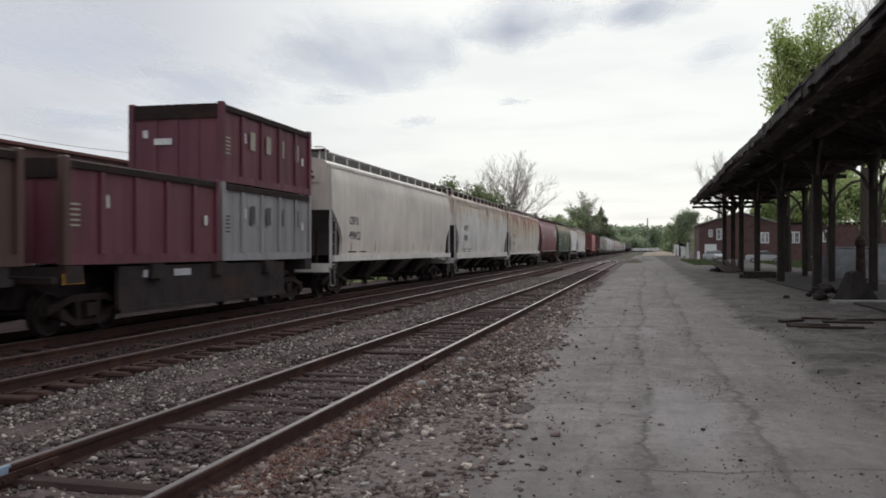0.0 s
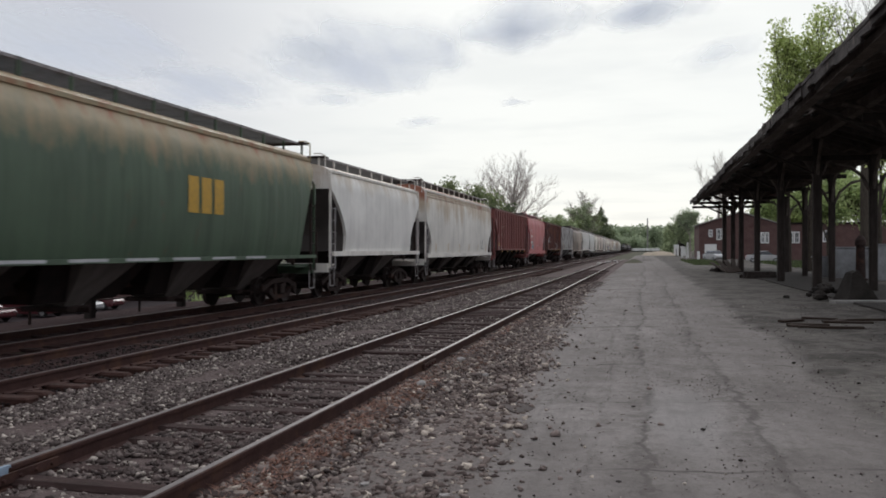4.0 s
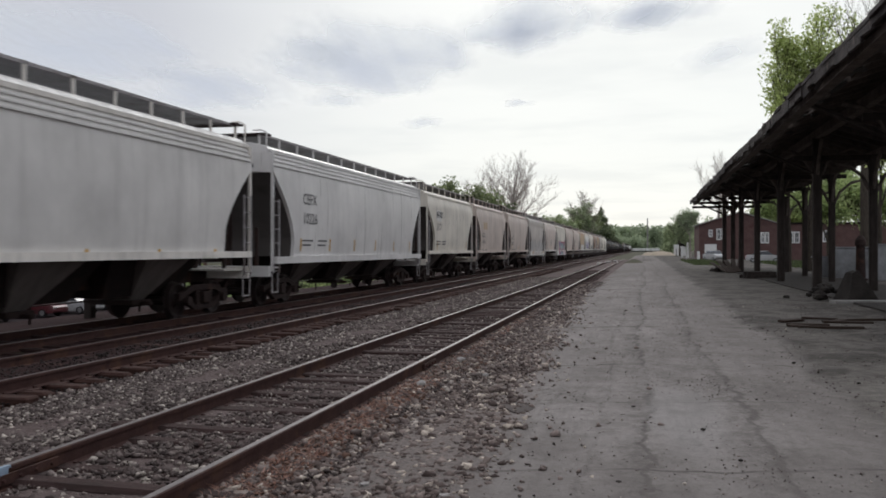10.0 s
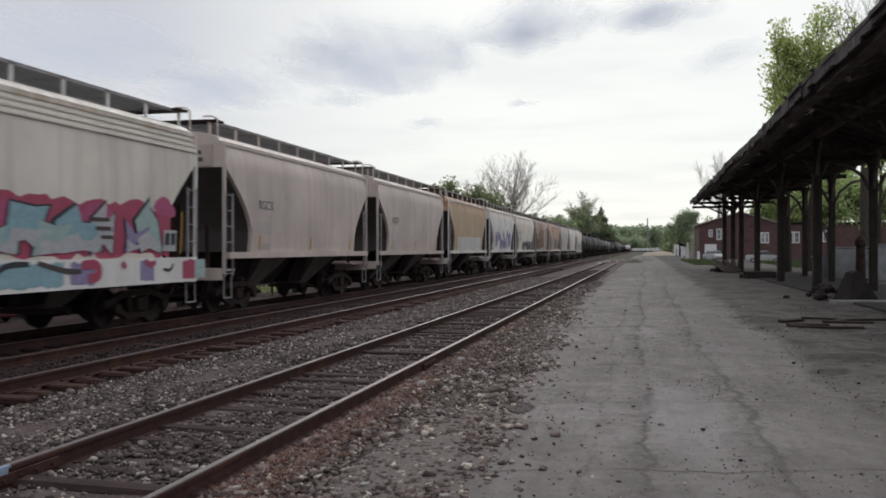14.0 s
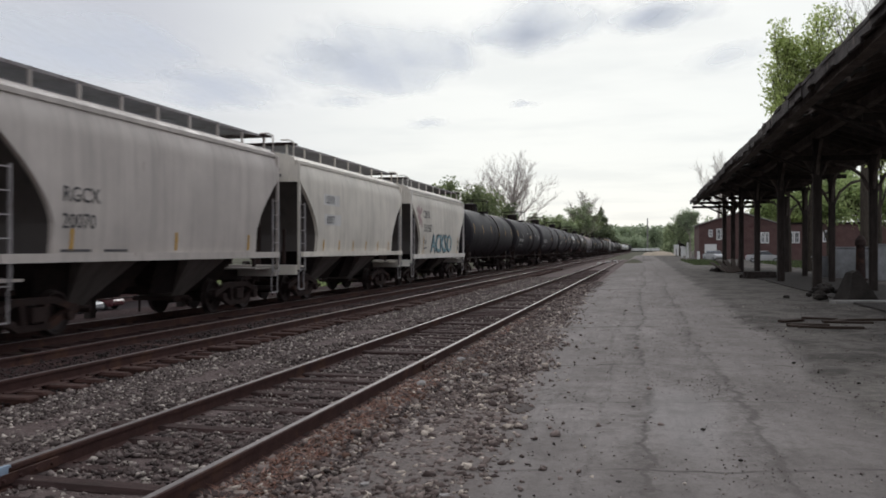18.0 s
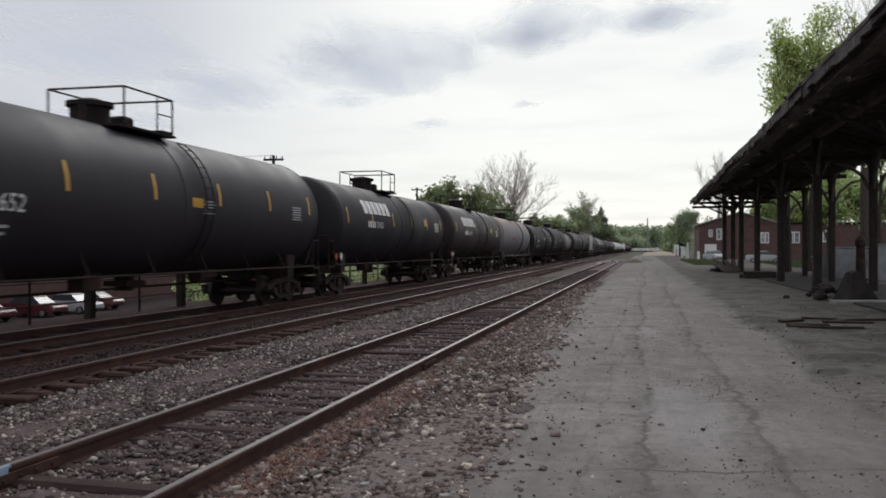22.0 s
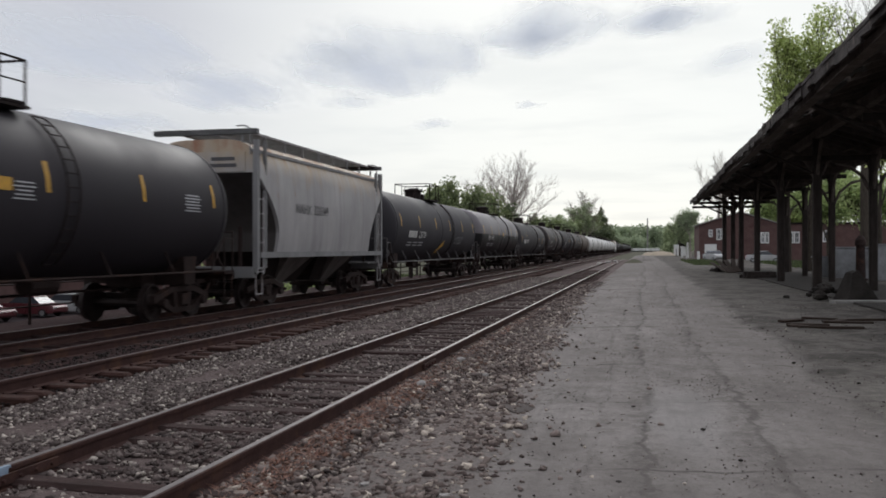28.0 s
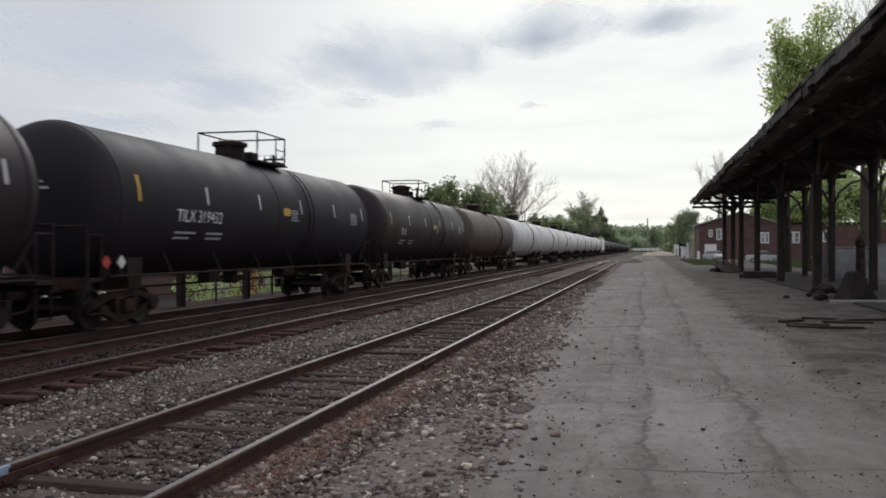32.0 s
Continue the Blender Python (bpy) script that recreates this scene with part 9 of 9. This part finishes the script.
    for px, d, s in ((746, 11.2, 0.075), (816, 13.6, 0.08), (860, 12.0, 0.05), (645, 6.4, 0.05), (788, 6.1, 0.05), (1075, 110, 0.5), (1090, 118, 0.5), (1060, 100, 0.45)):
        x, y = spot(px, d)
        tagged(part("pale_stone", Shape().add(*chunk(rnd, s)), M_PALE, None, at=pose(x, y, -0.03)), "large pale stone beside the rail", "stone", "pale stones by the rail")


M_EARTH = surface("pale_tan_earth", (0.30, 0.25, 0.19), (0.46, 0.39, 0.31), 0.95, 0.6, 8, 0.4, 0.03)


def earth_heaps():
    rnd = random.Random(19)
    for px, d, w, l, h, mat, label in ((1168, 230, 9.0, 14, 1.25, M_EARTH, "low heap of pale tan earth at the lane's end"), (1150, 250, 5.0, 9, 0.9, M_EARTH, "low heap of pale tan earth at the lane's end"),
                                       (1122, 110, 2.6, 8, 0.5, M_FIELD, "low bank of dark earth beside the siding"), (1140, 128, 4.0, 7, 0.55, M_DIRT, "low rise of dirt across the lane")):
        x, y = spot(px, d)
        n, m = 14, 5
        pts = []
        for j in range(m + 1):
            for i in range(n):
                a, r = 2 * math.pi * i / n, 1 - j / m
                k = 1 + 0.25 * noise.noise((math.cos(a) * 1.5 + px, math.sin(a) * 1.5, j))
                pts.append((w / 2 * r * k * math.cos(a), l / 2 * r * k * math.sin(a), h * (1 - r * r) * (0.85 + 0.3 * rnd.random()) - 0.05))
        faces = [(j * n + i, j * n + (i + 1) % n, (j + 1) * n + (i + 1) % n, (j + 1) * n + i) for j in range(m) for i in range(n)]
        tagged(part("earth_heap", Shape().add(pts, faces), mat, None, smooth=True, at=pose(x, y, -0.06)), label, "earth heap", "earth heaps")


earth_heaps()
M_PALE = surface("pale_stone", (0.30, 0.28, 0.27), (0.46, 0.44, 0.42), 0.9, 6, 40, 0.4, 0.01)
shed_clutter()


def bollards():
    for px, py0, py1, d in ((1207, 437, 456, 175), (1217, 430, 457, 165), (1236, 446, 461, 138)):
        x, y = spot(px, d)
        t = thing("bollard", "white painted bollard post by the lane", "bollard", pose(x, y, 0), "white bollards")
        part("post", Shape().rod((0, 0, 0), (0, 0, tall(py0, d)), 0.22, 10), M_WHITE, t)
        part("cap", Shape().rod((0, 0, tall(py0, d)), (0, 0, tall(py0, d) + 0.1), 0.25, 10, 0.12), M_STEEL, t)
    x, y = spot(1197, 185)
    t = thing("road_sign", "small pale sign on a post", "sign", pose(x, y, 0))
    part("post", Shape().rod((0, 0, 0), (0, 0, 2.6), 0.06, 8), M_STEEL, t)
    part("plate", Shape().box((0, -0.08, 2.2), (1.1, 0.05, 0.9)), M_WHITE, t)
    x, y = spot(1203, 230)
    t = thing("small_house", "small pale house at the lane's end", "house", pose(x, y, 0))
    part("wall", Shape().box((0, 0, 1.2), (2.9, 5, 2.4)), M_WHITE, t)
    part("roof", Shape().loft([[(-1.6, -2.8, 2.4), (1.6, -2.8, 2.4), (1.6, 2.8, 2.4), (-1.6, 2.8, 2.4)], [(-0.1, -2.8, 3.4), (0.1, -2.8, 3.4), (0.1, 2.8, 3.4), (-0.1, 2.8, 3.4)]]), M_ROOFEDGE, t)
    win = part("window", Shape().box((0.3, -2.52, 1.4), (1.0, 0.08, 1.1)), M_WHITE, t)
    part("pane", Shape().box((0.3, -2.57, 1.4), (0.8, 0.04, 0.9)), M_GLASS, win)


bollards()


def far_cars():
    """White road vehicles in a row, small on the horizon."""
    for k in range(6):
        x, y = spot(1122 + 8 * k, 560)
        t = thing("far_trailer", "small white lorry trailer on the horizon", "trailer", pose(x, y, 0, 0, 0, 10), "trailers on the horizon")
        part("box", Shape().chamfer((0, 0, 1.35), (2.4, 5.5, 1.5), 0.1), M_WHITE, t)
        part("chassis", Shape().box((0, 0, 0.5), (1.8, 5.0, 0.35)), M_STEEL, t)
        for e in (-1.7, 1.7):
            part("wheel", Shape().rod((-1.1, e, 0.4), (1.1, e, 0.4), 0.4, 10), M_TYRE, t)


far_cars()


# ---- clouds: thin flat banks, drifting with the wind ----
CLOUDS = []


def cloud_stuff(name, most):
    m, nd, ln, bs = nodes_for(name)
    tc = nd.new("ShaderNodeTexCoord")
    sh = nd.new("ShaderNodeVectorMath"); sh.operation = "SUBTRACT"; sh.inputs[1].default_value = (0.5, 0.5, 0.0)
    ln.new(tc.outputs["Generated"], sh.inputs[0])
    fl = nd.new("ShaderNodeVectorMath"); fl.operation = "MULTIPLY"; fl.inputs[1].default_value = (2, 2, 0)
    ln.new(sh.outputs[0], fl.inputs[0])
    le = nd.new("ShaderNodeVectorMath"); le.operation = "LENGTH"
    ln.new(fl.outputs[0], le.inputs[0])
    n = tex_noise(nd, ln, 0.006, 4, 0.5, (1, 0.3, 1), 1.0, True)
    ad = nd.new("ShaderNodeMath"); ad.operation = "MULTIPLY_ADD"; ad.inputs[1].default_value = 1.5
    neg = nd.new("ShaderNodeMath"); neg.operation = "SUBTRACT"; neg.inputs[0].default_value = 0.28
    ln.new(le.outputs["Value"], neg.inputs[1])
    ln.new(n, ad.inputs[0]); ln.new(neg.outputs[0], ad.inputs[2])
    r = nd.new("ShaderNodeMapRange"); r.interpolation_type = "SMOOTHSTEP"
    r.inputs["From Min"].default_value, r.inputs["From Max"].default_value = 0.1, 0.95
    r.inputs["To Max"].default_value = most
    ln.new(ad.outputs[0], r.inputs["Value"])
    rim = ranged(nd, ln, le.outputs["Value"], 0.75, 1.0, 1.0, 0.0)
    cl = nd.new("ShaderNodeMath"); cl.operation = "MULTIPLY"
    ln.new(r.outputs[0], cl.inputs[0]); ln.new(rim, cl.inputs[1])
    tl = nd.new("ShaderNodeBsdfTranslucent"); tl.inputs["Color"].default_value = (0.60, 0.63, 0.675, 1)
    tp = nd.new("ShaderNodeBsdfTransparent")
    mx = nd.new("ShaderNodeMixShader")
    ln.new(cl.outputs[0], mx.inputs[0]); ln.new(tp.outputs[0], mx.inputs[1]); ln.new(tl.outputs[0], mx.inputs[2])
    ln.new(mx.outputs[0], nd["Material Output"].inputs["Surface"])
    return m


M_CLOUD, M_WISP = cloud_stuff("grey_cloud_bank", 0.95), cloud_stuff("thin_grey_wisp", 0.55)


def cloud(px, py, wide, high, label):
    """A cloud bank over the place seen there halfway through, wide and high as seen."""
    z = 450.0
    far = lambda q: (z - EYE[2]) * 1543 / (442 - q)
    d0, d1 = far(py - high / 2), far(py + high / 2)
    d = (d0 + d1) / 2
    x, y = spot(px, d)
    w, l = wide / 1543 * d, d1 - d0
    sh = Shape()
    n = 10
    pts = []
    for j in range(n + 1):
        for i in range(n + 1):
            u, v = i / n - 0.5, j / n - 0.5
            pts.append((u * w, v * l, 14 * noise.noise((u * 4, v * 4, px * 0.1))))
    sh.add(pts, [(j * (n + 1) + i, j * (n + 1) + i + 1, (j + 1) * (n + 1) + i + 1, (j + 1) * (n + 1) + i) for j in range(n) for i in range(n)])
    ob = tagged(new("cloud", sh.mesh("cloud", M_CLOUD if wide > 260 else M_WISP, True)), label, "cloud", "clouds in the sky", "stuff")
    ob.matrix_basis = pose(x, y, z, 0, 0, TURN)
    CLOUDS.append((ob, x, y, z))


for px, py, wide, high in ((935, 45, 330, 130), (650, 95, 470, 170), (385, 155, 330, 110), (1150, 22, 300, 95), (940, 52, 250, 110), (1180, 28, 230, 80), (560, 85, 240, 90), (610, 178, 170, 40), (755, 219, 110, 24), (928, 184, 90, 22), (130, 70, 600, 170), (1285, 100, 190, 80), (170, 215, 300, 50)):
    cloud(px, py, wide, high, "soft grey cloud bank in the overcast sky")


# ---- what moves ----
def motions():
    for car, mid in TRAIN:
        rows = []
        for t in (-0.1, 0.0, 16.0, 32.0, 32.1):
            rows.append((t, pose(TRACK_X["far"], mid - SPEED * t, RAIL_TOP["far"])))
        walk(car, rows)
    # the wind carries the clouds to the right and away
    c, s = math.cos(radians(TURN)), math.sin(radians(TURN))
    for ob, x, y, z in CLOUDS:
        rows = []
        for t in (-0.1, 0.0, 16.0, 32.0, 32.1):
            u, v = 2.0 * (t - 16), 2.0 * (t - 16)
            rows.append((t, pose(x + u * c - v * s, y + u * s + v * c, z, 0, 0, TURN)))
        walk(ob, rows)


motions()
